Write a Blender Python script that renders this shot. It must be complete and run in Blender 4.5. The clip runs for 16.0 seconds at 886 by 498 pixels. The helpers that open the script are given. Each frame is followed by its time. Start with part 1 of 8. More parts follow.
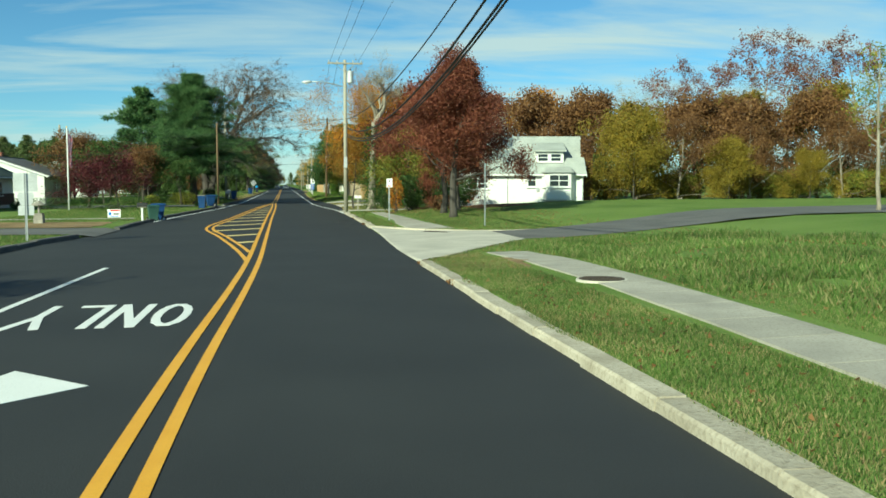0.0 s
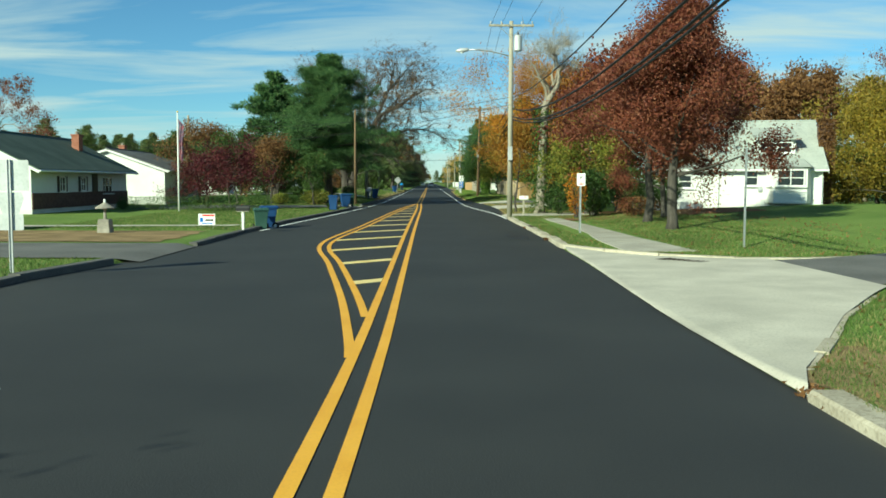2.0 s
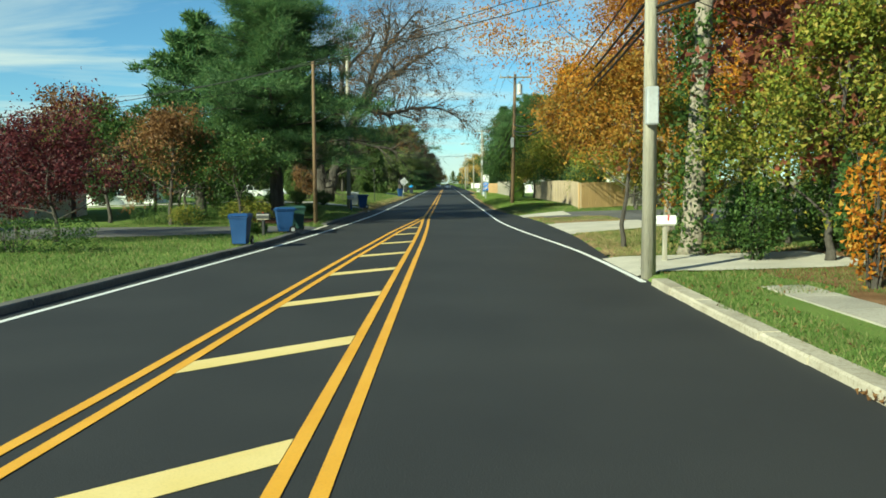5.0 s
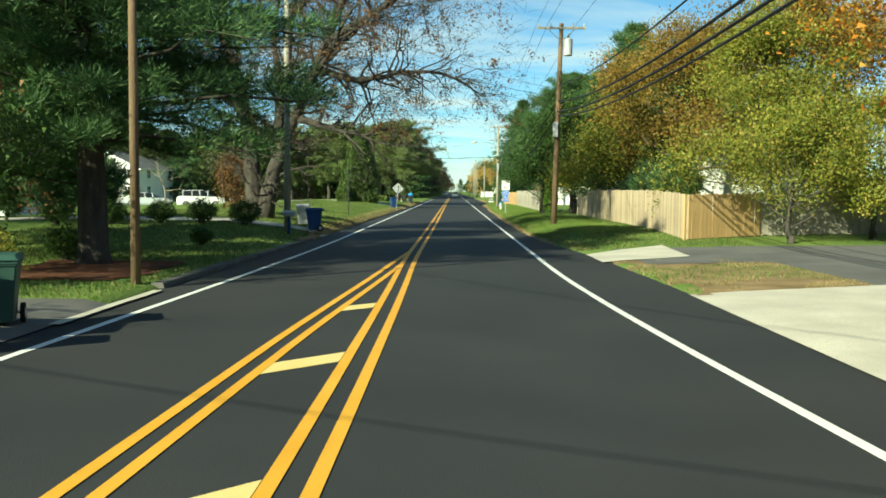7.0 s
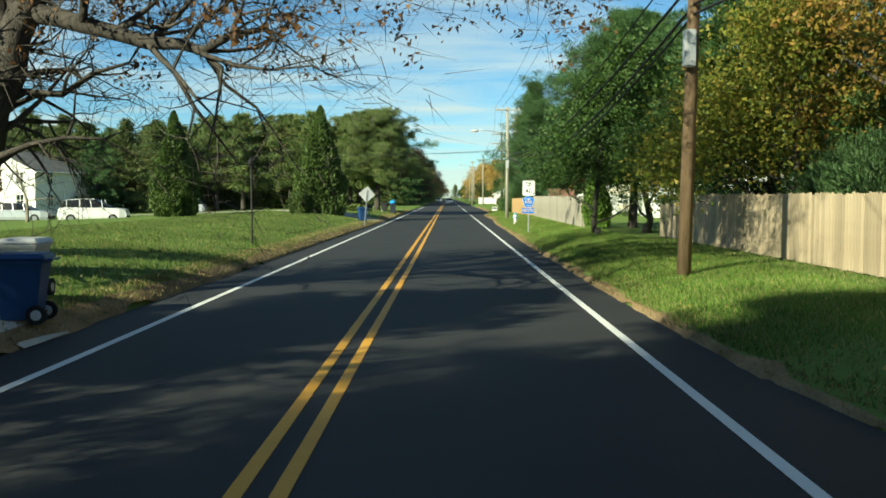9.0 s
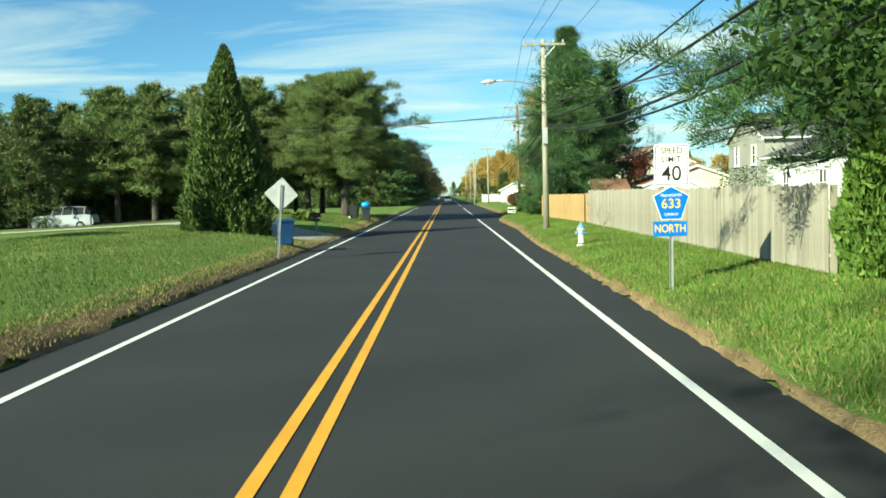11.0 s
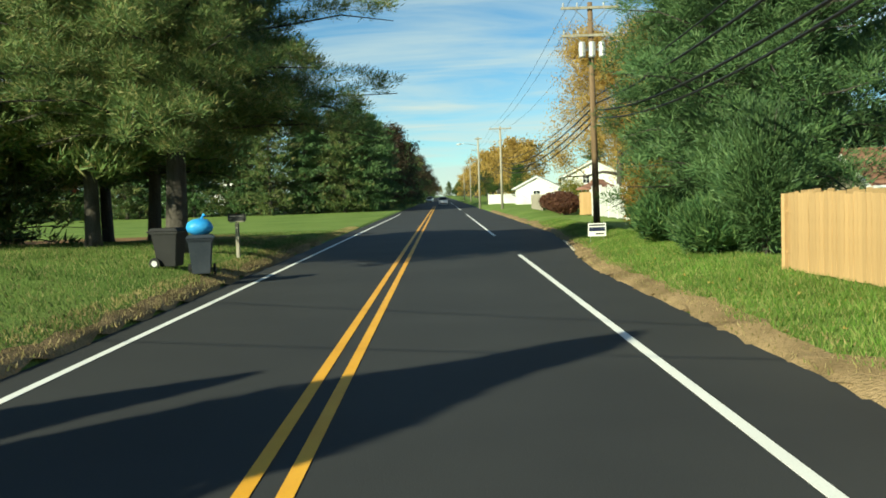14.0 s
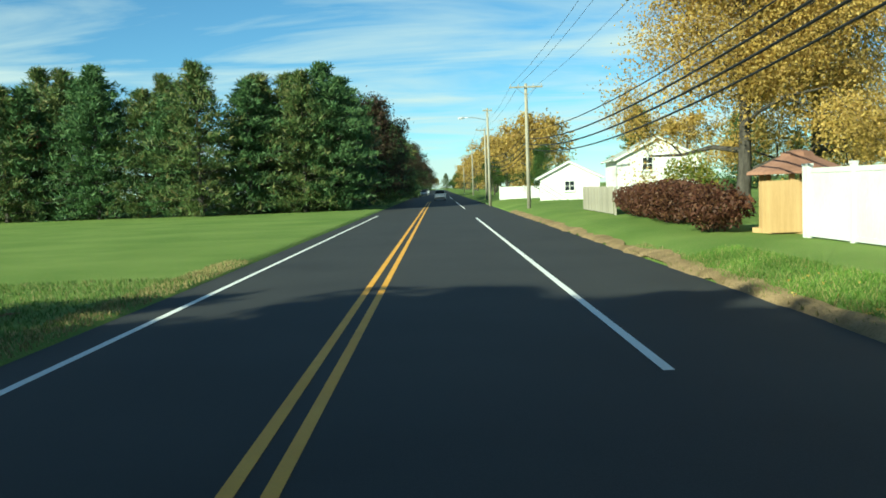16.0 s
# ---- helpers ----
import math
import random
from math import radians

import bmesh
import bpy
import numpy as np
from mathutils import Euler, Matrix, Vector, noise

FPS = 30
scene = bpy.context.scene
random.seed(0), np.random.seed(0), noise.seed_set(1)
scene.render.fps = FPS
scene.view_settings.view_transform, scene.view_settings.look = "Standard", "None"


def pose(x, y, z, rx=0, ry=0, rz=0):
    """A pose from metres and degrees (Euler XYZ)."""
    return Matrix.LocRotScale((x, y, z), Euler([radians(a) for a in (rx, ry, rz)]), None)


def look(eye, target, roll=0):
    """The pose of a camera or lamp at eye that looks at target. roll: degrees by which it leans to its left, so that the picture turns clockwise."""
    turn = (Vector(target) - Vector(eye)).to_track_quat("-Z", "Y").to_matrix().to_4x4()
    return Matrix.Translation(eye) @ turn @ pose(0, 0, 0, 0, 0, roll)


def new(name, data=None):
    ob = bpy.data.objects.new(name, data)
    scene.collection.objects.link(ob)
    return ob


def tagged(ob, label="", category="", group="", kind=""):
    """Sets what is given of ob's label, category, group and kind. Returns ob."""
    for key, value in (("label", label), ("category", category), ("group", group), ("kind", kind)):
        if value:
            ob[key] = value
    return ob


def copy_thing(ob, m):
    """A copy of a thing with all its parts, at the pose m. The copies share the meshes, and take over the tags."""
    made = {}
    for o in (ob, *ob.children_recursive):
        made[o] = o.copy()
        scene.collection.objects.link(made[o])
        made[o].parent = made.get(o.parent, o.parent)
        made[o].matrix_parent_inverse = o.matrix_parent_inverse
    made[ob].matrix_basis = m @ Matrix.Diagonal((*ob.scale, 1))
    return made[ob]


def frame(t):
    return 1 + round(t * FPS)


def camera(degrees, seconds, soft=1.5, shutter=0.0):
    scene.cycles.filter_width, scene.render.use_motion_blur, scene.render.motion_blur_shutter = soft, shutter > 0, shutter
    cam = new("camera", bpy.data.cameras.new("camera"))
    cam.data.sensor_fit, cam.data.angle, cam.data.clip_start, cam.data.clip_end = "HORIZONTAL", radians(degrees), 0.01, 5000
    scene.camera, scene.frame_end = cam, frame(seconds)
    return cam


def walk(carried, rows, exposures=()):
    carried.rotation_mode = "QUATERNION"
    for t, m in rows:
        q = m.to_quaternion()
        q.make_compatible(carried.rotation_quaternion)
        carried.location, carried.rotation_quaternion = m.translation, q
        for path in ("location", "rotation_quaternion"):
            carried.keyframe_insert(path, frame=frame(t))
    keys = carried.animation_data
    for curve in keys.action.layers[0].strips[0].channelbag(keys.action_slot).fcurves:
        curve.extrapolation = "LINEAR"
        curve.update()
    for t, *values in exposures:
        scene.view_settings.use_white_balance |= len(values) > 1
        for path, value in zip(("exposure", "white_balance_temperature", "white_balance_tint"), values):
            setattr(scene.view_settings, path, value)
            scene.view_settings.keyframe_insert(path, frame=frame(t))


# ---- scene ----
cam = camera(53.0, 16.0, soft=1.7)
PATH = [
    (0, (-0.279, -9.302, 2.013), (0.072, -7.338, 1.867), 0.0),
    (0.5, (-0.279, -6.026, 2.011), (-0.086, -4.041, 1.862), -0.0),
    (1, (-0.347, -2.745, 2.009), (-0.242, -0.753, 1.859), 0.2),
    (1.5, (-0.389, 0.836, 2.004), (-0.336, 2.83, 1.853), 0.2),
    (2, (-0.387, 4.663, 1.97), (-0.356, 6.657, 1.819), 0.2),
    (2.5, (-0.347, 8.911, 2.007), (-0.328, 10.905, 1.857), -0.1),
    (3, (-0.284, 13.359, 1.995), (-0.274, 15.353, 1.846), -0.2),
    (3.5, (-0.255, 17.885, 2.001), (-0.252, 19.879, 1.856), -0.3),
    (4, (-0.223, 22.944, 1.982), (-0.226, 24.938, 1.833), -0.5),
    (6.5, (-0.104, 53.047, 1.996), (-0.127, 55.042, 1.856), 0.2),
    (7, (-0.062, 58.994, 1.996), (-0.084, 60.989, 1.865), 0.5),
    (7.5, (-0.033, 64.938, 1.99), (-0.053, 66.934, 1.869), 0.2),
    (8, (-0.008, 70.72, 1.983), (-0.028, 72.717, 1.865), 0.3),
    (8.5, (-0.008, 77.488, 1.994), (-0.022, 79.484, 1.877), 0.3),
    (11, (0.032, 113.863, 2.022), (0.022, 115.859, 1.9), -1.4),
    (11.5, (-0.014, 121.006, 2.01), (-0.019, 123.002, 1.886), -1.3),
    (12, (-0.04, 128.224, 2.005), (-0.044, 130.22, 1.879), -1.1),
    (12.5, (-0.035, 135.452, 1.99), (-0.035, 137.448, 1.869), -1.3),
    (13, (-0.051, 142.585, 1.991), (-0.046, 144.582, 1.871), -1.3),
    (13.5, (0.006, 149.278, 1.998), (0.006, 151.275, 1.88), -2.3),
    (14, (0.05, 156.331, 2.003), (0.05, 158.327, 1.882), -1.9),
    (14.5, (0.054, 164.301, 2.008), (0.057, 166.297, 1.879), -2.1),
    (15, (0.034, 173.016, 1.98), (0.052, 175.012, 1.848), -2.5),
    (15.5, (0.095, 180.45, 1.987), (0.109, 182.446, 1.856), -2.5),
    (16, (0.131, 188.9, 2.021), (0.137, 190.895, 1.883), -2.1),
]
EXPOSURES = [(0.0, 0.69, 6260, -21.0), (4.0, 0.8, 6410, -20.0), (6.5, 1.06, 6810, -19.0), (8.0, 1.11, 6910, -14.0), (8.7, 0.91, 6860, -12.0), (10.8, 1.14, 6660, -19.0), (11.2, 1.04, 6560, -19.5), (11.7, 0.84, 6520, -20.0), (12.5, 0.78, 6440, -20.0), (13.5, 0.76, 6760, -16.0), (14.5, 0.91, 7060, -11.0), (15.5, 0.74, 6410, -20.0), (16.0, 0.95, 6310, -21.0)]
walk(cam, [(t, look(eye, target, roll)) for t, eye, target, roll in PATH], EXPOSURES)

# ---- light ----
SUN_AZ, SUN_EL = 224.0, 26.5
world = bpy.data.worlds.new("sky")
scene.world = world
world.use_nodes = True
wn, wl = world.node_tree.nodes, world.node_tree.links
wn.clear()
w_out = wn.new("ShaderNodeOutputWorld")
w_bg = wn.new("ShaderNodeBackground")
w_sky = wn.new("ShaderNodeTexSky")
w_sky.sky_type = 'NISHITA'
w_sky.sun_disc = False
w_sky.sun_elevation, w_sky.sun_rotation = radians(SUN_EL), radians(SUN_AZ)
w_sky.air_density, w_sky.dust_density, w_sky.ozone_density = 1.0, 0.0, 4.0
w_sky.altitude = 1200
w_bg.inputs["Strength"].default_value = 0.068
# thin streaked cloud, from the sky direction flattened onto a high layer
w_tc = wn.new("ShaderNodeTexCoord")
w_sep = wn.new("ShaderNodeSeparateXYZ")
w_up = wn.new("ShaderNodeMath"); w_up.operation = 'MAXIMUM'; w_up.inputs[1].default_value = 0.03
w_add = wn.new("ShaderNodeMath"); w_add.operation = 'ADD'; w_add.inputs[1].default_value = 0.12
w_dx = wn.new("ShaderNodeMath"); w_dx.operation = 'DIVIDE'
w_dy = wn.new("ShaderNodeMath"); w_dy.operation = 'DIVIDE'
w_com = wn.new("ShaderNodeCombineXYZ")
w_map = wn.new("ShaderNodeMapping")
w_map.inputs["Rotation"].default_value = (0, 0, radians(-14))
w_map.inputs["Scale"].default_value = (0.55, 1.5, 1.0)
w_map.inputs["Location"].default_value = (3.3, 1.35, 0.0)
w_no = wn.new("ShaderNodeTexNoise")
w_no.inputs["Scale"].default_value = 1.1
w_no.inputs["Detail"].default_value = 7.0
w_no.inputs["Roughness"].default_value = 0.56
w_no.inputs["Distortion"].default_value = 0.6
w_rp = wn.new("ShaderNodeValToRGB")
w_rp.color_ramp.elements[0].position = 0.43
w_rp.color_ramp.elements[0].color = (0, 0, 0, 1)
w_rp.color_ramp.elements[1].position = 0.64
w_rp.color_ramp.elements[1].color = (0.85, 0.85, 0.85, 1)
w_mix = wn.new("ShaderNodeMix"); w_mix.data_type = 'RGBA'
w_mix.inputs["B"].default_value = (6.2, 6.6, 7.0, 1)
wl.new(w_tc.outputs["Generated"], w_sep.inputs[0])
wl.new(w_sep.outputs["Z"], w_up.inputs[0])
wl.new(w_up.outputs[0], w_add.inputs[0])
wl.new(w_sep.outputs["X"], w_dx.inputs[0]); wl.new(w_add.outputs[0], w_dx.inputs[1])
wl.new(w_sep.outputs["Y"], w_dy.inputs[0]); wl.new(w_add.outputs[0], w_dy.inputs[1])
wl.new(w_dx.outputs[0], w_com.inputs["X"]); wl.new(w_dy.outputs[0], w_com.inputs["Y"])
wl.new(w_com.outputs[0], w_map.inputs["Vector"])
wl.new(w_map.outputs[0], w_no.inputs["Vector"])
wl.new(w_no.outputs["Fac"], w_rp.inputs[0])
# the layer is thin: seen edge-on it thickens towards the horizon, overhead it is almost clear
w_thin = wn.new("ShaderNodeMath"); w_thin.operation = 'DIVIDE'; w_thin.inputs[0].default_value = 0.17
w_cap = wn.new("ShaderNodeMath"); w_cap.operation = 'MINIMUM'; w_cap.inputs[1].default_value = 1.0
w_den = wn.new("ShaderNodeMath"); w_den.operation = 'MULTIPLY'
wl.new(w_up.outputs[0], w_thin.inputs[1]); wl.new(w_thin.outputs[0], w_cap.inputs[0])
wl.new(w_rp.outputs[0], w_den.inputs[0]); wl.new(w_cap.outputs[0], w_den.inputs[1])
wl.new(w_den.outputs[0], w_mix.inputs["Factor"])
w_tint = wn.new("ShaderNodeMix"); w_tint.data_type = 'RGBA'; w_tint.blend_type = 'MULTIPLY'
w_tint.inputs["Factor"].default_value = 1.0
w_tint.inputs["B"].default_value = (0.80, 0.97, 1.08, 1)
wl.new(w_sky.outputs[0], w_tint.inputs["A"])
wl.new(w_tint.outputs["Result"], w_mix.inputs["A"])
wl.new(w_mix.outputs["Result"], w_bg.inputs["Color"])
wl.new(w_bg.outputs[0], w_out.inputs[0])

sun = new("sun", bpy.data.lights.new("sun", 'SUN'))
sun.data.energy, sun.data.angle, sun.data.color = 5.0, radians(0.55), (1.0, 0.91, 0.76)
sa, se = radians(SUN_AZ), radians(SUN_EL)
sun_dir = Vector((math.sin(sa) * math.cos(se), math.cos(sa) * math.cos(se), math.sin(se)))
sun.matrix_world = look(sun_dir * 100, (0, 0, 0))

# ---- materials ----
def node_mat(name):
    m = bpy.data.materials.new(name)
    m.use_nodes = True
    nt = m.node_tree
    return m, nt, nt.nodes["Principled BSDF"]


def surface(name, c1, c2, rough=0.8, scale=3.0, fine=40.0, bump=0.3, metal=0.0, c3=None, stain=0.35, dist=0.01, spec=0.3, stretch=(1, 1, 1), jitter=0.0):
    """Two scales of colour change, grain bump and roughness change, in object metres."""
    m, nt, bs = node_mat(name)
    n, l = nt.nodes, nt.links
    tc = n.new("ShaderNodeTexCoord")
    mp = n.new("ShaderNodeMapping"); mp.inputs["Scale"].default_value = stretch
    l.new(tc.outputs["Object"], mp.inputs["Vector"])
    big = n.new("ShaderNodeTexNoise"); big.inputs["Scale"].default_value = scale; big.inputs["Detail"].default_value = 6
    small = n.new("ShaderNodeTexNoise"); small.inputs["Scale"].default_value = fine; small.inputs["Detail"].default_value = 4
    for t in (big, small):
        l.new(mp.outputs[0], t.inputs["Vector"])
    rp = n.new("ShaderNodeValToRGB")
    rp.color_ramp.elements[0].position, rp.color_ramp.elements[1].position = 0.32, 0.68
    rp.color_ramp.elements[0].color, rp.color_ramp.elements[1].color = (*c1, 1), (*c2, 1)
    l.new(big.outputs["Fac"], rp.inputs[0])
    mx = n.new("ShaderNodeMix"); mx.data_type = 'RGBA'
    c3 = c3 or tuple(v * 0.55 for v in c1)
    mx.inputs["B"].default_value = (*c3, 1)
    r2 = n.new("ShaderNodeValToRGB")
    r2.color_ramp.elements[0].position, r2.color_ramp.elements[1].position = 0.48, 0.75
    r2.color_ramp.elements[0].color, r2.color_ramp.elements[1].color = (0, 0, 0, 1), (stain, stain, stain, 1)
    l.new(small.outputs["Fac"], r2.inputs[0])
    l.new(r2.outputs[0], mx.inputs["Factor"])
    l.new(rp.outputs[0], mx.inputs["A"])
    col = mx.outputs["Result"]
    if jitter:
        oi = n.new("ShaderNodeObjectInfo")
        hs = n.new("ShaderNodeHueSaturation")
        mr = n.new("ShaderNodeMapRange")
        mr.inputs["To Min"].default_value, mr.inputs["To Max"].default_value = 1 - jitter, 1 + jitter
        l.new(oi.outputs["Random"], mr.inputs["Value"])
        l.new(mr.outputs[0], hs.inputs["Value"])
        l.new(col, hs.inputs["Color"])
        col = hs.outputs[0]
    l.new(col, bs.inputs["Base Color"])
    bs.inputs["Roughness"].default_value = rough
    bs.inputs["Metallic"].default_value = metal
    bs.inputs["Specular IOR Level"].default_value = spec
    if bump:
        bp = n.new("ShaderNodeBump"); bp.inputs["Strength"].default_value = bump; bp.inputs["Distance"].default_value = dist
        l.new(small.outputs["Fac"], bp.inputs["Height"])
        l.new(bp.outputs[0], bs.inputs["Normal"])
    return m


def leafy(name, cols, trans=0.35, rough=0.55):
    """Leaves, each island its own shade, lit through as well as from the front."""
    m, nt, bs = node_mat(name)
    n, l = nt.nodes, nt.links
    ge = n.new("ShaderNodeNewGeometry")
    rp = n.new("ShaderNodeValToRGB")
    e = rp.color_ramp.elements
    while len(e) < len(cols):
        e.new(0.5)
    for i, c in enumerate(cols):
        e[i].position = i / (len(cols) - 1)
        e[i].color = (*c, 1)
    l.new(ge.outputs["Random Per Island"], rp.inputs[0])
    tc = n.new("ShaderNodeTexCoord")
    no = n.new("ShaderNodeTexNoise"); no.inputs["Scale"].default_value = 0.45; no.inputs["Detail"].default_value = 3
    l.new(tc.outputs["Object"], no.inputs["Vector"])
    hs = n.new("ShaderNodeHueSaturation")
    mr = n.new("ShaderNodeMapRange"); mr.inputs["From Min"].default_value = 0.3; mr.inputs["From Max"].default_value = 0.7
    mr.inputs["To Min"].default_value, mr.inputs["To Max"].default_value = 0.7, 1.25
    l.new(no.outputs["Fac"], mr.inputs["Value"]); l.new(mr.outputs[0], hs.inputs["Value"])
    l.new(rp.outputs[0], hs.inputs["Color"])
    l.new(hs.outputs[0], bs.inputs["Base Color"])
    bs.inputs["Roughness"].default_value = rough
    bs.inputs["Specular IOR Level"].default_value = 0.25
    tr = n.new("ShaderNodeBsdfTranslucent")
    l.new(hs.outputs[0], tr.inputs["Color"])
    mx = n.new("ShaderNodeMixShader"); mx.inputs[0].default_value = trans
    l.new(bs.outputs[0], mx.inputs[1]); l.new(tr.outputs[0], mx.inputs[2])
    l.new(mx.outputs[0], n["Material Output"].inputs["Surface"])
    return m


def banded(name, c1, c2, pitch, axis="Z", rough=0.6, depth=0.4, dist=0.02, grain=0.12):
    """Lapped boards: a saw-tooth relief every pitch metres along an axis, with weathering."""
    m = surface(name, c1, c2, rough, 0.7, 9.0, 0, stain=grain)
    nt = m.node_tree
    n, l = nt.nodes, nt.links
    tc = n.new("ShaderNodeTexCoord")
    sp = n.new("ShaderNodeSeparateXYZ")
    l.new(tc.outputs["Object"], sp.inputs[0])
    mu = n.new("ShaderNodeMath"); mu.operation = 'MULTIPLY'; mu.inputs[1].default_value = 1 / pitch
    fr = n.new("ShaderNodeMath"); fr.operation = 'FRACT'
    pw = n.new("ShaderNodeMath"); pw.operation = 'POWER'; pw.inputs[1].default_value = 3.0
    l.new(sp.outputs[axis], mu.inputs[0]); l.new(mu.outputs[0], fr.inputs[0]); l.new(fr.outputs[0], pw.inputs[0])
    bp = n.new("ShaderNodeBump"); bp.inputs["Strength"].default_value = depth; bp.inputs["Distance"].default_value = dist
    bp.invert = True
    l.new(pw.outputs[0], bp.inputs["Height"])
    l.new(bp.outputs[0], n["Principled BSDF"].inputs["Normal"])
    return m


def glassy(name, tint=(0.02, 0.025, 0.03)):
    m, nt, bs = node_mat(name)
    bs.inputs["Base Color"].default_value = (*tint, 1)
    bs.inputs["Roughness"].default_value = 0.06
    bs.inputs["Specular IOR Level"].default_value = 0.6
    return m


M = {}
M["asphalt"] = surface("asphalt", (0.023, 0.024, 0.026), (0.033, 0.034, 0.035), 0.78, 0.35, 55, 0.5, stain=0.5, c3=(0.052, 0.052, 0.051), dist=0.006, spec=0.3)
M["oil_stain"] = surface("oil_stain", (0.018, 0.018, 0.019), (0.03, 0.03, 0.031), 0.7, 1.5, 50, 0.4, stain=0.4, dist=0.006)
M["old_asphalt"] = surface("old_asphalt", (0.09, 0.088, 0.085), (0.14, 0.135, 0.13), 0.9, 0.6, 45, 0.5, stain=0.5, c3=(0.2, 0.19, 0.18))
M["yellow_paint"] = surface("yellow_paint", (0.68, 0.33, 0.03), (0.76, 0.40, 0.05), 0.6, 1.2, 60, 0.3, stain=0.3, c3=(0.42, 0.22, 0.05), dist=0.004)
M["pale_paint"] = surface("pale_paint", (0.72, 0.55, 0.20), (0.78, 0.62, 0.28), 0.6, 1.2, 60, 0.3, stain=0.3, c3=(0.45, 0.35, 0.15), dist=0.004)
M["white_paint"] = surface("white_paint", (0.72, 0.72, 0.70), (0.80, 0.80, 0.78), 0.6, 1.0, 60, 0.3, stain=0.25, c3=(0.4, 0.4, 0.39), dist=0.004)
M["concrete"] = surface("concrete", (0.42, 0.39, 0.33), (0.56, 0.52, 0.44), 0.9, 0.8, 30, 0.35, stain=0.5, c3=(0.26, 0.24, 0.20), jitter=0.06)
M["footway"] = surface("footway", (0.30, 0.28, 0.24), (0.42, 0.39, 0.33), 0.92, 0.9, 26, 0.4, stain=0.6, c3=(0.18, 0.16, 0.13), jitter=0.08)
M["kerb"] = surface("kerb", (0.34, 0.30, 0.23), (0.50, 0.45, 0.36), 0.92, 1.6, 22, 0.6, stain=0.7, c3=(0.20, 0.17, 0.12), dist=0.02, jitter=0.1)
M["dark_kerb"] = surface("dark_kerb", (0.06, 0.06, 0.06), (0.12, 0.115, 0.105), 0.9, 1.3, 30, 0.5, stain=0.5, c3=(0.2, 0.19, 0.17))
M["grass"] = surface("grass", (0.105, 0.175, 0.038), (0.165, 0.235, 0.060), 0.95, 0.22, 18, 1.0, c3=(0.22, 0.21, 0.08), stain=0.6, dist=0.05, spec=0.1)
M["mulch"] = surface("mulch", (0.07, 0.03, 0.018), (0.17, 0.075, 0.045), 0.95, 2.0, 34, 0.9, c3=(0.10, 0.06, 0.03), stain=0.6, dist=0.03, spec=0.1)
M["dry_verge"] = surface("dry_verge", (0.18, 0.125, 0.066), (0.35, 0.245, 0.135), 0.95, 1.1, 22, 0.9, c3=(0.12, 0.10, 0.04), stain=0.7, dist=0.04, spec=0.1)
M["leaf_litter"] = surface("leaf_litter", (0.16, 0.085, 0.04), (0.26, 0.15, 0.08), 0.95, 1.5, 25, 1.0, c3=(0.08, 0.07, 0.03), stain=0.7, dist=0.05, spec=0.1)
M["blade"] = leafy("blade", [(0.062, 0.122, 0.022), (0.098, 0.165, 0.034), (0.145, 0.200, 0.055), (0.30, 0.26, 0.12)], 0.35, 0.7)
M["lush_blade"] = leafy("lush_blade", [(0.075, 0.16, 0.022), (0.12, 0.22, 0.035), (0.17, 0.26, 0.055), (0.33, 0.30, 0.12)], 0.35, 0.7)
M["dry_blade"] = leafy("dry_blade", [(0.12, 0.13, 0.04), (0.30, 0.24, 0.11), (0.42, 0.33, 0.17)], 0.3, 0.8)
M["bark"] = surface("bark", (0.050, 0.044, 0.038), (0.098, 0.086, 0.074), 0.95, 2.0, 14, 1.0, stain=0.7, dist=0.03, stretch=(3, 3, 0.6))
M["pale_bark"] = surface("pale_bark", (0.20, 0.17, 0.13), (0.34, 0.30, 0.24), 0.95, 2.0, 14, 1.0, stain=0.7, dist=0.03, stretch=(3, 3, 0.6))
M["pole_grey"] = surface("pole_grey", (0.27, 0.25, 0.20), (0.40, 0.37, 0.30), 0.9, 1.5, 12, 0.7, stain=0.6, dist=0.02, stretch=(6, 6, 0.4))
M["pole_brown"] = surface("pole_brown", (0.13, 0.085, 0.05), (0.22, 0.15, 0.09), 0.9, 1.5, 12, 0.7, stain=0.6, dist=0.02, stretch=(6, 6, 0.4))
M["wire"] = surface("wire", (0.012, 0.012, 0.013), (0.02, 0.02, 0.02), 0.6, 5, 50, 0)
M["galv"] = surface("galv", (0.42, 0.43, 0.43), (0.56, 0.57, 0.57), 0.45, 2.0, 30, 0.1, metal=0.7, stain=0.3)
M["sign_back"] = surface("sign_back", (0.46, 0.47, 0.48), (0.58, 0.59, 0.60), 0.5, 2.0, 20, 0.05, metal=0.4, stain=0.3)
M["sign_white"] = surface("sign_white", (0.78, 0.78, 0.77), (0.84, 0.84, 0.83), 0.4, 2.0, 20, 0, stain=0.15)
M["sign_black"] = surface("sign_black", (0.012, 0.012, 0.012), (0.02, 0.02, 0.02), 0.5, 2.0, 20, 0)
M["sign_blue"] = surface("sign_blue", (0.01, 0.13, 0.52), (0.015, 0.16, 0.60), 0.4, 2.0, 20, 0, stain=0.1)
M["sign_yellow"] = surface("sign_yellow", (0.80, 0.50, 0.05), (0.86, 0.56, 0.08), 0.4, 2.0, 20, 0, stain=0.1)
M["sign_red"] = surface("sign_red", (0.55, 0.03, 0.03), (0.65, 0.04, 0.04), 0.4, 2.0, 20, 0, stain=0.1)
M["fence_grey"] = surface("fence_grey", (0.30, 0.27, 0.22), (0.44, 0.40, 0.33), 0.92, 1.2, 14, 0.6, stain=0.5, stretch=(6, 6, 0.35), jitter=0.16)
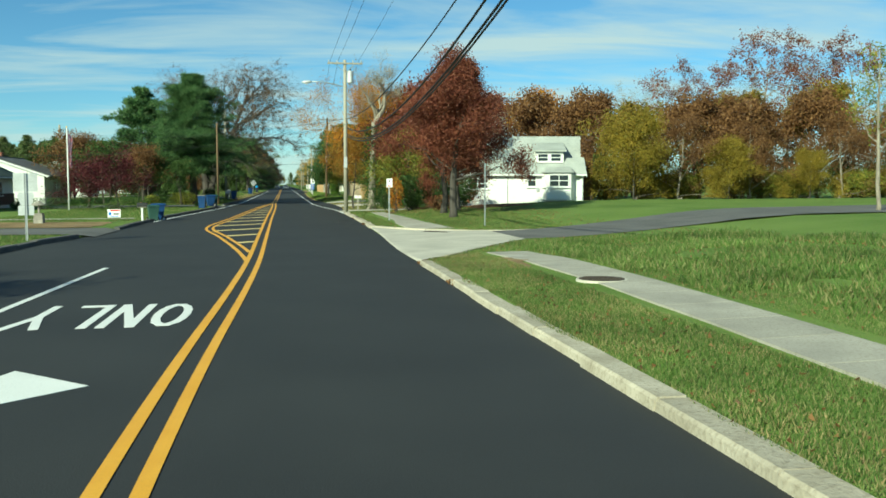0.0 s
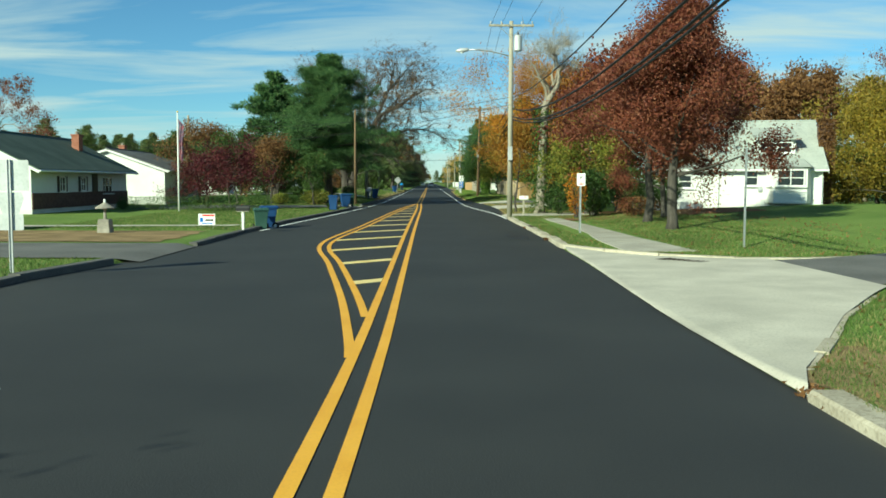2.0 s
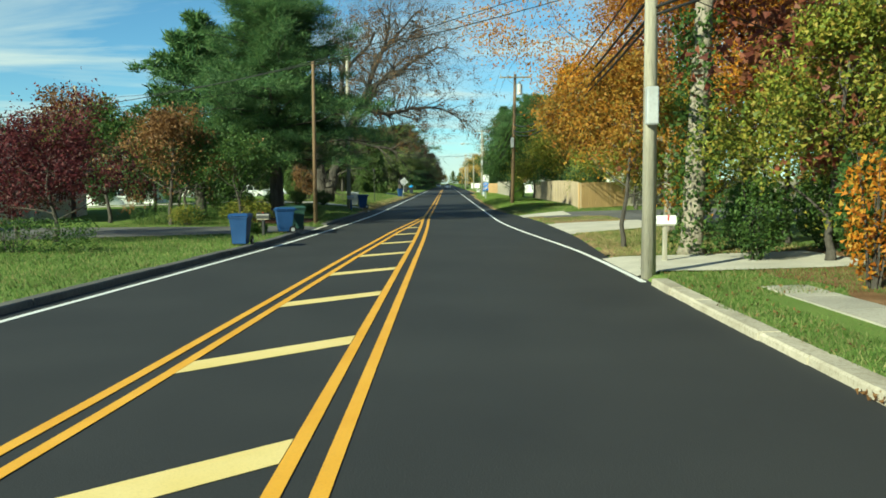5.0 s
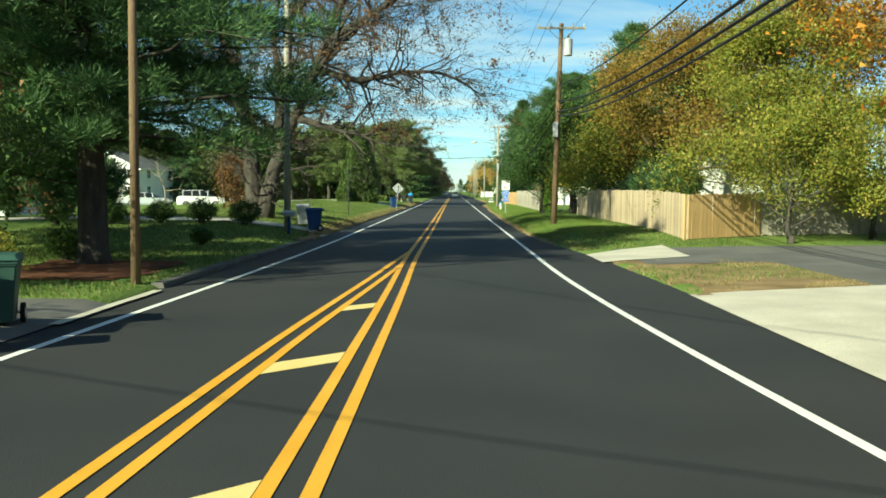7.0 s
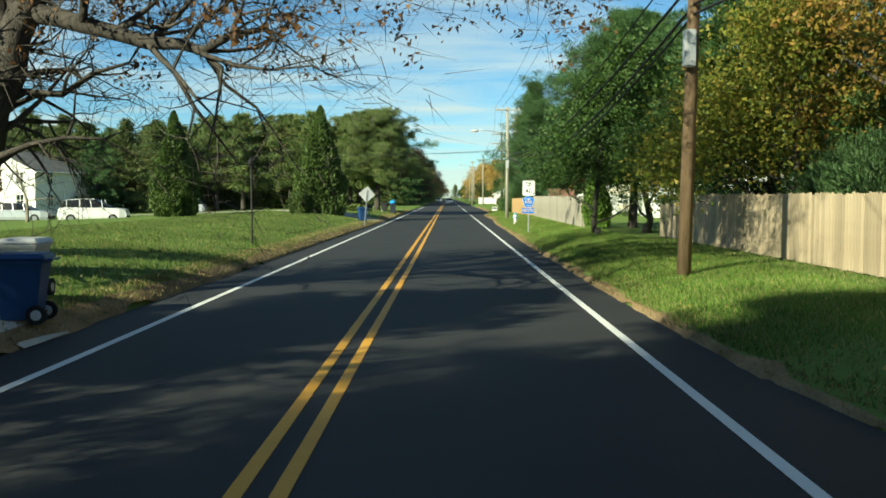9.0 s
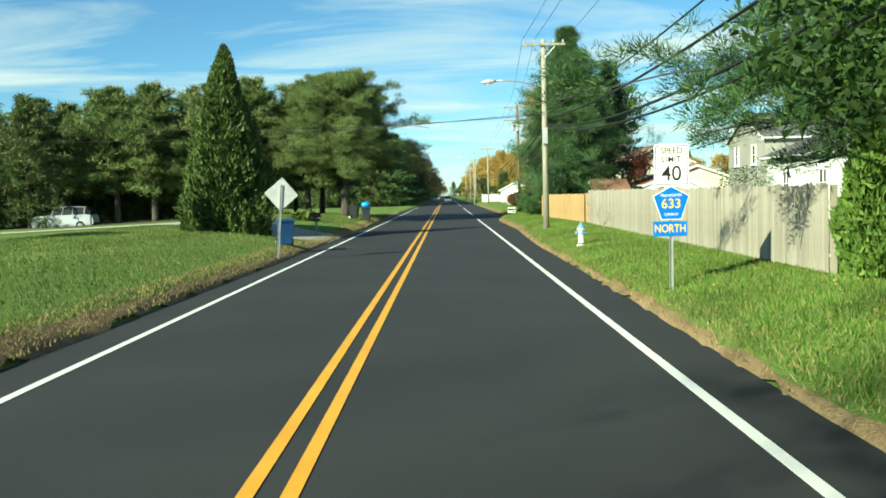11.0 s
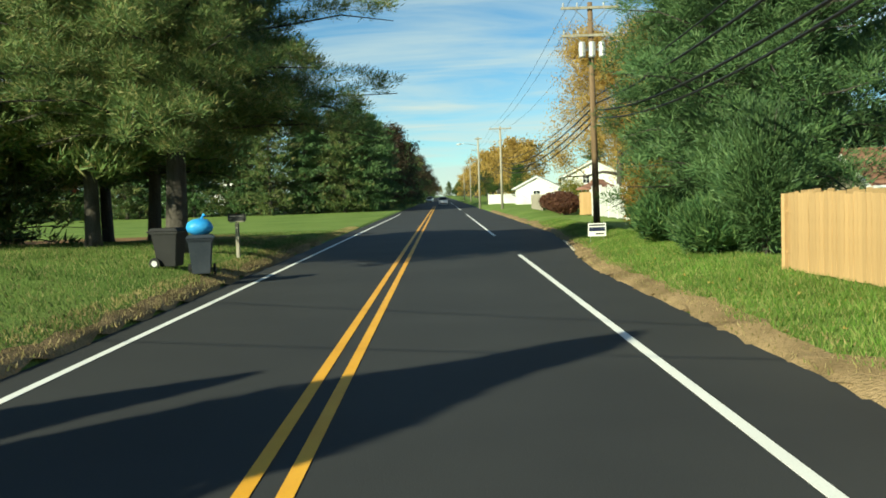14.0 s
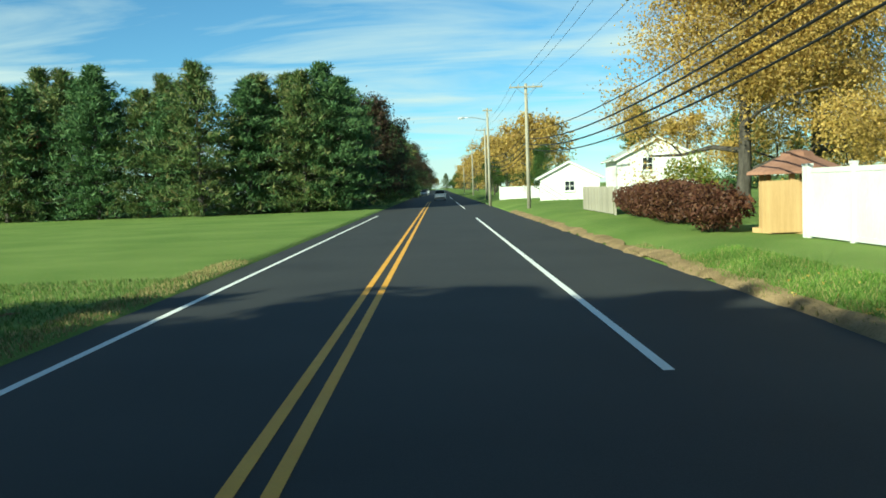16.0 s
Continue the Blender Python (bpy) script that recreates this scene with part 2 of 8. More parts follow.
M["fence_tan"] = surface("fence_tan", (0.44, 0.28, 0.13), (0.54, 0.36, 0.18), 0.85, 1.2, 14, 0.5, stain=0.3, stretch=(6, 6, 0.35), jitter=0.08)
M["fence_mix"] = surface("fence_mix", (0.36, 0.28, 0.19), (0.52, 0.42, 0.29), 0.9, 1.2, 14, 0.6, stain=0.5, stretch=(6, 6, 0.35), jitter=0.2)
M["vinyl"] = surface("vinyl", (0.60, 0.60, 0.59), (0.70, 0.70, 0.69), 0.45, 0.8, 12, 0.05, stain=0.15)
M["siding_white"] = banded("siding_white", (0.66, 0.66, 0.63), (0.76, 0.76, 0.73), 0.15)
M["siding_beige"] = banded("siding_beige", (0.27, 0.265, 0.24), (0.34, 0.33, 0.30), 0.13)
M["siding_cream"] = banded("siding_cream", (0.58, 0.52, 0.42), (0.66, 0.60, 0.50), 0.13)
M["stucco"] = surface("stucco", (0.62, 0.62, 0.58), (0.72, 0.72, 0.68), 0.85, 0.9, 20, 0.3, stain=0.3)
M["brick_red"] = surface("brick_red", (0.24, 0.085, 0.05), (0.36, 0.14, 0.09), 0.9, 6.0, 30, 0.5, stain=0.4, c3=(0.4, 0.36, 0.32))
M["brick_dark"] = surface("brick_dark", (0.085, 0.050, 0.042), (0.14, 0.085, 0.07), 0.9, 6.0, 30, 0.5, stain=0.4)
M["roof_grey"] = banded("roof_grey", (0.30, 0.32, 0.30), (0.42, 0.44, 0.41), 0.14, "Z", 0.9, 0.5, 0.015, 0.4)
M["roof_green"] = banded("roof_green", (0.05, 0.075, 0.06), (0.085, 0.115, 0.095), 0.14, "Z", 0.9, 0.5, 0.015, 0.4)
M["roof_dark"] = banded("roof_dark", (0.10, 0.10, 0.10), (0.17, 0.17, 0.165), 0.14, "Z", 0.9, 0.5, 0.015, 0.4)
M["roof_brown"] = banded("roof_brown", (0.22, 0.11, 0.075), (0.32, 0.17, 0.12), 0.14, "Z", 0.9, 0.5, 0.015, 0.4)
M["trim"] = surface("trim", (0.70, 0.70, 0.68), (0.78, 0.78, 0.76), 0.5, 1.5, 20, 0.05, stain=0.2)
M["glass"] = glassy("glass")
M["blue_plastic"] = surface("blue_plastic", (0.012, 0.045, 0.14), (0.02, 0.065, 0.19), 0.5, 1.5, 25, 0.1, stain=0.25, c3=(0.06, 0.09, 0.15))
M["green_plastic"] = surface("green_plastic", (0.03, 0.075, 0.06), (0.045, 0.10, 0.08), 0.5, 1.5, 25, 0.1, stain=0.25, c3=(0.09, 0.11, 0.1))
M["slate_plastic"] = surface("slate_plastic", (0.028, 0.036, 0.048), (0.045, 0.055, 0.07), 0.5, 1.5, 25, 0.1, stain=0.25, c3=(0.08, 0.085, 0.09))
M["black_plastic"] = surface("black_plastic", (0.012, 0.012, 0.013), (0.022, 0.022, 0.023), 0.5, 1.5, 25, 0.1, stain=0.2)
M["blue_bag"] = surface("blue_bag", (0.03, 0.25, 0.62), (0.06, 0.36, 0.75), 0.3, 4, 20, 0.6, stain=0.2, dist=0.03)
M["black_metal"] = surface("black_metal", (0.012, 0.012, 0.012), (0.02, 0.02, 0.02), 0.45, 3, 25, 0.05, spec=0.5)
M["rubber"] = surface("rubber", (0.012, 0.012, 0.012), (0.02, 0.02, 0.02), 0.8, 3, 25, 0.1)
M["rim"] = surface("rim", (0.4, 0.4, 0.41), (0.5, 0.5, 0.51), 0.35, 3, 25, 0, metal=0.8)
M["hydrant_white"] = surface("hydrant_white", (0.62, 0.60, 0.55), (0.72, 0.70, 0.65), 0.5, 4, 25, 0.1, stain=0.35, c3=(0.4, 0.3, 0.2))
M["hydrant_blue"] = surface("hydrant_blue", (0.12, 0.26, 0.40), (0.18, 0.34, 0.48), 0.5, 4, 25, 0.1, stain=0.3)
M["iron"] = surface("iron", (0.05, 0.04, 0.033), (0.09, 0.07, 0.055), 0.8, 3, 25, 0.4, metal=0.3, stain=0.4)
M["stone"] = surface("stone", (0.22, 0.20, 0.17), (0.36, 0.33, 0.28), 0.9, 3, 20, 0.6, stain=0.5)
M["flag_cloth"] = surface("flag_cloth", (0.03, 0.035, 0.09), (0.26, 0.05, 0.06), 0.8, 3.0, 9, 0.1, stain=0.7, c3=(0.42, 0.40, 0.40))


def paint(name, c):
    m = surface(name, tuple(v * 0.93 for v in c), c, 0.28, 1.0, 10, 0, stain=0.1, spec=0.6)
    m.node_tree.nodes["Principled BSDF"].inputs["Coat Weight"].default_value = 0.6
    return m


M["car_glass"] = surface("car_glass", (0.008, 0.010, 0.012), (0.014, 0.016, 0.018), 0.3, 1.0, 10, 0, stain=0.1, spec=0.25)
M["sign_navy"] = surface("sign_navy", (0.012, 0.018, 0.05), (0.016, 0.024, 0.06), 0.5, 3, 20, 0, stain=0.1)
M["car_white"] = paint("car_white", (0.72, 0.72, 0.72))
M["car_silver"] = paint("car_silver", (0.42, 0.45, 0.48))
M["car_black"] = paint("car_black", (0.015, 0.017, 0.02))
M["leaf_oak_red"] = leafy("leaf_oak_red", [(0.10, 0.028, 0.020), (0.18, 0.052, 0.034), (0.23, 0.075, 0.044), (0.25, 0.105, 0.058)])
M["leaf_maple_dark"] = leafy("leaf_maple_dark", [(0.045, 0.010, 0.016), (0.09, 0.018, 0.024), (0.14, 0.03, 0.035)])
M["leaf_orange"] = leafy("leaf_orange", [(0.255, 0.076, 0.010), (0.442, 0.162, 0.017), (0.561, 0.255, 0.034), (0.383, 0.255, 0.043)])
M["leaf_yellow"] = leafy("leaf_yellow", [(0.12, 0.13, 0.02), (0.26, 0.20, 0.03), (0.36, 0.25, 0.035), (0.20, 0.15, 0.03)])
M["leaf_ygreen"] = leafy("leaf_ygreen", [(0.078, 0.117, 0.023), (0.169, 0.208, 0.033), (0.286, 0.286, 0.046), (0.390, 0.286, 0.065)])
M["leaf_green"] = leafy("leaf_green", [(0.028, 0.063, 0.017), (0.056, 0.105, 0.025), (0.098, 0.154, 0.035)])
M["leaf_golden"] = leafy("leaf_golden", [(0.293, 0.196, 0.048), (0.450, 0.303, 0.078), (0.547, 0.391, 0.127), (0.352, 0.215, 0.069)])
M["leaf_brown"] = leafy("leaf_brown", [(0.091, 0.046, 0.023), (0.195, 0.098, 0.039), (0.286, 0.156, 0.065)])
M["leaf_redbush"] = leafy("leaf_redbush", [(0.064, 0.028, 0.020), (0.120, 0.048, 0.032), (0.160, 0.080, 0.040)])
M["needle_pine"] = leafy("needle_pine", [(0.025, 0.063, 0.023), (0.052, 0.115, 0.039), (0.086, 0.161, 0.055), (0.138, 0.207, 0.069)], 0.2)
M["needle_row"] = leafy("needle_row", [(0.060, 0.108, 0.038), (0.112, 0.182, 0.058), (0.180, 0.238, 0.080), (0.275, 0.230, 0.098)], 0.2)
M["needle_dark"] = leafy("needle_dark", [(0.040, 0.086, 0.034), (0.074, 0.140, 0.052), (0.118, 0.186, 0.068)], 0.15)
M["scale_cedar"] = leafy("scale_cedar", [(0.035, 0.065, 0.018), (0.068, 0.11, 0.028), (0.11, 0.15, 0.04)], 0.15)
M["scale_bright"] = leafy("scale_bright", [(0.065, 0.130, 0.026), (0.130, 0.221, 0.039), (0.195, 0.286, 0.065)], 0.2)
M["leaf_amber"] = leafy("leaf_amber", [(0.09, 0.10, 0.02), (0.20, 0.16, 0.03), (0.30, 0.20, 0.04), (0.34, 0.19, 0.05), (0.22, 0.12, 0.04)])
M["leaf_dusk"] = leafy("leaf_dusk", [(0.030, 0.040, 0.018), (0.050, 0.050, 0.022), (0.075, 0.042, 0.028), (0.055, 0.030, 0.026)])
M["leaf_rust"] = leafy("leaf_rust", [(0.20, 0.075, 0.015), (0.32, 0.14, 0.02), (0.40, 0.22, 0.04), (0.20, 0.16, 0.04)])
M["leaf_olive"] = leafy("leaf_olive", [(0.10, 0.10, 0.02), (0.22, 0.18, 0.03), (0.32, 0.20, 0.04), (0.17, 0.15, 0.03)])
M["needle_far"] = leafy("needle_far", [(0.044, 0.080, 0.028), (0.080, 0.130, 0.042), (0.125, 0.168, 0.056), (0.20, 0.17, 0.070)], 0.2)

# ---- building helpers ----
class Geo:
    """Collects vertices and faces of one part."""

    def __init__(self):
        self.v, self.f = [], []

    def add(self, verts, faces):
        o = len(self.v)
        self.v += [tuple(p) for p in verts]
        self.f += [tuple(i + o for i in f) for f in faces]
        return self

    def box(self, c, s, rz=0.0, taper=1.0):
        x, y, z = (v / 2 for v in s)
        ca, sa_ = math.cos(radians(rz)), math.sin(radians(rz))
        pts = []
        for dz, k in ((-z, 1.0), (z, taper)):
            for dx, dy in ((-x, -y), (x, -y), (x, y), (-x, y)):
                dx, dy = dx * k, dy * k
                pts.append((c[0] + dx * ca - dy * sa_, c[1] + dx * sa_ + dy * ca, c[2] + dz))
        return self.add(pts, [(0, 3, 2, 1), (4, 5, 6, 7), (0, 1, 5, 4), (1, 2, 6, 5), (2, 3, 7, 6), (3, 0, 4, 7)])

    def tube(self, pts, radii, n=8, cap=True):
        pts = [Vector(p) for p in pts]
        o, rings = len(self.v), len(pts)
        side = None
        for i, p in enumerate(pts):
            d = (pts[min(i + 1, rings - 1)] - pts[max(i - 1, 0)])
            d = d.normalized() if d.length > 1e-9 else Vector((0, 0, 1))
            if side is None:
                side = d.orthogonal().normalized()
            else:
                side = (side - d * side.dot(d))
                side = side.normalized() if side.length > 1e-6 else d.orthogonal().normalized()
            up = d.cross(side)
            for k in range(n):
                a = 2 * math.pi * k / n
                q = p + (side * math.cos(a) + up * math.sin(a)) * radii[i]
                self.v.append((q.x, q.y, q.z))
        for i in range(rings - 1):
            for k in range(n):
                a, b = o + i * n + k, o + i * n + (k + 1) % n
                self.f.append((a, b, b + n, a + n))
        if cap:
            self.f.append(tuple(range(o + n - 1, o - 1, -1)))
            self.f.append(tuple(range(o + (rings - 1) * n, o + rings * n)))
        return self

    def prism(self, poly, z0, z1):
        """An upright slab over a plan outline (anticlockwise)."""
        n = len(poly)
        pts = [(x, y, z0) for x, y in poly] + [(x, y, z1) for x, y in poly]
        fs = [tuple(range(n - 1, -1, -1)), tuple(range(n, 2 * n))]
        fs += [(i, (i + 1) % n, (i + 1) % n + n, i + n) for i in range(n)]
        return self.add(pts, fs)

    def plate(self, poly, t, m):
        """A flat outline in the x-z plane, t thick along y, moved by the pose m."""
        n = len(poly)
        pts = [m @ Vector((x, -t / 2, z)) for x, z in poly] + [m @ Vector((x, t / 2, z)) for x, z in poly]
        fs = [tuple(range(n)), tuple(range(2 * n - 1, n - 1, -1))]
        fs += [(i, i + n, (i + 1) % n + n, (i + 1) % n) for i in range(n)]
        return self.add(pts, fs)


def mesh_of(name, geo, material, smooth=False, bevel=0.0):
    me = bpy.data.meshes.new(name)
    me.from_pydata(geo.v, [], geo.f)
    if bevel:
        bm = bmesh.new()
        bm.from_mesh(me)
        bmesh.ops.bevel(bm, geom=[e for e in bm.edges if e.is_manifold and e.calc_face_angle(0) > 0.6], offset=bevel, segments=2, affect='EDGES', clamp_overlap=True)
        bm.to_mesh(me)
        bm.free()
    if smooth:
        me.polygons.foreach_set("use_smooth", [True] * len(me.polygons))
    me.materials.append(material)
    me.update()
    return me


def part(name, geo, material, parent=None, label="", smooth=False, bevel=0.0):
    ob = new(name, mesh_of(name, geo, material, smooth, bevel))
    if parent is not None:
        ob.parent = parent
    if label:
        tagged(ob, label)
    return ob


def thing(name, label, category, at=(0, 0, 0), rz=0.0, group="", kind=""):
    ob = new(name)
    ob.empty_display_size = 0.2
    ob.matrix_basis = pose(*at, 0, 0, rz)
    return tagged(ob, label, category, group, kind)


def lerp_at(table, y):
    if y <= table[0][0]:
        return table[0][1]
    for (a, va), (b, vb) in zip(table, table[1:]):
        if y <= b:
            k = (y - a) / (b - a)
            return va + (vb - va) * k
    return table[-1][1]


def smooth_at(table, y, w=2.0):
    return sum(lerp_at(table, y + d * w) for d in (-1, -0.5, 0, 0.5, 1)) / 5


def leaf_mesh(name, c, size, material, rng, aspect=0.55, up=0.0, droop=0.0, axis=None):
    """Many single leaves: one folded four-cornered blade for each centre."""
    n = len(c)
    if axis is None:
        a = rng.normal(size=(n, 3))
        a[:, 2] = a[:, 2] * (1 - up) - droop
    else:
        a = axis + rng.normal(size=(n, 3)) * 0.35
    a /= np.linalg.norm(a, axis=1)[:, None] + 1e-9
    b = np.cross(a, rng.normal(size=(n, 3)))
    b /= np.linalg.norm(b, axis=1)[:, None] + 1e-9
    nn = np.cross(a, b)
    s = np.broadcast_to(size, (n,))[:, None] * rng.uniform(0.7, 1.3, (n, 1))
    v = np.empty((n, 3, 3))
    v[:, 0] = c - a * s * 0.5 + b * s * aspect * 0.5
    v[:, 1] = c + a * s * 0.5 + nn * s * 0.12
    v[:, 2] = c - a * s * 0.4 - b * s * aspect * 0.5
    return blades_mesh(name, v, material)


def blades_mesh(name, v, material):
    """One loose three-cornered face for each row of corners."""
    n = len(v)
    me = bpy.data.meshes.new(name)
    me.vertices.add(3 * n)
    me.vertices.foreach_set("co", np.ascontiguousarray(v, dtype=np.float32).ravel())
    me.loops.add(3 * n)
    me.loops.foreach_set("vertex_index", np.arange(3 * n, dtype=np.int32))
    me.polygons.add(n)
    me.polygons.foreach_set("loop_start", np.arange(0, 3 * n, 3, dtype=np.int32))
    me.materials.append(material)
    me.update(calc_edges=True)
    return me


def mesh_part(name, me, parent, label=""):
    ob = new(name, me)
    ob.parent = parent
    return tagged(ob, label) if label else ob


# ---- plan of the road: edges against the distance along it ----
EDGE_R = [(-60, 2.95), (4, 3.0), (9, 3.1), (12.5, 3.1), (18, 3.14), (25, 3.45), (30, 3.55), (34, 3.68), (51, 3.8), (55, 4.0), (62, 4.3), (66, 4.55), (77, 4.65), (87, 4.3), (92, 3.75), (95.5, 3.42), (105, 3.3), (121, 3.29), (131, 3.42), (150, 3.52), (163, 3.95), (180, 3.88), (188.6, 4.7), (199, 5.4), (225, 5.42), (900, 5.5)]
EDGE_L = [(-60, -8.5), (22, -8.5), (25.5, -7.75), (31, -7.45), (40, -7.42), (45, -7.3), (64, -6.0), (76, -5.9), (95, -5.65), (124, -5.5), (140, -5.36), (172, -5.2), (200, -5.4), (900, -5.5)]


def edge_r(y):
    return smooth_at(EDGE_R, y)


def edge_l(y):
    return smooth_at(EDGE_L, y)


def ground_z(x, y):
    """Height of the ground: flat under the road, a raised verge on either side, rising lawns behind."""
    xr, xl = edge_r(y), edge_l(y)
    if x > xr:
        d = x - xr
        early = lerp_at([(0, 0.10), (1.5, 0.11), (4, 0.17), (7, 0.34), (10, 0.55), (17, 0.86), (40, 0.95), (90, 1.1), (400, 2.0)], d)
        late = lerp_at([(0, 0.04), (0.5, 0.14), (1.3, 0.33), (3, 0.44), (40, 0.5), (400, 1.0)], d)
        low = lerp_at([(0, 0.03), (1.2, 0.06), (5, 0.16), (12, 0.3), (40, 0.6), (400, 1.5)], d)
        k = lerp_at([(53, 0), (60, 1), (86, 1), (96, 2)], y)
        z = early + (low - early) * min(k, 1) if k <= 1 else low + (late - low) * (k - 1)
        if 12 < y < 33:
            # the side street's mouth lies level with the road
            w = 1 - lerp_at([(0, 0.0), (6, 0.0), (14, 1.0)], d)
            m = lerp_at([(12, 0), (14.5, 1), (29.5, 1), (32.5, 0)], y)
            z = z * (1 - m * w) + (0.02 + 0.012 * d) * m * w
        return z
    if x < xl:
        d = xl - x
        flat = lerp_at([(0, 0.06), (0.4, 0.1), (4, 0.1), (30, 0.1), (120, 0.2), (400, 1.0)], d)
        bank = lerp_at([(0, 0.07), (0.5, 0.27), (1.5, 0.46), (4, 0.74), (10, 0.78), (24, 0.3), (40, 0.1)], d) if d < 40 else flat
        k = lerp_at([(86, 0), (98, 1), (186, 1), (200, 0)], y)
        # the driveway's mouth is cut level through the bank
        k *= 1 - 0.8 * lerp_at([(149.5, 0), (152.6, 1), (158.6, 1), (161, 0)], y) * lerp_at([(0, 1), (5, 1), (9, 0)], d)
        return flat + (max(bank, flat) - flat) * k
    return -0.06


def drape(name, left, right, ys, material, lift=0.012, n=6, kind="structure", label="", category="", wobble=0.0, seed=1):
    """A strip laid on the ground between two side lines that run along y."""
    rng = np.random.default_rng(seed)
    g = Geo()
    for y in ys:
        a, b = left(y), right(y)
        wa, wb = rng.normal(size=2) * wobble
        for i in range(n + 1):
            x = (a + wa) + (b + wb - a - wa) * i / n
            g.v.append((x, y, ground_z(x, y) + lift))
    for j in range(len(ys) - 1):
        for i in range(n):
            o = j * (n + 1) + i
            g.f.append((o, o + 1, o + n + 2, o + n + 1))
    ob = part(name, g, material, smooth=True)
    return tagged(ob, label, category, kind=kind)


def drape_across(name, near, far, xs, material, lift=0.014, n=8, label="", category="", kind="structure", wobble=0.0, seed=1):
    """A strip laid on the ground between two side lines that run along x."""
    rng = np.random.default_rng(seed)
    g = Geo()
    for x in xs:
        a, b = near(x) + rng.normal() * wobble, far(x) + rng.normal() * wobble
        for i in range(n + 1):
            y = a + (b - a) * i / n
            g.v.append((x, y, max(ground_z(x, y), 0.0) + lift))
    for j in range(len(xs) - 1):
        for i in range(n):
            o = j * (n + 1) + i
            g.f.append((o + 1, o, o + n + 1, o + n + 2))
    ob = part(name, g, material, smooth=True)
    return tagged(ob, label, category, kind=kind)


def ribbon(line, width, y0, y1, step=1.0, z=0.004, t=0.004):
    """A painted line on the road that follows x = line(y)."""
    g = Geo()
    n = max(1, int(round((y1 - y0) / step)))
    for i in range(n + 1):
        y = y0 + (y1 - y0) * i / n
        x = line(y)
        s = (line(y + 0.1) - line(y - 0.1)) / 0.2
        w = width / 2 * math.sqrt(1 + s * s)
        g.v += [(x - w, y, z), (x + w, y, z), (x + w, y, z + t), (x - w, y, z + t)]
    for i in range(n):
        o = 4 * i
        g.f += [(o + 3, o + 2, o + 6, o + 7), (o, o + 3, o + 7, o + 4), (o + 2, o + 1, o + 5, o + 6)]
    g.f += [(0, 1, 2, 3), (4 * n + 3, 4 * n + 2, 4 * n + 1, 4 * n)]
    return g

# ---- ground and road ----
ROWS_Y = sorted(set([-150, -100, -80, -70] + [-60 + 1.5 * i for i in range(220)] + [275, 290, 310, 340, 380, 430, 500, 600, 750, 950, 1300, 2000]))
OFFS = [0.0, 0.15, 0.4, 0.8, 1.3, 2, 3, 4.5, 6.5, 9, 12, 16, 22, 30, 42, 60, 90, 140, 240, 500, 1500]
g = Geo()
cols = 0
for y in ROWS_Y:
    xl, xr = edge_l(y), edge_r(y)
    xs = [xl - o - 0.002 for o in reversed(OFFS)] + [xl + 0.05, (xl + xr) / 2, xr - 0.05] + [xr + o + 0.002 for o in OFFS]
    cols = len(xs)
    for x in xs:
        bumpy = 0.03 * noise.noise((x * 0.35, y * 0.35, 0)) * min(1, max(0, max(xl - x, x - xr)) / 3) * (1 if abs(x) < 150 else 0)
        at_edge = abs(x - xl) < 0.01 or abs(x - xr) < 0.01
        g.v.append((x, y, -0.03 if at_edge else ground_z(x, y) + bumpy - 0.012))
for j in range(len(ROWS_Y) - 1):
    for i in range(cols - 1):
        o = j * cols + i
        g.f.append((o, o + 1, o + cols + 1, o + cols))
ground = part("ground", g, M["grass"], smooth=True)
tagged(ground, "mown lawn and verge grass with worn patches", "ground", kind="structure")

g = Geo()
RY = [y for y in ROWS_Y if y <= 950]
for y in RY:
    xl, xr = edge_l(y), edge_r(y)
    for k in range(9):
        x = xl + (xr - xl) * k / 8
        g.v.append((x, y, 0.0))
for j in range(len(RY) - 1):
    for i in range(8):
        o = j * 9 + i
        g.f.append((o, o + 1, o + 10, o + 9))
o = len(g.v)
for y in RY:
    g.v += [(edge_l(y), y, -0.08), (edge_r(y), y, -0.08)]
for j in range(len(RY) - 1):
    g.f.append((o + 2 * j, j * 9, j * 9 + 9, o + 2 * j + 2))
    g.f.append((j * 9 + 8, o + 2 * j + 1, o + 2 * j + 3, j * 9 + 17))
road = part("road", g, M["asphalt"])
tagged(road, "freshly laid dark asphalt road", "road", kind="structure")

# yellow lines
YEL_R = [(-60, -1.25), (0, -1.22), (7.4, -1.02), (14.5, -0.92), (25, -0.96), (41, -1.0), (56, -0.99), (65, -0.97), (75, -1.02), (85, -1.15), (95, -1.12), (110, -1.08), (320, -1.05)]
ISLE = [(14, -1.2), (17.2, -1.57), (18.8, -1.76), (21.1, -2.08), (26.7, -2.92), (29.6, -3.48), (30.7, -3.63), (32.4, -3.8), (35.1, -3.84), (43, -3.42), (58.7, -2.88), (63, -2.7), (71, -2.38), (79.4, -1.9), (84, -1.68), (88, -1.45)]


def yel(y):
    return smooth_at(YEL_R, y, 3)


def isle(y):
    return smooth_at(ISLE, y, 1.2)


def line_thing(name, geo, mat, label):
    return tagged(part(name, geo, mat), label, "road marking", kind="structure")


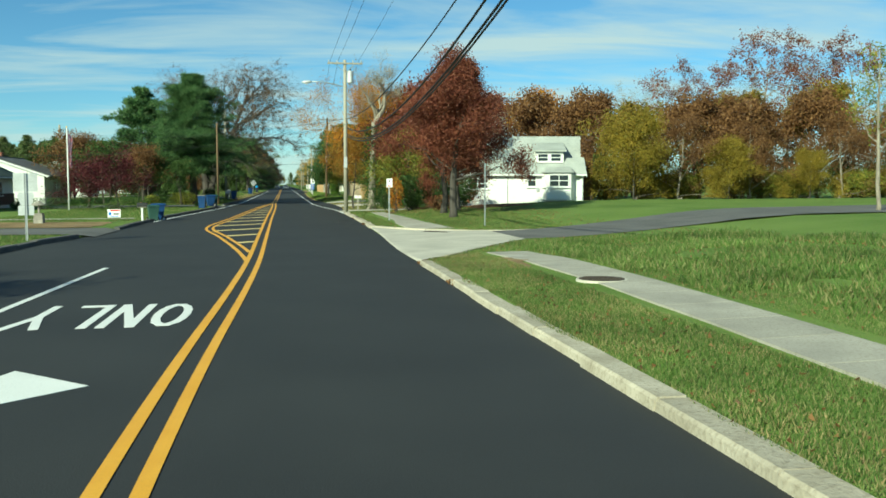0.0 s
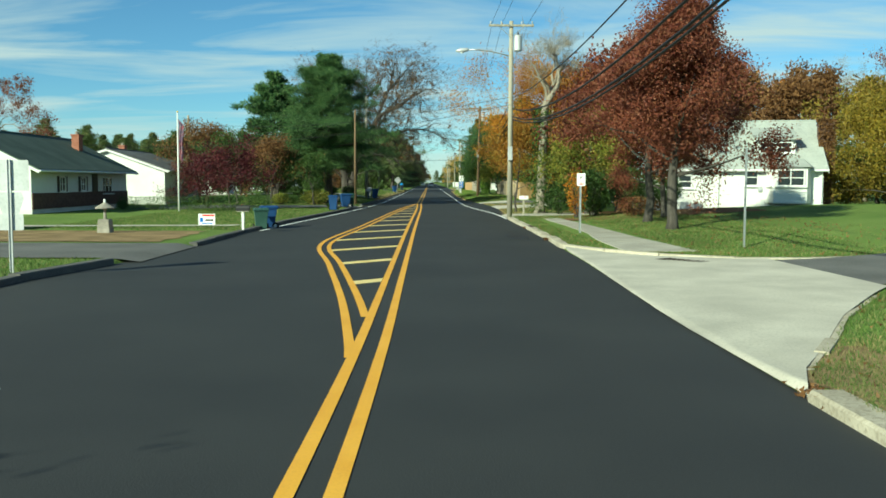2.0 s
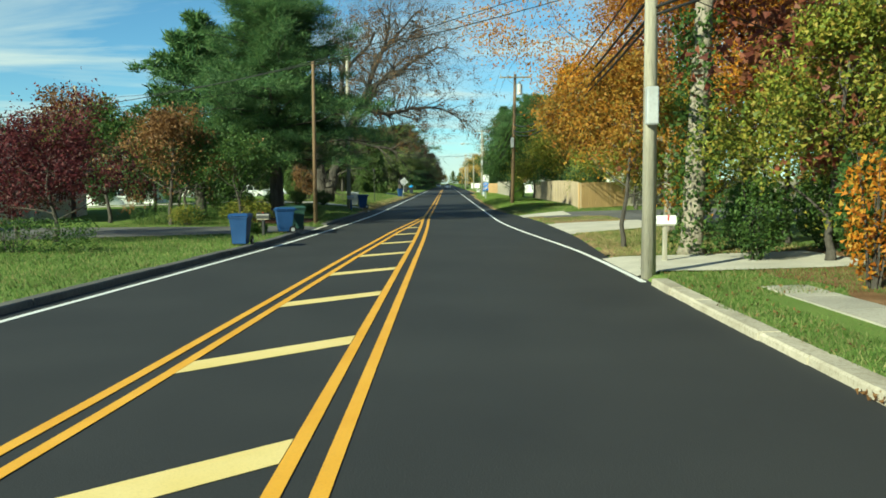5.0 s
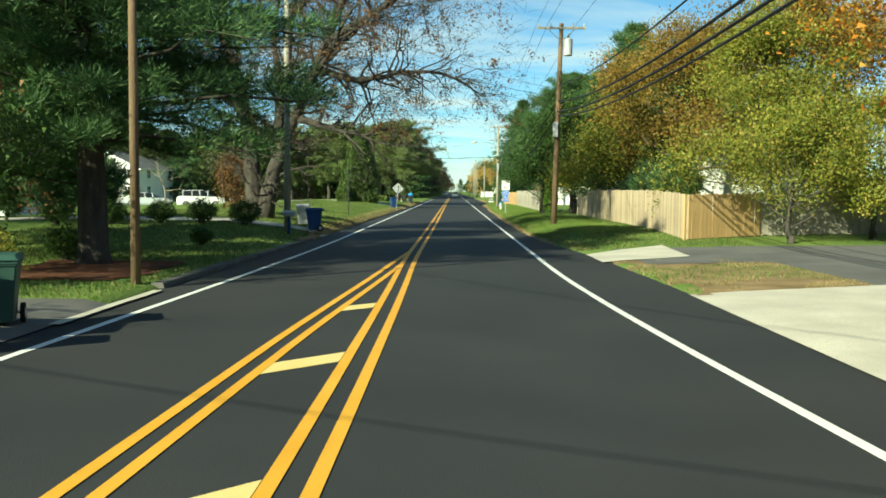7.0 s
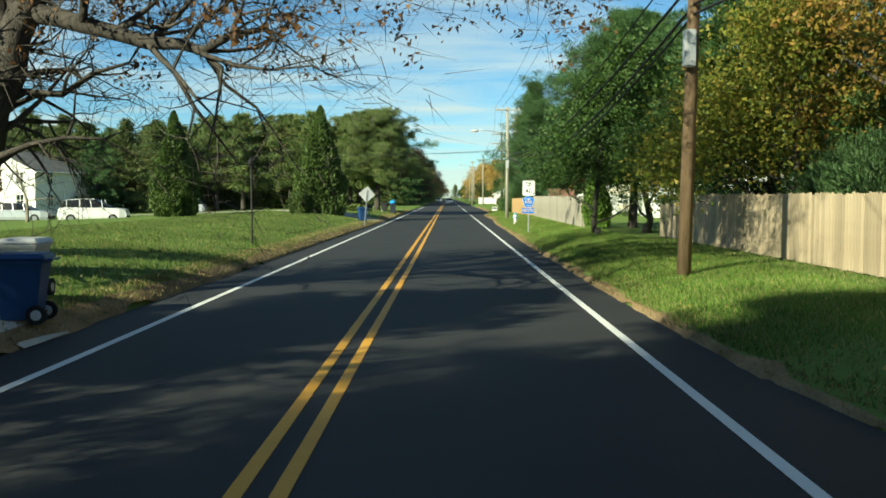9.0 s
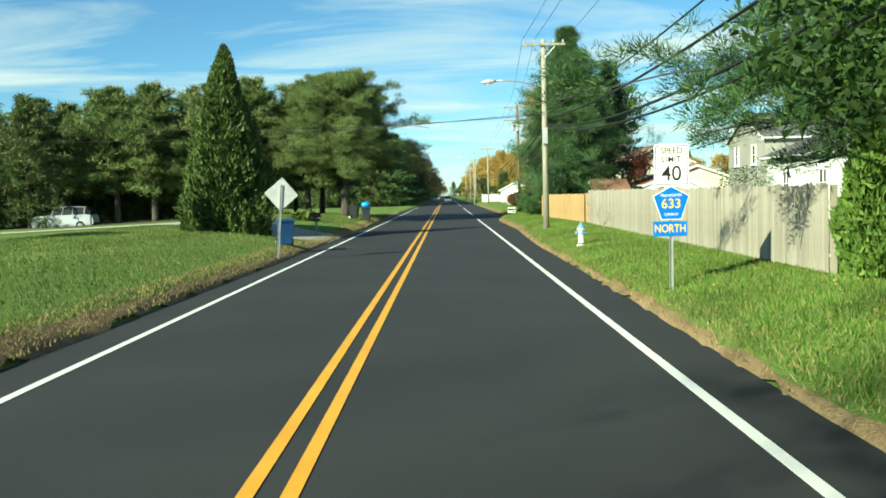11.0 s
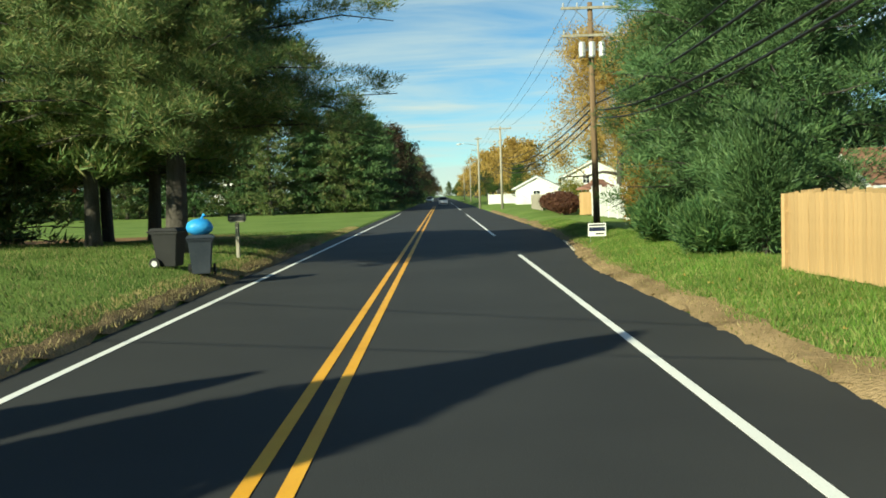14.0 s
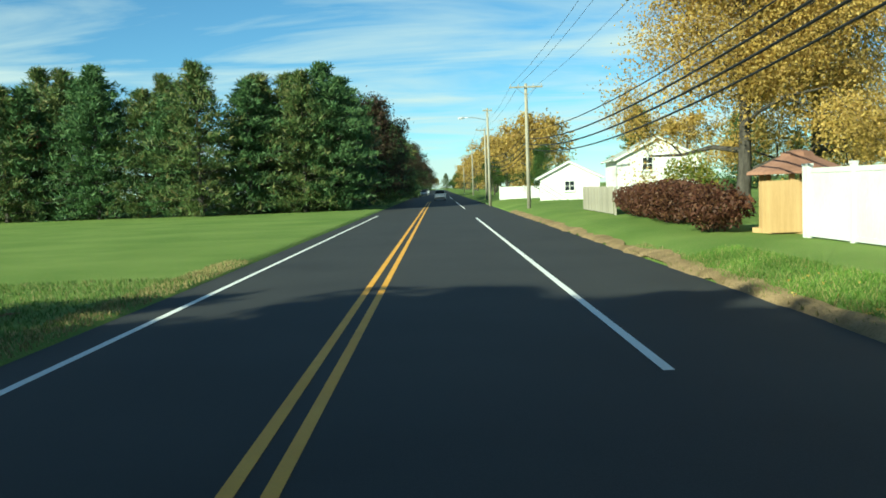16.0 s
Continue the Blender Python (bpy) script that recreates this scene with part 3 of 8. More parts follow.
line_thing("centre_line", ribbon(yel, 0.125, -60, 320), M["yellow_paint"], "solid yellow centre line on dark asphalt")
line_thing("centre_line", ribbon(lambda y: yel(y) - 0.31, 0.125, -60, 320), M["yellow_paint"], "solid yellow centre line on dark asphalt")
line_thing("island_line", ribbon(isle, 0.125, 14.5, 87.5, 0.5, 0.0045), M["yellow_paint"], "yellow line bounding the painted island")
line_thing("island_line", ribbon(lambda y: min(isle(y) + 0.29, yel(y) - 0.31), 0.125, 17.5, 85, 0.5, 0.005), M["yellow_paint"], "yellow line bounding the painted island")
BARS = [22.5, 27.2, 31.9, 36.6, 41.1, 45.8, 50.6, 55.3, 60.0, 64.75, 69.6, 74.4]
for yb in BARS:
    # hatching runs at about forty-five degrees from the right pair back to the left pair
    x2 = yel(yb) - 0.38
    x1, y1 = x2, yb
    while x1 > isle(y1) + 0.28:
        x1, y1 = x1 - 0.05, y1 - 0.05
    w = 0.31
    g = Geo().prism([(x1, y1 - w - 0.1), (x2, yb - w - 0.1), (x2, yb + w - 0.1), (x1, y1 + w - 0.1)], 0.003, 0.0075)
    line_thing("hatch_bar", g, M["pale_paint"], "pale yellow hatching bar inside the painted island")

# white lines
EDGE_LINE_R = [(51, 3.72), (55, 3.74), (60.7, 3.62), (64, 3.37), (68, 3.08), (72, 2.83), (75.5, 2.66), (80, 2.52), (88, 2.50), (300, 2.51)]
EDGE_LINE_L = [(40, -7.1), (46, -6.8), (54, -6.2), (63.5, -5.55), (69, -5.28), (75, -5.05), (80, -4.88), (88, -4.68), (95, -4.62), (300, -4.62)]


def wr(y):
    return smooth_at(EDGE_LINE_R, y, 2)


def wl_(y):
    return smooth_at(EDGE_LINE_L, y, 2)


line_thing("edge_line", ribbon(wr, 0.125, 52, 184.9), M["white_paint"], "solid white edge line on dark asphalt")
for a, b in ((198.2, 246), (270, 310), (340, 390)):
    line_thing("edge_line", ribbon(lambda y: 2.51, 0.125, a, b), M["white_paint"], "solid white edge line on dark asphalt")
line_thing("edge_line", ribbon(wl_, 0.125, 40, 258), M["white_paint"], "solid white edge line on dark asphalt")
line_thing("lane_line", ribbon(lambda y: -4.72 + 0.032 * (y - 6), 0.125, -30, 13.0), M["white_paint"], "solid white line beside the turning lane")


def letters(word, x_right, y_near, height, width, gap, mat):
    """Road letters that face oncoming traffic: read from the far side, built of strokes."""
    strokes = {"O": [((0.5 + 0.42 * math.cos(a), 0.5 + 0.46 * math.sin(a)), (0.5 + 0.42 * math.cos(b), 0.5 + 0.46 * math.sin(b))) for a, b in [(2 * math.pi * i / 14, 2 * math.pi * (i + 1) / 14) for i in range(14)]],
               "N": [((0.1, 0), (0.1, 1)), ((0.1, 1), (0.9, 0)), ((0.9, 0), (0.9, 1))],
               "L": [((0.1, 0), (0.1, 1)), ((0.1, 0.04), (0.9, 0.04))],
               "Y": [((0.5, 0), (0.5, 0.5)), ((0.5, 0.5), (0.05, 1)), ((0.5, 0.5), (0.95, 1))]}
    root = thing("lane_word", "white painted ONLY facing oncoming traffic on the asphalt", "road marking", kind="structure")
    for i, ch in enumerate(word):
        g = Geo()
        for (ax, ay), (bx, by) in strokes[ch]:
            # seen from the far side: x runs to the left, y towards the camera's start
            p = Vector((x_right - (i * (width + gap) + ax * width), y_near + height * (1 - ay)))
            q = Vector((x_right - (i * (width + gap) + bx * width), y_near + height * (1 - by)))
            d = (q - p)
            s = Vector((-d.y, d.x)).normalized() * 0.066
            s.y *= 1.6
            e = d.normalized() * 0.05
            g.prism([tuple(v) for v in (p - e - s, q + e - s, q + e + s, p - e + s)][::1], 0.003, 0.007 + 0.0004 * (len(g.v) % 5))
        part("letter", g, mat, root)


letters("ONLY", -1.75, 3.7, 2.36, 0.5, 0.15, M["white_paint"])
g = Geo()
arrow = [(-3.15, 0.8), (-3.3, 0.32), (-4.7, 0.2), (-4.7, -0.2), (-3.3, -0.3), (-3.15, -1.0), (-2.22, -0.08)]
g.prism(arrow, 0.003, 0.0075)
line_thing("turn_arrow", g, M["white_paint"], "white painted turn arrow on the asphalt")

# side street on the house's side, with its concrete mouth
def street_near(x):
    return 21.0 + (x - 8) * 0.115


def street_far(x):
    return 26.4 + (x - 9) * 0.3


def apron_near(x):
    return lerp_at([(3.05, 12.6), (3.5, 13.7), (4.5, 15.4), (5.5, 17.2), (7.2, 19.7), (8.3, 21.1)], x) - 0.06


def apron_far(x):
    return lerp_at([(3.05, 15.0), (3.12, 18.0), (3.28, 22.0), (3.44, 25.5), (3.54, 29.5), (3.6, 30.7), (3.8, 30.6), (4.5, 29.25), (5.6, 27.7), (7.2, 26.6), (8.6, 26.4)], x) + 0.06


drape_across("side_street", street_near, street_far, [8.0 + 1.5 * i for i in range(36)], M["old_asphalt"], 0.02, label="worn grey asphalt side street", category="street")
drape_across("street_apron", apron_near, apron_far, [3.08, 3.12, 3.2, 3.28, 3.36, 3.44, 3.5, 3.55, 3.6, 3.7, 3.85, 4.1, 4.5, 5.0, 5.6, 6.2, 6.8, 7.4, 8.0], M["concrete"], 0.026, label="pale concrete apron at the mouth of the side street", category="pavement")

# driveways
TAR, PALE = M["old_asphalt"], M["concrete"]


def drive(y0, y1, x0, x1, mat, label, lift=0.02, skew0=0.0, skew1=0.0, name="driveway"):
    n = max(4, int((x1 - x0) / 0.5))
    drape_across(name, lambda x: y0 + skew0 * (x - x0), lambda x: y1 + skew1 * (x - x0), [x0 + (x1 - x0) * i / n for i in range(n + 1)], mat, lift, label=label, category="driveway", wobble=0.03)


drive(26.1, 31.2, -20, -7.35, TAR, "worn grey asphalt driveway")
drive(39.6, 40.7, -25, -8.4, PALE, "pale concrete garden path across the lawn", 0.02, 0.12, 0.12, "garden_path")
drive(62.6, 73.6, -20, -5.8, TAR, "dark asphalt driveway", 0.02, 0.47, 0.02)
drive(96.2, 97.6, -30, -5.55, PALE, "pale gravel and concrete driveway")
drive(153.0, 163.0, -11.5, -5.2, M["footway"], "worn grey driveway mouth", 0.03, 0, -0.72)
drive(160.6, 166.3, -30, -11.4, PALE, "pale concrete driveway", 0.024, 0.0, -0.05)
drive(177, 180, -45, -19, TAR, "asphalt parking strip before the pines")
drive(68.0, 76.2, 4.55, 9.0, PALE, "pale concrete driveway apron", 0.02, 0.75, 0.22)
drive(73.0, 88.5, 8.6, 30, TAR, "worn asphalt driveway behind the apron", 0.014)
drive(82.9, 88.2, 5.2, 9.5, TAR, "worn asphalt driveway", 0.022)
drive(83.9, 87.0, 4.15, 7.0, PALE, "broken pale concrete driveway edge", 0.03, 0.5, 0.7)
drive(53.0, 57.2, 3.8, 9.0, PALE, "pale concrete driveway apron", 0.022)

# bare and dry strips along the edges
NY = [92 + 0.7 * i for i in range(150)]
drape("dry_verge", lambda y: edge_r(y) - 0.06, lambda y: edge_r(y) + 0.17 + 0.16 * noise.noise((0, y * 0.25, 0)), NY, M["dry_verge"], 0.014, 3, label="tan dirt and dry grass along the asphalt", category="verge", wobble=0.06, seed=3)
drape("dry_verge", lambda y: edge_r(y) - 0.05, lambda y: edge_r(y) + 0.9 + 0.4 * noise.noise((7, y * 0.3, 0)), [57.5 + 0.6 * i for i in range(18)], M["dry_verge"], 0.014, 3, label="tan dirt and dry grass along the asphalt", category="verge", wobble=0.08, seed=4)
drape("dry_verge", lambda y: edge_r(y) - 0.05, lambda y: edge_r(y) + 4.2 + 0.4 * noise.noise((7, y * 0.3, 0)), [76.0 + 0.6 * i for i in range(16)], M["dry_verge"], 0.012, 6, label="tan dirt and dry grass between the driveways", category="verge", wobble=0.1, seed=14)
drape("dry_verge", lambda y: edge_r(y) + 0.2, lambda y: edge_r(y) + 2.2 + 0.9 * noise.noise((3, y * 0.3, 0)), [10.0 + 0.5 * i for i in range(11)], M["dry_verge"], 0.008, 4, label="dry trodden grass at the corner", category="verge", wobble=0.12, seed=5)
drape("dry_verge", lambda y: edge_l(y) - 0.35 - 0.3 * noise.noise((1, y * 0.25, 0)), lambda y: edge_l(y) + 0.05, NY, M["dry_verge"], 0.014, 3, label="tan dirt and dry grass along the asphalt", category="verge", wobble=0.06, seed=6)
drape("dry_verge", lambda y: -23, lambda y: edge_l(y) - 1.2, [32.0 + 0.6 * i for i in range(11)], M["dry_verge"], 0.006, 10, label="bare brown soil strip beside the driveway", category="verge", wobble=0.15, seed=7)
drape("leaf_litter", lambda y: edge_l(y) - 14, lambda y: edge_l(y) - 2.2, [186 + 0.8 * i for i in range(24)], M["leaf_litter"], 0.006, 8, label="fallen brown needles under the pines", category="ground", wobble=0.4, seed=8)
drape("leaf_litter", lambda y: -48, lambda y: -11.5, [193 + 1.2 * i for i in range(14)], M["leaf_litter"], 0.01, 12, label="fallen brown needles under the pines", category="ground", wobble=0.4, seed=9)
drape("leaf_litter", lambda y: 6.4, lambda y: 16, [47 + 0.9 * i for i in range(14)], M["leaf_litter"], 0.008, 8, label="fallen leaves under the hedge trees", category="ground", wobble=0.3, seed=10)
drape("dry_verge", lambda y: edge_r(y) - 0.05, lambda y: edge_r(y) + 0.5 + 0.35 * noise.noise((5, y * 0.35, 0)), [160 + 0.6 * i for i in range(54)], M["dry_verge"], 0.02, 4, label="tan bare soil along the asphalt", category="verge", wobble=0.08, seed=11)
drape("dry_verge", lambda y: edge_r(y) - 0.05, lambda y: edge_r(y) + 0.42 + 0.2 * noise.noise((9, y * 0.3, 0)), [191.5 + 0.7 * i for i in range(92)], M["dry_verge"], 0.03, 3, label="tan bare soil along the asphalt", category="verge", wobble=0.06, seed=12)
drape("mulch_bed", lambda y: -10.4 + 0.3 * noise.noise((2, y, 0)), lambda y: -6.9 + 0.35 * noise.noise((4, y, 0)), [76.9 + 0.5 * i for i in range(11)], M["mulch"], 0.02, 6, label="red-brown bark mulch round the great pine", category="ground", wobble=0.12, seed=15)
drape("concrete_lip", lambda y: edge_l(y) + 0.06, lambda y: edge_l(y) + 0.24, [71.6 + 0.55 * i for i in range(9)], PALE, 0.095, 1, label="pale concrete lip at the driveway mouth", category="kerb", wobble=0.012, seed=16)
# dark stain beside the kerb
rng_s = np.random.default_rng(4)
ring = [(2.78 + 0.42 * math.cos(a) * rng_s.uniform(0.7, 1.2), 36.8 + 2.1 * math.sin(a) * rng_s.uniform(0.75, 1.15)) for a in [2 * math.pi * i / 22 for i in range(22)]]
tagged(part("asphalt_stain", Geo().prism(ring, 0.001, 0.0035), M["oil_stain"]), "dark oil stain on the asphalt beside the kerb", "stain", kind="structure")

# ---- plants ----
def grow(rng, g, p, d, length, r, depth, tips, bend=0.25, lift=0.12, kids=3, spread=0.75, shrink=0.66, sides=6, seg=4):
    """A limb as a tapered bent tube, with side limbs; collects the points near its ends."""
    pts, rad = [p.copy()], [r]
    q, e = p.copy(), d.normalized()
    for i in range(seg):
        e = (e + Vector(rng.normal(size=3)) * bend + Vector((0, 0, lift))).normalized()
        q = q + e * (length / seg)
        pts.append(q.copy())
        rad.append(r * (1 - 0.72 * (i + 1) / seg))
        if depth > 0 and i >= 1:
            for _ in range(kids if i == seg - 1 else max(1, kids - 1)):
                s = e.orthogonal().normalized()
                s.rotate(Matrix.Rotation(rng.uniform(0, 6.283), 3, e))
                dd = (e * (1 - spread * 0.5) + s * spread * rng.uniform(0.6, 1.2)).normalized()
                grow(rng, g, q.copy(), dd, length * shrink * rng.uniform(0.7, 1.15), rad[-1] * 0.75, depth - 1, tips, bend, lift, kids, spread, shrink, max(3, sides - 2), seg)
        if depth <= 1:
            tips.append(q.copy())
    g.tube(pts, rad, sides, cap=False)


def clumped(rng, centres, radius, per, flat=0.8):
    c = np.repeat(np.array(centres), per, axis=0)
    off = rng.normal(size=(len(c), 3)) * radius * 0.5
    off[:, 2] *= flat
    return c + off


def broadleaf(name, label, category, at, height, spread, leaf, seed, leaves=9000, trunk_r=0.18, clear=0.25, size=0.16, bark="bark", sparse=1.0, rz=0.0, squash=1.0, group="", droop=0.0, cone=0.0, fill=90, clump=1.0):
    """A leafy tree: trunk and limbs, then leaves in clumps about the twigs, with an uneven outline."""
    rng = np.random.default_rng(seed)
    root = thing(name, label, category, at, rz, group)
    g, tips = Geo(), []
    th = height * clear
    base = Vector((0, 0, -0.1))
    top = Vector((rng.normal() * 0.15, rng.normal() * 0.15, th))
    lead = Vector((rng.normal() * 0.4, rng.normal() * 0.4, height * 0.82))
    g.tube([base, Vector((0, 0, 0.25)), (base + top) / 2 + Vector(rng.normal(size=3)) * 0.06, top, (top + lead) / 2 + Vector(rng.normal(size=3)) * 0.15, lead],
           [trunk_r * 1.5, trunk_r * 1.05, trunk_r * 0.95, trunk_r * 0.85, trunk_r * 0.5, trunk_r * 0.12], 9)
    n = 11
    for i in range(n):
        k = i / (n - 1)
        p = top.lerp(lead, k * 0.9)
        a = i * 2.4 + rng.uniform(-0.4, 0.4)
        reach = spread * (0.62 + 0.5 * math.sin(math.pi * min(1, 0.25 + k * 0.8))) * rng.uniform(0.75, 1.1) * (1 - (0.45 + 0.4 * cone) * k)
        d = Vector((math.cos(a), math.sin(a) * squash, 0.35 + 0.9 * k - droop))
        grow(rng, g, p, d, reach, trunk_r * (0.42 - 0.22 * k), 2, tips, 0.2, 0.05 - droop * 0.2, 2, 0.8, 0.6, 6, 3)
    part("trunk", g, M[bark], root, smooth=True)
    tips = np.array([tuple(t) for t in tips])
    keep = rng.random(len(tips)) < sparse
    tips = tips[keep]
    extra = []
    for _ in range(int(fill * sparse)):
        u = rng.normal(size=3); u /= np.linalg.norm(u)
        rr = rng.uniform(0.45, 0.95)
        cz = th + (height - th) * 0.5
        w = 0.85 + 0.35 * noise.noise((u[0] * 2 + seed, u[1] * 2, u[2] * 2))
        h = u[2] * rr * w
        wide = spread * rr * w * 0.9 * (1 - cone * (0.15 + 0.6 * h))
        extra.append((u[0] * wide, u[1] * wide * squash, cz + h * (height - th) * 0.5))
    centres = np.concatenate([tips, np.array(extra)]) if len(tips) else np.array(extra)
    per = max(4, int(leaves / len(centres)))
    c = clumped(rng, centres, (spread * 0.17 + 0.16) * clump, per)
    c = c[c[:, 2] > 0.25]
    mesh_part("crown", leaf_mesh("crown", c, size, M[leaf], rng, 0.7, droop=0.15), root)
    return root


def twig_mesh(rng, tips, heart, count=5000, length=0.7, mat="bark"):
    """Fine leafless twigs, as slivers that fan outward from the limb ends."""
    c = np.array([tuple(t) for t in tips])
    c = c[rng.integers(0, len(c), count)]
    a = c - np.array(heart)
    a /= np.linalg.norm(a, axis=1)[:, None] + 1e-9
    a = a * 0.55 + rng.normal(size=c.shape) * 0.6
    a /= np.linalg.norm(a, axis=1)[:, None] + 1e-9
    b = np.cross(a, rng.normal(size=c.shape))
    b /= np.linalg.norm(b, axis=1)[:, None] + 1e-9
    s = length * rng.uniform(0.5, 1.4, (len(c), 1))
    o = c + rng.normal(size=c.shape) * 0.12
    v = np.empty((len(c), 3, 3))
    v[:, 0], v[:, 1], v[:, 2] = o + b * 0.008, o + a * s, o - b * 0.008
    return blades_mesh("twig", v, M[mat])


def bare_tree(name, label, category, at, height, seed, trunk_r=0.35, bark="bark", leaf=None, leaves=0, depth=4, reach=0.5, rz=0.0, lean=(0, 0), clear=0.28, kids=2, size=0.12, limbs=9, droop=0.0):
    rng = np.random.default_rng(seed)
    root = thing(name, label, category, at, rz)
    g, tips = Geo(), []
    top = Vector((lean[0], lean[1], height * clear))
    lead = Vector((lean[0] * 2 + rng.normal() * 0.5, lean[1] * 2 + rng.normal() * 0.5, height * 0.7))
    g.tube([(0, 0, -0.1), (0, 0, 0.3), top * 0.55, top, (top + lead) / 2 + Vector((rng.normal() * 0.3, rng.normal() * 0.3, 0)), lead],
           [trunk_r * 1.6, trunk_r * 1.1, trunk_r * 0.95, trunk_r * 0.85, trunk_r * 0.5, trunk_r * 0.14], 10)
    for i in range(limbs):
        k = i / (limbs - 1)
        a = i * 2.4 + rng.uniform(-0.5, 0.5)
        d = Vector((math.cos(a), math.sin(a), 0.35 + 1.0 * k - droop))
        grow(rng, g, top.lerp(lead, k), d, height * reach * (1 - 0.4 * k) * rng.uniform(0.8, 1.15), trunk_r * (0.5 - 0.28 * k), depth - 1, tips, 0.24, 0.03, kids, 0.75, 0.58, 6, 4)
    part("trunk", g, M[bark], root, smooth=True)
    if height > 8:
        mesh_part("twig", twig_mesh(rng, tips, (0, 0, height * 0.4), 2600, height * 0.05, bark), root)
    if leaf:
        t = np.array([tuple(p) for p in tips])
        t = t[rng.random(len(t)) < min(1, leaves / (4 * len(t)))]
        c = clumped(rng, t, 0.5, 4)
        mesh_part("crown", leaf_mesh("crown", c, size, M[leaf], rng, 0.7), root)
    return root


def needle_sprays(rng, pts, dirs, length, per, width=0.16, tuft=0.0):
    """Fans of long thin blades about twig points; with tuft, round brushes that point outward."""
    c = np.repeat(pts, per, axis=0)
    a = np.repeat(dirs, per, axis=0) * 0.75 + rng.normal(size=(len(c), 3)) * 0.55
    a /= np.linalg.norm(a, axis=1)[:, None]
    b = np.cross(a, rng.normal(size=a.shape)); b /= np.linalg.norm(b, axis=1)[:, None] + 1e-9
    s = length * rng.uniform(0.7, 1.3, (len(c), 1))
    off = rng.normal(size=c.shape) * (np.array([0.42, 0.42, 0.24]) * max(length, 0.42) if tuft == 0 else np.array([1.0, 1.0, 0.62]) * tuft)
    o = c + off
    if tuft:
        a = off / (np.linalg.norm(off, axis=1)[:, None] + 1e-9) + a * 0.6 + np.array([0, 0, 0.25])
        a /= np.linalg.norm(a, axis=1)[:, None] + 1e-9
    v = np.empty((len(c), 3, 3))
    v[:, 0] = o + b * s * width
    v[:, 1] = o + a * s
    v[:, 2] = o - b * s * width
    return v


def pine(name, label, category, at, height, spread, leaf, seed, trunk_r=0.25, clear=0.15, whorl=0.62, limbs=6, sprays=9, per=9, needle=0.34, shape=0.6, rz=0.0, group="", irregular=0.3, gaps=0.0, bark="bark", width=0.16, joints=4, tuft=0.0):
    """A pine: straight trunk, whorls of level limbs that thin out upward, needles in brushes along them."""
    rng = np.random.default_rng(seed)
    root = thing(name, label, category, at, rz, group)
    g = Geo()
    g.tube([(0, 0, -0.1), (0, 0, 0.3), (rng.normal() * 0.1, rng.normal() * 0.1, height * 0.45), (rng.normal() * 0.15, rng.normal() * 0.15, height * 0.97)],
           [trunk_r * 1.4, trunk_r * 1.05, trunk_r * 0.7, trunk_r * 0.08], 9)
    P, D = [], []
    z = height * clear
    while z < height * 0.985:
        k = (z - height * clear) / (height * (1 - clear))
        reach = spread * (1 - k ** (1 / shape) if shape < 1 else (1 - k) ** (1 / shape)) + 0.25
        reach *= 0.72 + 0.28 * min(1, k * 6 + 0.3)
        m = limbs if k < 0.8 else max(4, limbs - 1)
        off = rng.uniform(0, 6.28)
        for i in range(m):
            if rng.random() < gaps:
                continue
            a = off + 6.283 * i / m + rng.normal() * 0.25
            L = reach * rng.uniform(1 - irregular * 1.4, 1 + irregular * 0.5)
            d = Vector((math.cos(a), math.sin(a), 0))
            rise = 0.10 + 0.45 * k + rng.normal() * 0.08
            pts, rad = [], []
            for s in range(joints + 1):
                u = s / joints
                pts.append(Vector((0, 0, z)) + d * L * u + Vector((0, 0, L * (rise * u - 0.18 * u * u * (1 - k)))) + Vector(rng.normal(size=3)) * 0.04 * L * u)
                rad.append(trunk_r * 0.22 * (1 - k * 0.6) * (1 - 0.85 * u) + 0.006)
            g.tube(pts, rad, 3, cap=False)
            nsp = max(3, int(sprays * (0.45 + 0.55 * L / spread)))
            for s in range(nsp):
                u = 0.28 + 0.72 * (s + rng.random() * 0.6) / nsp
                i0 = min(joints - 1, int(u * joints))
                q = pts[i0].lerp(pts[i0 + 1], u * joints - i0) if u < 1 else pts[joints]
                lat = Vector((-d.y, d.x, 0)) * rng.normal() * 0.30 * L * (1.1 - u)
                P.append(tuple(q + lat + Vector((0, 0, abs(rng.normal()) * 0.07 * L))))
                D.append(tuple((d * 0.6 + lat * 0.8 / max(L, 0.3) + Vector((0, 0, 0.5))).normalized()))
        z += whorl * rng.uniform(0.75, 1.2) * (1 - 0.35 * k)
    part("trunk", g, M[bark], root, smooth=True)
    v = needle_sprays(rng, np.array(P), np.array(D), needle, per, width, tuft)
    inner = np.array(P) * np.array([0.66, 0.66, 1.0])
    v = np.concatenate([v, needle_sprays(rng, inner, np.array(D), min(0.36, needle), 6, min(0.1, width))])
    mesh_part("crown", blades_mesh("crown", v, M[leaf]), root)
    return root


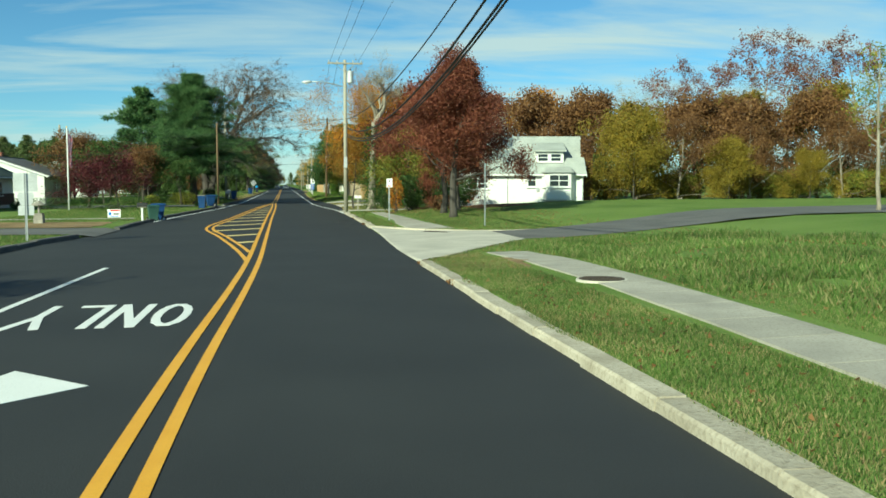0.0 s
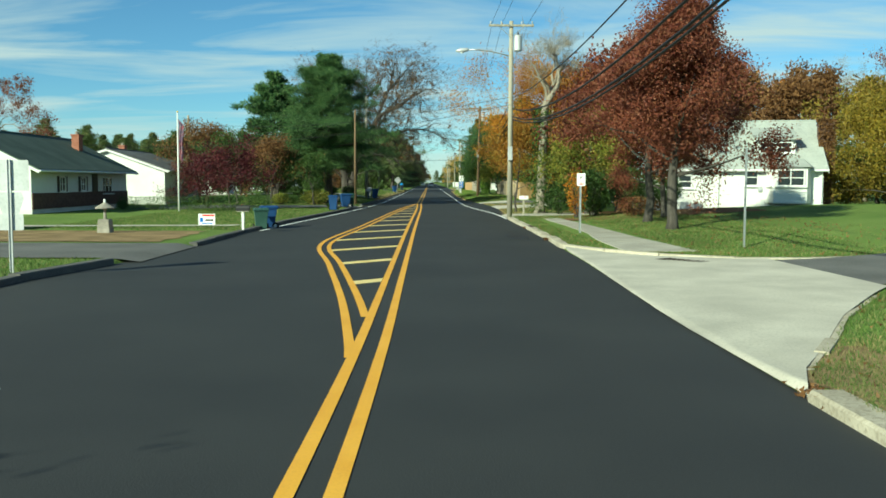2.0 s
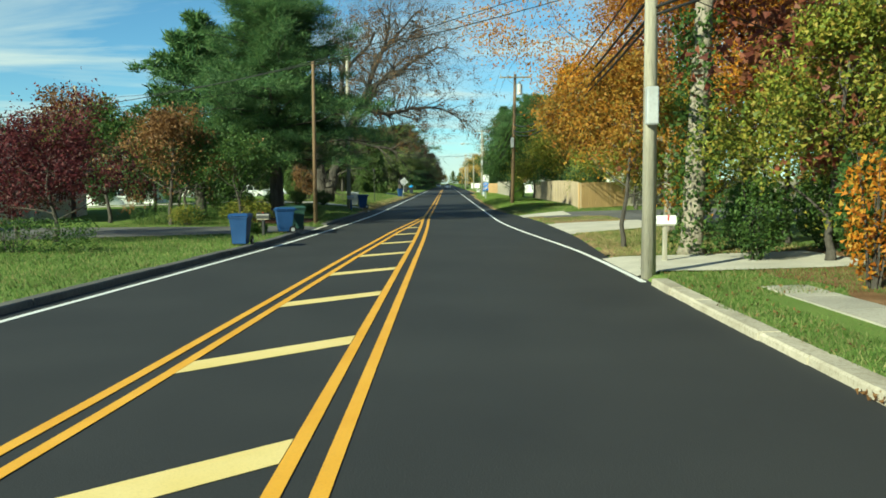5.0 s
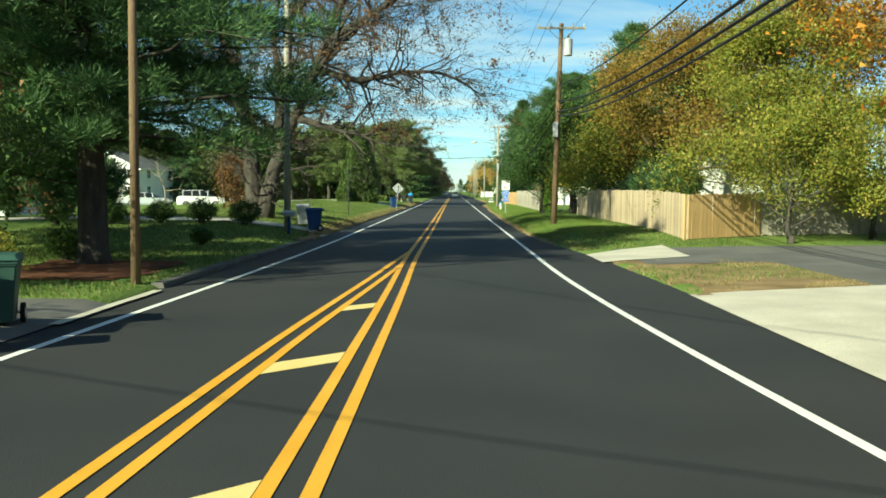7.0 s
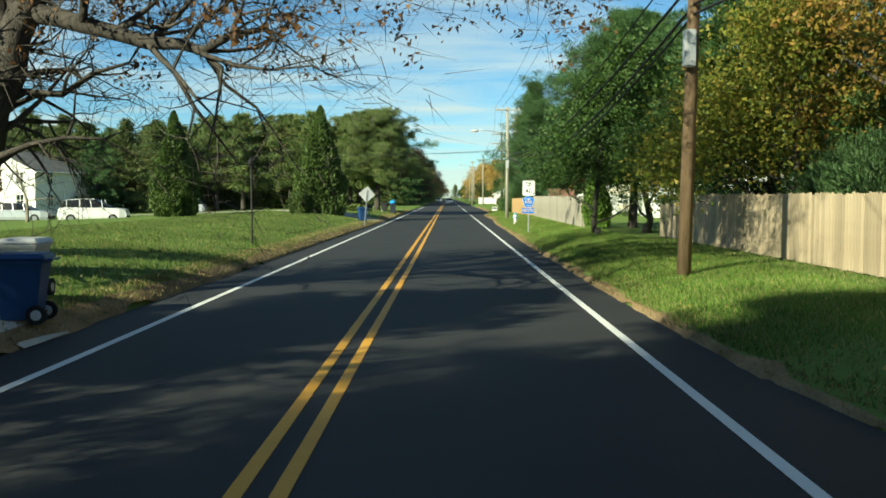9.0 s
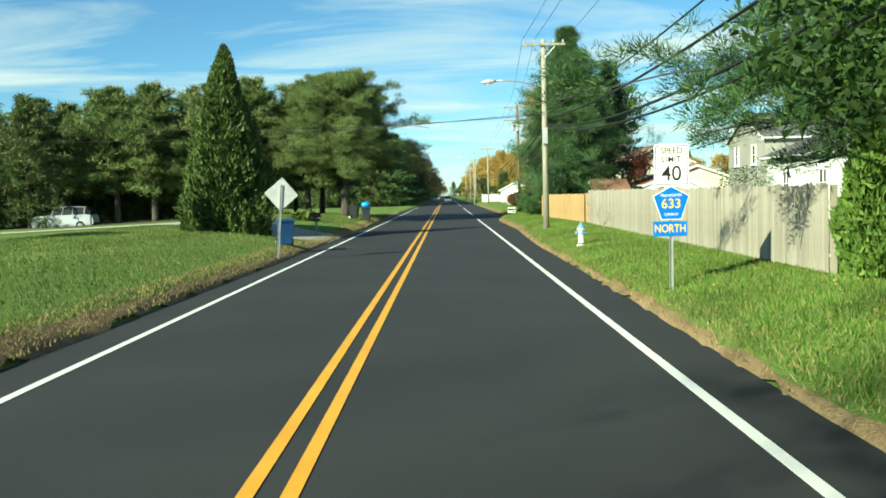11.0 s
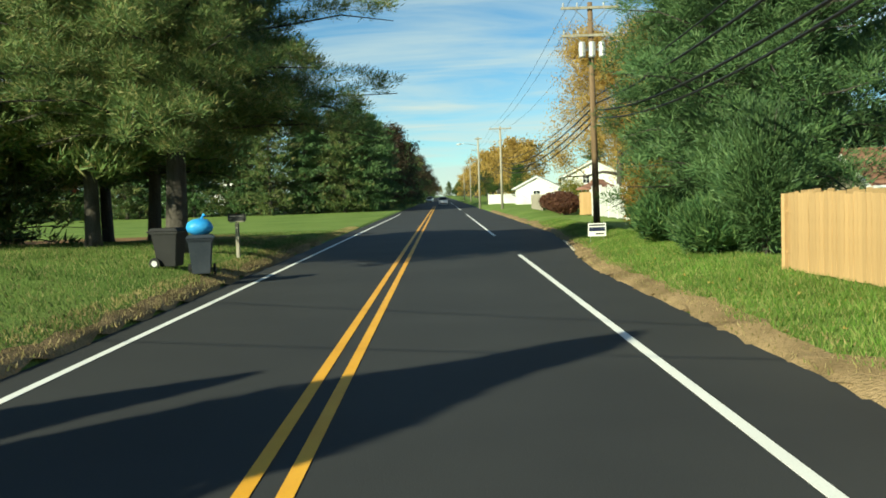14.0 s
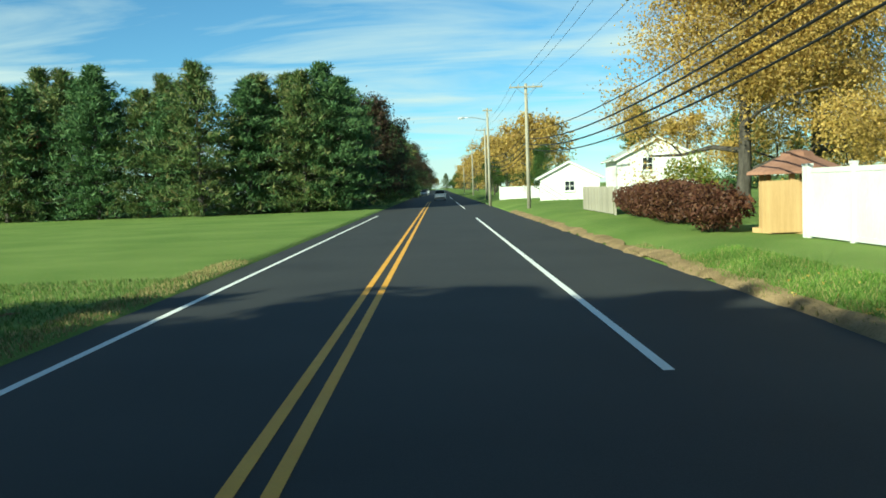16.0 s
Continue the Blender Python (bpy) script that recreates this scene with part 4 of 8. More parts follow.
def limbed_oak(name, label, category, at, main, seed, leaf, leaves, size=0.17):
    """A great oak whose main limbs are given as lines of points and radii, each with its own side limbs."""
    rng = np.random.default_rng(seed)
    root = thing(name, label, category, at)
    g, tips = Geo(), []
    for pts, r0, r1, side in main:
        pts = [Vector(q) for q in pts]
        n = len(pts)
        rad = [r0 + (r1 - r0) * i / (n - 1) for i in range(n)]
        fine, fr = [], []
        for i in range(n - 1):
            for u in (0, 0.5):
                fine.append(pts[i].lerp(pts[i + 1], u) + Vector(rng.normal(size=3)) * 0.05)
                fr.append(rad[i] + (rad[i + 1] - rad[i]) * u)
        fine[0] = pts[0]
        fine.append(pts[-1]); fr.append(rad[-1])
        g.tube(fine, fr, 9)
        for i in range(2, len(fine)):
            e = (fine[i] - fine[i - 1]).normalized()
            for _ in range(side):
                s = e.orthogonal().normalized()
                s.rotate(Matrix.Rotation(rng.uniform(0, 6.283), 3, e))
                d = (e * 0.7 + s * rng.uniform(0.6, 1.1) + Vector((0, 0, 0.1))).normalized()
                grow(rng, g, fine[i].copy(), d, rng.uniform(1.3, 2.9), min(fr[i] * 0.5, 0.09), 2, tips, 0.3, 0.0, 2, 0.8, 0.62, 5, 4)
    part("trunk", g, M["bark"], root, smooth=True)
    mesh_part("twig", twig_mesh(rng, tips, (0, 0, 4.0), 13000, 0.85), root)
    t = np.array([tuple(q) for q in tips])
    t = t[t[:, 2] > 3.4]
    t = t[rng.random(len(t)) < min(1, leaves / (11 * len(t)))]
    mesh_part("crown", leaf_mesh("crown", clumped(rng, t, 0.26, 11), size, M[leaf], rng, 0.7, droop=0.2), root)
    return root


def cone_evergreen(name, label, category, at, height, radius, leaf, seed, count=14000, size=0.2, belly=0.25, blunt=0.9, group="", trunk=True):
    """A dense clipped-looking cone of upright sprays over a dark heart of twigs."""
    rng = np.random.default_rng(seed)
    root = thing(name, label, category, at, 0, group)
    g = Geo()
    g.tube([(0, 0, -0.1), (0, 0, height * 0.5), (0, 0, height * 0.95)], [0.13 * height / 8 + 0.04, 0.09, 0.02], 8)
    for i in range(26):
        z = height * (0.08 + 0.82 * i / 26)
        a = i * 2.4
        r = radius * (1 - z / height) ** blunt * 0.75
        g.tube([(0, 0, z), (math.cos(a) * r, math.sin(a) * r, z + r * 0.7)], [0.035, 0.008], 4, cap=False)
    part("trunk", g, M["bark"], root, smooth=True)
    k = rng.random(count) ** 1.35
    z = k * height * 0.98 + 0.12
    a = rng.uniform(0, 6.283, count)
    base = radius * np.clip((1 - k), 0, 1) ** blunt * np.minimum(1, 0.72 + k / belly * 0.28)
    lump = np.array([0.86 + 0.30 * noise.noise((math.cos(t) * 1.6 + seed, math.sin(t) * 1.6, h * 0.75)) + 0.16 * noise.noise((math.cos(t) * 5, math.sin(t) * 5 + seed, h * 2.2)) for t, h in zip(a, z)])
    r = base * lump * (1 - 0.38 * rng.random(count) ** 2)
    c = np.stack([np.cos(a) * r, np.sin(a) * r, z], 1)
    ax = np.stack([np.cos(a) * 0.55, np.sin(a) * 0.55, np.full(count, 0.9)], 1)
    mesh_part("crown", leaf_mesh("crown", c, size, M[leaf], rng, 0.5, axis=ax), root)
    return root


def shrub(name, label, category, at, size3, leaf, seed, leaves=3000, size=0.09, rz=0.0, boxy=False, group="", stems=9, bark="bark", hollow=0.5):
    """A bush: fanned stems and a shell of leaf clumps, round or clipped square."""
    rng = np.random.default_rng(seed)
    root = thing(name, label, category, at, rz, group)
    sx, sy, sz = size3
    g = Geo()
    for i in range(stems):
        a = i * 2.4
        e = Vector((math.cos(a) * sx * 0.38 * rng.random(), math.sin(a) * sy * 0.38 * rng.random(), sz * rng.uniform(0.6, 0.95)))
        g.tube([(math.cos(a) * 0.06 * sx, math.sin(a) * 0.06 * sy, -0.05), e * 0.5 + Vector((0, 0, 0.05)), e], [0.03, 0.018, 0.006], 4, cap=False)
    part("stem", g, M[bark], root)
    n = leaves
    u = rng.normal(size=(n, 3)); u /= np.linalg.norm(u, axis=1)[:, None]
    if boxy:
        u = u / np.max(np.abs(u), axis=1)[:, None]
        u[:, :2] *= 0.96
    r = 1 - hollow * rng.random(n) ** 1.8
    w = np.array([0.86 + 0.32 * noise.noise((q[0] * 2.2 + seed, q[1] * 2.2, q[2] * 2.2)) + 0.14 * noise.noise((q[0] * 6, q[1] * 6 + seed, q[2] * 6)) for q in u]) if not boxy else 1 + 0.05 * rng.normal(size=n)
    c = u * (r * w)[:, None] * np.array([sx / 2, sy / 2, sz / 2]) + np.array([0, 0, sz * 0.5])
    c = c[c[:, 2] > 0.03]
    if leaf.startswith("needle"):
        c = np.repeat(c, 3, axis=0) + rng.normal(size=(3 * len(c), 3)) * 0.06
        ax = (c - np.array([0, 0, sz * 0.35])) / np.array([sx, sy, sz]) + np.array([0, 0, 0.25])
        ax /= np.linalg.norm(ax, axis=1)[:, None]
        mesh_part("crown", leaf_mesh("crown", c, size * 1.5, M[leaf], rng, 0.16, axis=ax), root)
    else:
        mesh_part("crown", leaf_mesh("crown", c, size, M[leaf], rng, 0.65), root)
    return root


def grass_patch(name, label, spots, material, seed, tall=0.09, wide=0.012, lean=0.5):
    rng = np.random.default_rng(seed)
    n = len(spots)
    a = rng.uniform(0, 6.283, n)
    h = tall * rng.uniform(0.5, 1.4, n)
    w = wide * rng.uniform(0.7, 1.4, n)
    s = np.stack([np.cos(a), np.sin(a), np.zeros(n)], 1)
    b = np.stack([np.cos(a * 3.7), np.sin(a * 3.7), np.zeros(n)], 1)
    v = np.empty((n, 3, 3))
    v[:, 0] = spots - s * w[:, None]
    v[:, 1] = spots + s * w[:, None]
    v[:, 2] = spots + b * (h * lean)[:, None]
    v[:, 2, 2] += h
    ob = new(name, blades_mesh(name, v, material))
    return tagged(ob, label, "grass", kind="stuff")

# ---- street furniture ----
def gz(x, y):
    return ground_z(x, y) - 0.012


def utility_pole(at, height, mat="pole_grey", arm=1.2, lamp=0.0, transformer=False, box_z=0.0, second=0.0, rz=0.0, label="weathered grey timber utility pole with a crossarm", r=0.15, lean=(0, 0)):
    root = thing("utility_pole", label, "utility pole", at, rz, "utility poles beside the road")
    lx, ly = lean
    g = Geo().tube([(0, 0, -0.2), (lx * 0.5, ly * 0.5, height * 0.5), (lx, ly, height)], [r, r * 0.86, r * 0.7], 12)
    part("shaft", g, M[mat], root, smooth=True)
    for z in ([height - 0.25] + ([second] if second else [])) if arm > 0.3 else []:
        k = z / height
        part("crossarm", Geo().box((lx * k, ly * k - 0.14, z), (2 * arm, 0.09, 0.11)), M["pole_grey"], root, bevel=0.008)
        for x in (-arm + 0.1, -arm * 0.45, arm * 0.45, arm - 0.1):
            part("insulator", Geo().tube([(lx * k + x, ly * k - 0.14, z + 0.055), (lx * k + x, ly * k - 0.14, z + 0.12), (lx * k + x, ly * k - 0.14, z + 0.15), (lx * k + x, ly * k - 0.14, z + 0.22)], [0.02, 0.045, 0.028, 0.04], 8), M["sign_back"], root)
        for s in (-1, 1):
            part("brace", Geo().tube([(lx * k + s * arm * 0.55, ly * k - 0.14, z - 0.05), (lx * k + s * 0.05, ly * k - 0.12, z - 0.6)], [0.018, 0.018], 5), M["galv"], root)
    if transformer:
        z = height - 1.15
        c = Vector((0.36 + lx * 0.9, ly * 0.9, z))
        g = Geo().tube([c + Vector((0, 0, -0.42)), c + Vector((0, 0, -0.38)), c + Vector((0, 0, 0.36)), c + Vector((0, 0, 0.42))], [0.19, 0.22, 0.22, 0.17], 14)
        tr = part("transformer", g, M["sign_back"], root, "grey canister transformer", smooth=False)
        part("bushing", Geo().tube([c + Vector((0, 0, 0.4)), c + Vector((0, 0, 0.62))], [0.05, 0.03], 8), M["black_plastic"], tr)
    if lamp:
        z = lamp
        pts = [Vector((0, 0, z - 0.25)) + Vector((-t * 2.4, 0, 0.25 + 0.35 * math.sin(t * 1.9))) for t in (0, 0.25, 0.5, 0.75, 1.0)]
        part("lamp_arm", Geo().tube(pts, [0.035] * 5, 7), M["galv"], root, smooth=True)
        e = pts[-1]
        head = Geo().tube([e + Vector((0.15, 0, -0.0)), e + Vector((0, 0, 0)), e + Vector((-0.3, 0, -0.03)), e + Vector((-0.55, 0, -0.06))], [0.05, 0.10, 0.12, 0.05], 10)
        lh = part("lamp_head", head, M["sign_back"], root, "grey cobra-head street light", smooth=True)
        part("lens", Geo().tube([e + Vector((-0.22, 0, -0.12)), e + Vector((-0.22, 0, -0.17))], [0.1, 0.07], 10), M["sign_white"], lh)
    if second:
        for i in (-1, 0, 1):
            part("transformer", Geo().tube([(i * 0.42 + lx, -0.34, second - 0.95), (i * 0.42 + lx, -0.34, second - 0.9), (i * 0.42 + lx, -0.34, second - 0.35), (i * 0.42 + lx, -0.34, second - 0.3)], [0.12, 0.15, 0.15, 0.10], 10), M["sign_back"], root)
        part("bracket", Geo().box((lx, -0.18, second - 0.6), (1.1, 0.1, 0.08)), M["galv"], root)
    if box_z:
        part("junction_box", Geo().box((-0.02, -r - 0.10, box_z), (0.24, 0.2, 0.75)), M["sign_back"], root, "grey cable box", bevel=0.02)
    return root


POLES = {"a": (4.6, -9.0), "b": (3.95, 52.6), "c": (4.95, 103.3), "d": (4.75, 156.0), "e": (6.7, 194.5), "f": (6.65, 253.0), "g": (6.5, 306.0), "h": (6.7, 356.0), "i": (6.8, 416.0)}
utility_pole((*POLES["a"], gz(*POLES["a"])), 14.0, r=0.17)
utility_pole((*POLES["b"], gz(*POLES["b"])), 10.4, lamp=8.55, transformer=True, box_z=3.4)
utility_pole((*POLES["c"], gz(*POLES["c"])), 9.9, "pole_brown", transformer=True, box_z=4.7, label="brown timber utility pole with a crossarm and transformer", lean=(0.22, 0))
utility_pole((*POLES["d"], gz(*POLES["d"])), 8.9, lamp=6.7, box_z=4.4, arm=1.0)
utility_pole((*POLES["e"], gz(*POLES["e"])), 9.6, "pole_brown", second=8.2, transformer=False, arm=1.25, label="brown timber utility pole with two crossarms", lean=(-0.1, 0))
utility_pole((*POLES["f"], gz(*POLES["f"])), 8.9)
utility_pole((5.3, 278, gz(5.3, 278)), 9.8, "pole_grey", label="tall weathered timber utility pole", arm=0.5, lamp=8.6)
for k in "ghi":
    utility_pole((*POLES[k], gz(*POLES[k])), 9.3)
utility_pole((-6.35, 76.5, gz(-6.35, 76.5)), 7.6, "pole_brown", arm=0.0, label="thin brown timber service pole on the verge", r=0.1)
utility_pole((-6.75, 94.8, gz(-6.75, 94.8)), 10.2, "pole_grey", arm=0.0, label="pale grey service pole beside the driveway", r=0.14)
utility_pole((-23.66, 91.42, gz(-23.66, 91.42)), 8.0, "pole_grey", arm=0.0, label="grey service pole behind the house")
utility_pole((38.16, 59.79, gz(38.16, 59.79) - 0.1), 8.2, "pole_brown", arm=0.0, label="bare brown pole before the thicket", r=0.09)


def wire(a, b, sag, r=0.012, label="black overhead cable between utility poles", n=22):
    a, b = Vector(a), Vector(b)
    pts = []
    for i in range(n + 1):
        t = i / n
        p = a.lerp(b, t)
        p.z -= sag * 4 * t * (1 - t)
        pts.append(p)
    ob = part("overhead_wire", Geo().tube(pts, [r] * (n + 1), 5), M["wire"])
    return tagged(ob, label, "wire", "overhead wires")


def pole_top(k, dx, z):
    x, y = POLES[k]
    return (x + dx, y - 0.14, gz(x, y) + z)


TOP = {"a": 14.0, "b": 10.4, "c": 9.9, "d": 8.9, "e": 9.6, "f": 8.9, "g": 9.3, "h": 9.3, "i": 9.3}
# heights above the road at which the four heavy cables are fixed, and how far each hangs through in the span that follows
CABLES = {"a": (10.2, 10.4, 9.8, 9.6), "b": (6.45, 5.85, 5.45, 5.3), "c": (7.2, 6.45, 5.95, 5.75), "d": (5.85, 5.5, 5.2, 5.1), "e": (6.0, 5.7, 5.4, 5.1), "f": (5.9, 5.3, 4.9, 4.6), "g": (6.1, 5.5, 5.1, 4.8), "h": (6.1, 5.5, 5.1, 4.8), "i": (6.1, 5.5, 5.1, 4.8)}
SAGS = {"a": (1.75, 2.8, 2.8, 2.75), "b": (1.0, 1.1, 0.95, 1.0), "c": (0.95, 1.1, 1.5, 1.6), "d": (0.3, 0.45, 0.85, 0.95)}
THICK = (0.022, 0.034, 0.036, 0.030)
runs = "abcdefghi"
for p, q in zip(runs, runs[1:]):
    for dx in (-1.0, -0.45, 0.95):
        wire(pole_top(p, dx, TOP[p] - 0.02), pole_top(q, dx, TOP[q] - 0.02), 0.7, 0.009)
    for za, zb, sag, r in zip(CABLES[p], CABLES[q], SAGS.get(p, (0.9, 1.0, 1.1, 1.2)), THICK):
        (xa, ya), (xb, yb) = POLES[p], POLES[q]
        wire((xa + 0.1, ya - 0.14, za), (xb + 0.1, yb - 0.14, zb), sag, r)
thin = "thin black service cable across the road"
wire(pole_top("b", 0, 6.4), (-23.66, 91.42, 7.6), 0.9, 0.011, thin)
wire(pole_top("b", 0, 6.0), (-25.78, 71.87, 4.6), 0.9, 0.011, thin)
wire(pole_top("c", 0, 6.7), (-6.35, 76.5, 7.0), 0.4, 0.010, thin)
wire(pole_top("c", 0, 6.3), (-6.75, 94.8, 8.6), 0.3, 0.010, thin)
wire(pole_top("d", 0, 5.4), (-29.65, 166.17, 7.2), 0.7, 0.014, thin)
wire(pole_top("d", 0, 5.5), (-44.65, 184.94, 7.8), 0.9, 0.014, thin)
wire((-6.35, 76.5, 7.0), (-6.75, 94.8, 9.0), 0.3, 0.010, thin)
wire((-6.35, 76.5, 6.8), (-21.87, 64, 4.0), 0.4, 0.010, thin)
wire(pole_top("b", 0.1, 5.8), (16.16, 59.79, 4.4), 0.4, 0.012, thin)


def post(root, h, r=0.03, mat="galv", name="post"):
    """A folded steel sign post: a shallow channel."""
    g = Geo().box((0, 0.012, h / 2 - 0.15), (0.055, 0.012, h + 0.3)).box((-0.03, 0, h / 2 - 0.15), (0.012, 0.035, h + 0.3)).box((0.03, 0, h / 2 - 0.15), (0.012, 0.035, h + 0.3))
    return part(name, g, M[mat], root)


def rounded(w, h, r=0.04, n=4):
    pts = []
    for cx, cz, a0 in ((w / 2 - r, -h / 2 + r, -90), (w / 2 - r, h / 2 - r, 0), (-w / 2 + r, h / 2 - r, 90), (-w / 2 + r, -h / 2 + r, 180)):
        for i in range(n + 1):
            a = radians(a0 + 90 * i / n)
            pts.append((cx + r * math.cos(a), cz + r * math.sin(a)))
    return pts


def text_part(root, body, x, z, size, y, mat, name="lettering", squeeze=1.0):
    cu = bpy.data.curves.new("text", 'FONT')
    cu.body, cu.size, cu.align_x, cu.align_y, cu.extrude, cu.offset = body, size, 'CENTER', 'CENTER', 0.002, size * 0.004
    ob = bpy.data.objects.new("text", cu)
    scene.collection.objects.link(ob)
    me = bpy.data.meshes.new_from_object(ob.evaluated_get(bpy.context.evaluated_depsgraph_get()))
    bpy.data.objects.remove(ob)
    me.transform(pose(x, y, z, 90, 0, 0) @ Matrix.Diagonal((squeeze, 1, 1, 1)))
    me.materials.clear()
    me.materials.append(mat)
    o = new(name, me)
    o.parent = root
    return o


# speed limit and route marker
s = thing("speed_limit_sign", "white speed limit sign above blue county route plates", "road sign", (4.1, 130, gz(4.1, 130)), -4)
post(s, 2.62)
sp = part("limit_plate", Geo().plate(rounded(0.62, 0.76), 0.004, pose(0.01, -0.02, 2.28)), M["sign_white"], s)
rim = Geo()
for w, h, dx, dz in ((0.56, 0.012, 0, 0.345), (0.56, 0.012, 0, -0.345), (0.012, 0.70, 0.278, 0), (0.012, 0.70, -0.278, 0)):
    rim.box((0.01 + dx, -0.026, 2.28 + dz), (w, 0.003, h))
part("border", rim, M["sign_black"], sp)
text_part(sp, "SPEED", 0.01, 2.535, 0.155, -0.026, M["sign_black"], squeeze=0.92)
text_part(sp, "LIMIT", 0.01, 2.38, 0.155, -0.026, M["sign_black"], squeeze=0.92)
text_part(sp, "40", 0.01, 2.12, 0.38, -0.026, M["sign_black"], squeeze=0.95)
penta = [(-0.17, -0.29), (0.17, -0.29), (0.31, 0.12), (0.0, 0.29), (-0.31, 0.12)]
rm = part("route_plate", Geo().plate([(x * 1.05, z * 1.05) for x, z in penta], 0.004, pose(0.0, -0.022, 1.60)), M["sign_white"], s, "blue and yellow county route marker")
part("field", Geo().plate(penta, 0.003, pose(0.0, -0.027, 1.60)), M["sign_blue"], rm)
text_part(rm, "633", 0.0, 1.58, 0.24, -0.031, M["sign_yellow"])
text_part(rm, "GLOUCESTER", 0.0, 1.735, 0.062, -0.031, M["sign_white"])
text_part(rm, "COUNTY", 0.0, 1.39, 0.062, -0.031, M["sign_white"])
nd = part("direction_plate", Geo().plate(rounded(0.61, 0.27, 0.02), 0.004, pose(-0.02, -0.022, 1.13)), M["sign_blue"], s)
text_part(nd, "NORTH", -0.02, 1.13, 0.205, -0.027, M["sign_yellow"], squeeze=0.78)

# parking rule sign and thin post
s = thing("parking_sign", "small white parking rule sign on a steel post", "road sign", (5.18, 37.4, gz(5.18, 37.4)), -2)
post(s, 2.2)
pp = part("plate", Geo().plate(rounded(0.31, 0.46, 0.03), 0.004, pose(0.02, -0.02, 1.97)), M["sign_white"], s)
text_part(pp, "P", 0.02, 2.03, 0.2, -0.025, M["sign_black"])
part("print_bar", Geo().box((0.02, -0.024, 1.84), (0.2, 0.003, 0.025)).box((0.02, -0.024, 1.79), (0.16, 0.003, 0.025)), M["sign_red"], pp)
s = thing("sign_post", "thin bare steel post on the lawn corner", "post", (8.7, 30.12, gz(8.7, 30.12)))
part("post", Geo().box((0, 0, 1.4), (0.045, 0.06, 2.9)), M["galv"], s)

# the far carriageway's signs, seen from behind
s = thing("route_sign_assembly", "grey backs of three stacked road signs on a post", "road sign", (-8.88, 22.8, gz(-8.88, 22.8)), 3)
post(s, 2.3, mat="sign_back")
part("top_plate", Geo().plate(rounded(0.76, 0.62, 0.03), 0.004, pose(0, 0.03, 1.98)), M["sign_back"], s)
part("shield_plate", Geo().plate([(-0.16, -0.22), (0.16, -0.22), (0.27, 0.1), (0.22, 0.22), (-0.22, 0.22), (-0.27, 0.1)], 0.004, pose(0, 0.03, 1.42)), M["sign_back"], s)
part("lower_plate", Geo().plate(rounded(0.5, 0.33, 0.02), 0.004, pose(0, 0.03, 1.03)), M["sign_back"], s)
s = thing("marker_post", "white plastic marker post beside the driveway", "post", (-9.82, 21.99, gz(-9.82, 21.99)))
part("post", Geo().tube([(0, 0, -0.1), (0, 0, 0.86), (0, 0, 0.93)], [0.055, 0.055, 0.02], 10), M["trim"], s, smooth=True)
s = thing("warning_sign", "grey back of a diamond warning sign on a leaning post", "road sign", (-5.4, 142.3, gz(-5.6, 142.3)), 8)
s.matrix_basis = pose(-5.42, 142.3, gz(-5.5, 142.3), 0, 5, 8)
post(s, 2.35, mat="galv")
part("plate", Geo().plate([(0, -0.54), (0.54, 0), (0, 0.54), (-0.54, 0)], 0.004, pose(0.0, 0.03, 2.05)), M["sign_back"], s)

# hydrant
s = thing("fire_hydrant", "white fire hydrant with a pale blue cap", "fire hydrant", (4.43, 143, gz(4.43, 143)), 10)
part("barrel", Geo().tube([(0, 0, -0.05), (0, 0, 0.06), (0, 0, 0.07), (0, 0, 0.14), (0, 0, 0.15), (0, 0, 0.52), (0, 0, 0.53), (0, 0, 0.58)], [0.15, 0.15, 0.11, 0.10, 0.095, 0.105, 0.14, 0.14], 14), M["hydrant_white"], s, smooth=False)
part("bonnet", Geo().tube([(0, 0, 0.58), (0, 0, 0.64), (0, 0, 0.70), (0, 0, 0.73), (0, 0, 0.74), (0, 0, 0.80)], [0.135, 0.12, 0.07, 0.045, 0.03, 0.03], 14), M["hydrant_blue"], s)
for a in (0, 180, 270):
    d = Vector((math.cos(radians(a)), math.sin(radians(a)), 0))
    part("nozzle", Geo().tube([d * 0.08 + Vector((0, 0, 0.43)), d * 0.17 + Vector((0, 0, 0.43)), d * 0.171 + Vector((0, 0, 0.43)), d * 0.2 + Vector((0, 0, 0.43))], [0.055, 0.055, 0.065, 0.05], 10), M["hydrant_blue"], s)
part("foot", Geo().tube([(0, 0, -0.05), (0, 0, 0.10)], [0.16, 0.115], 12), M["iron"], s)


def yard_sign(at, rz, face, label, w=0.62, h=0.45, bars=()):
    s = thing("yard_sign", label, "yard sign", at, rz)
    for x in (-w * 0.38, w * 0.38):
        part("stake", Geo().tube([(x, 0, -0.1), (x, 0, 0.3 + h)], [0.006, 0.006], 5), M["galv"], s)
    b = part("panel", Geo().box((0, 0, 0.2 + h / 2), (w, 0.012, h)), M[face], s)
    for dx, dz, bw, bh, m in bars:
        part("print_bar", Geo().box((dx, -0.009, 0.2 + h / 2 + dz), (bw, 0.004, bh)), M[m], b)
    return s


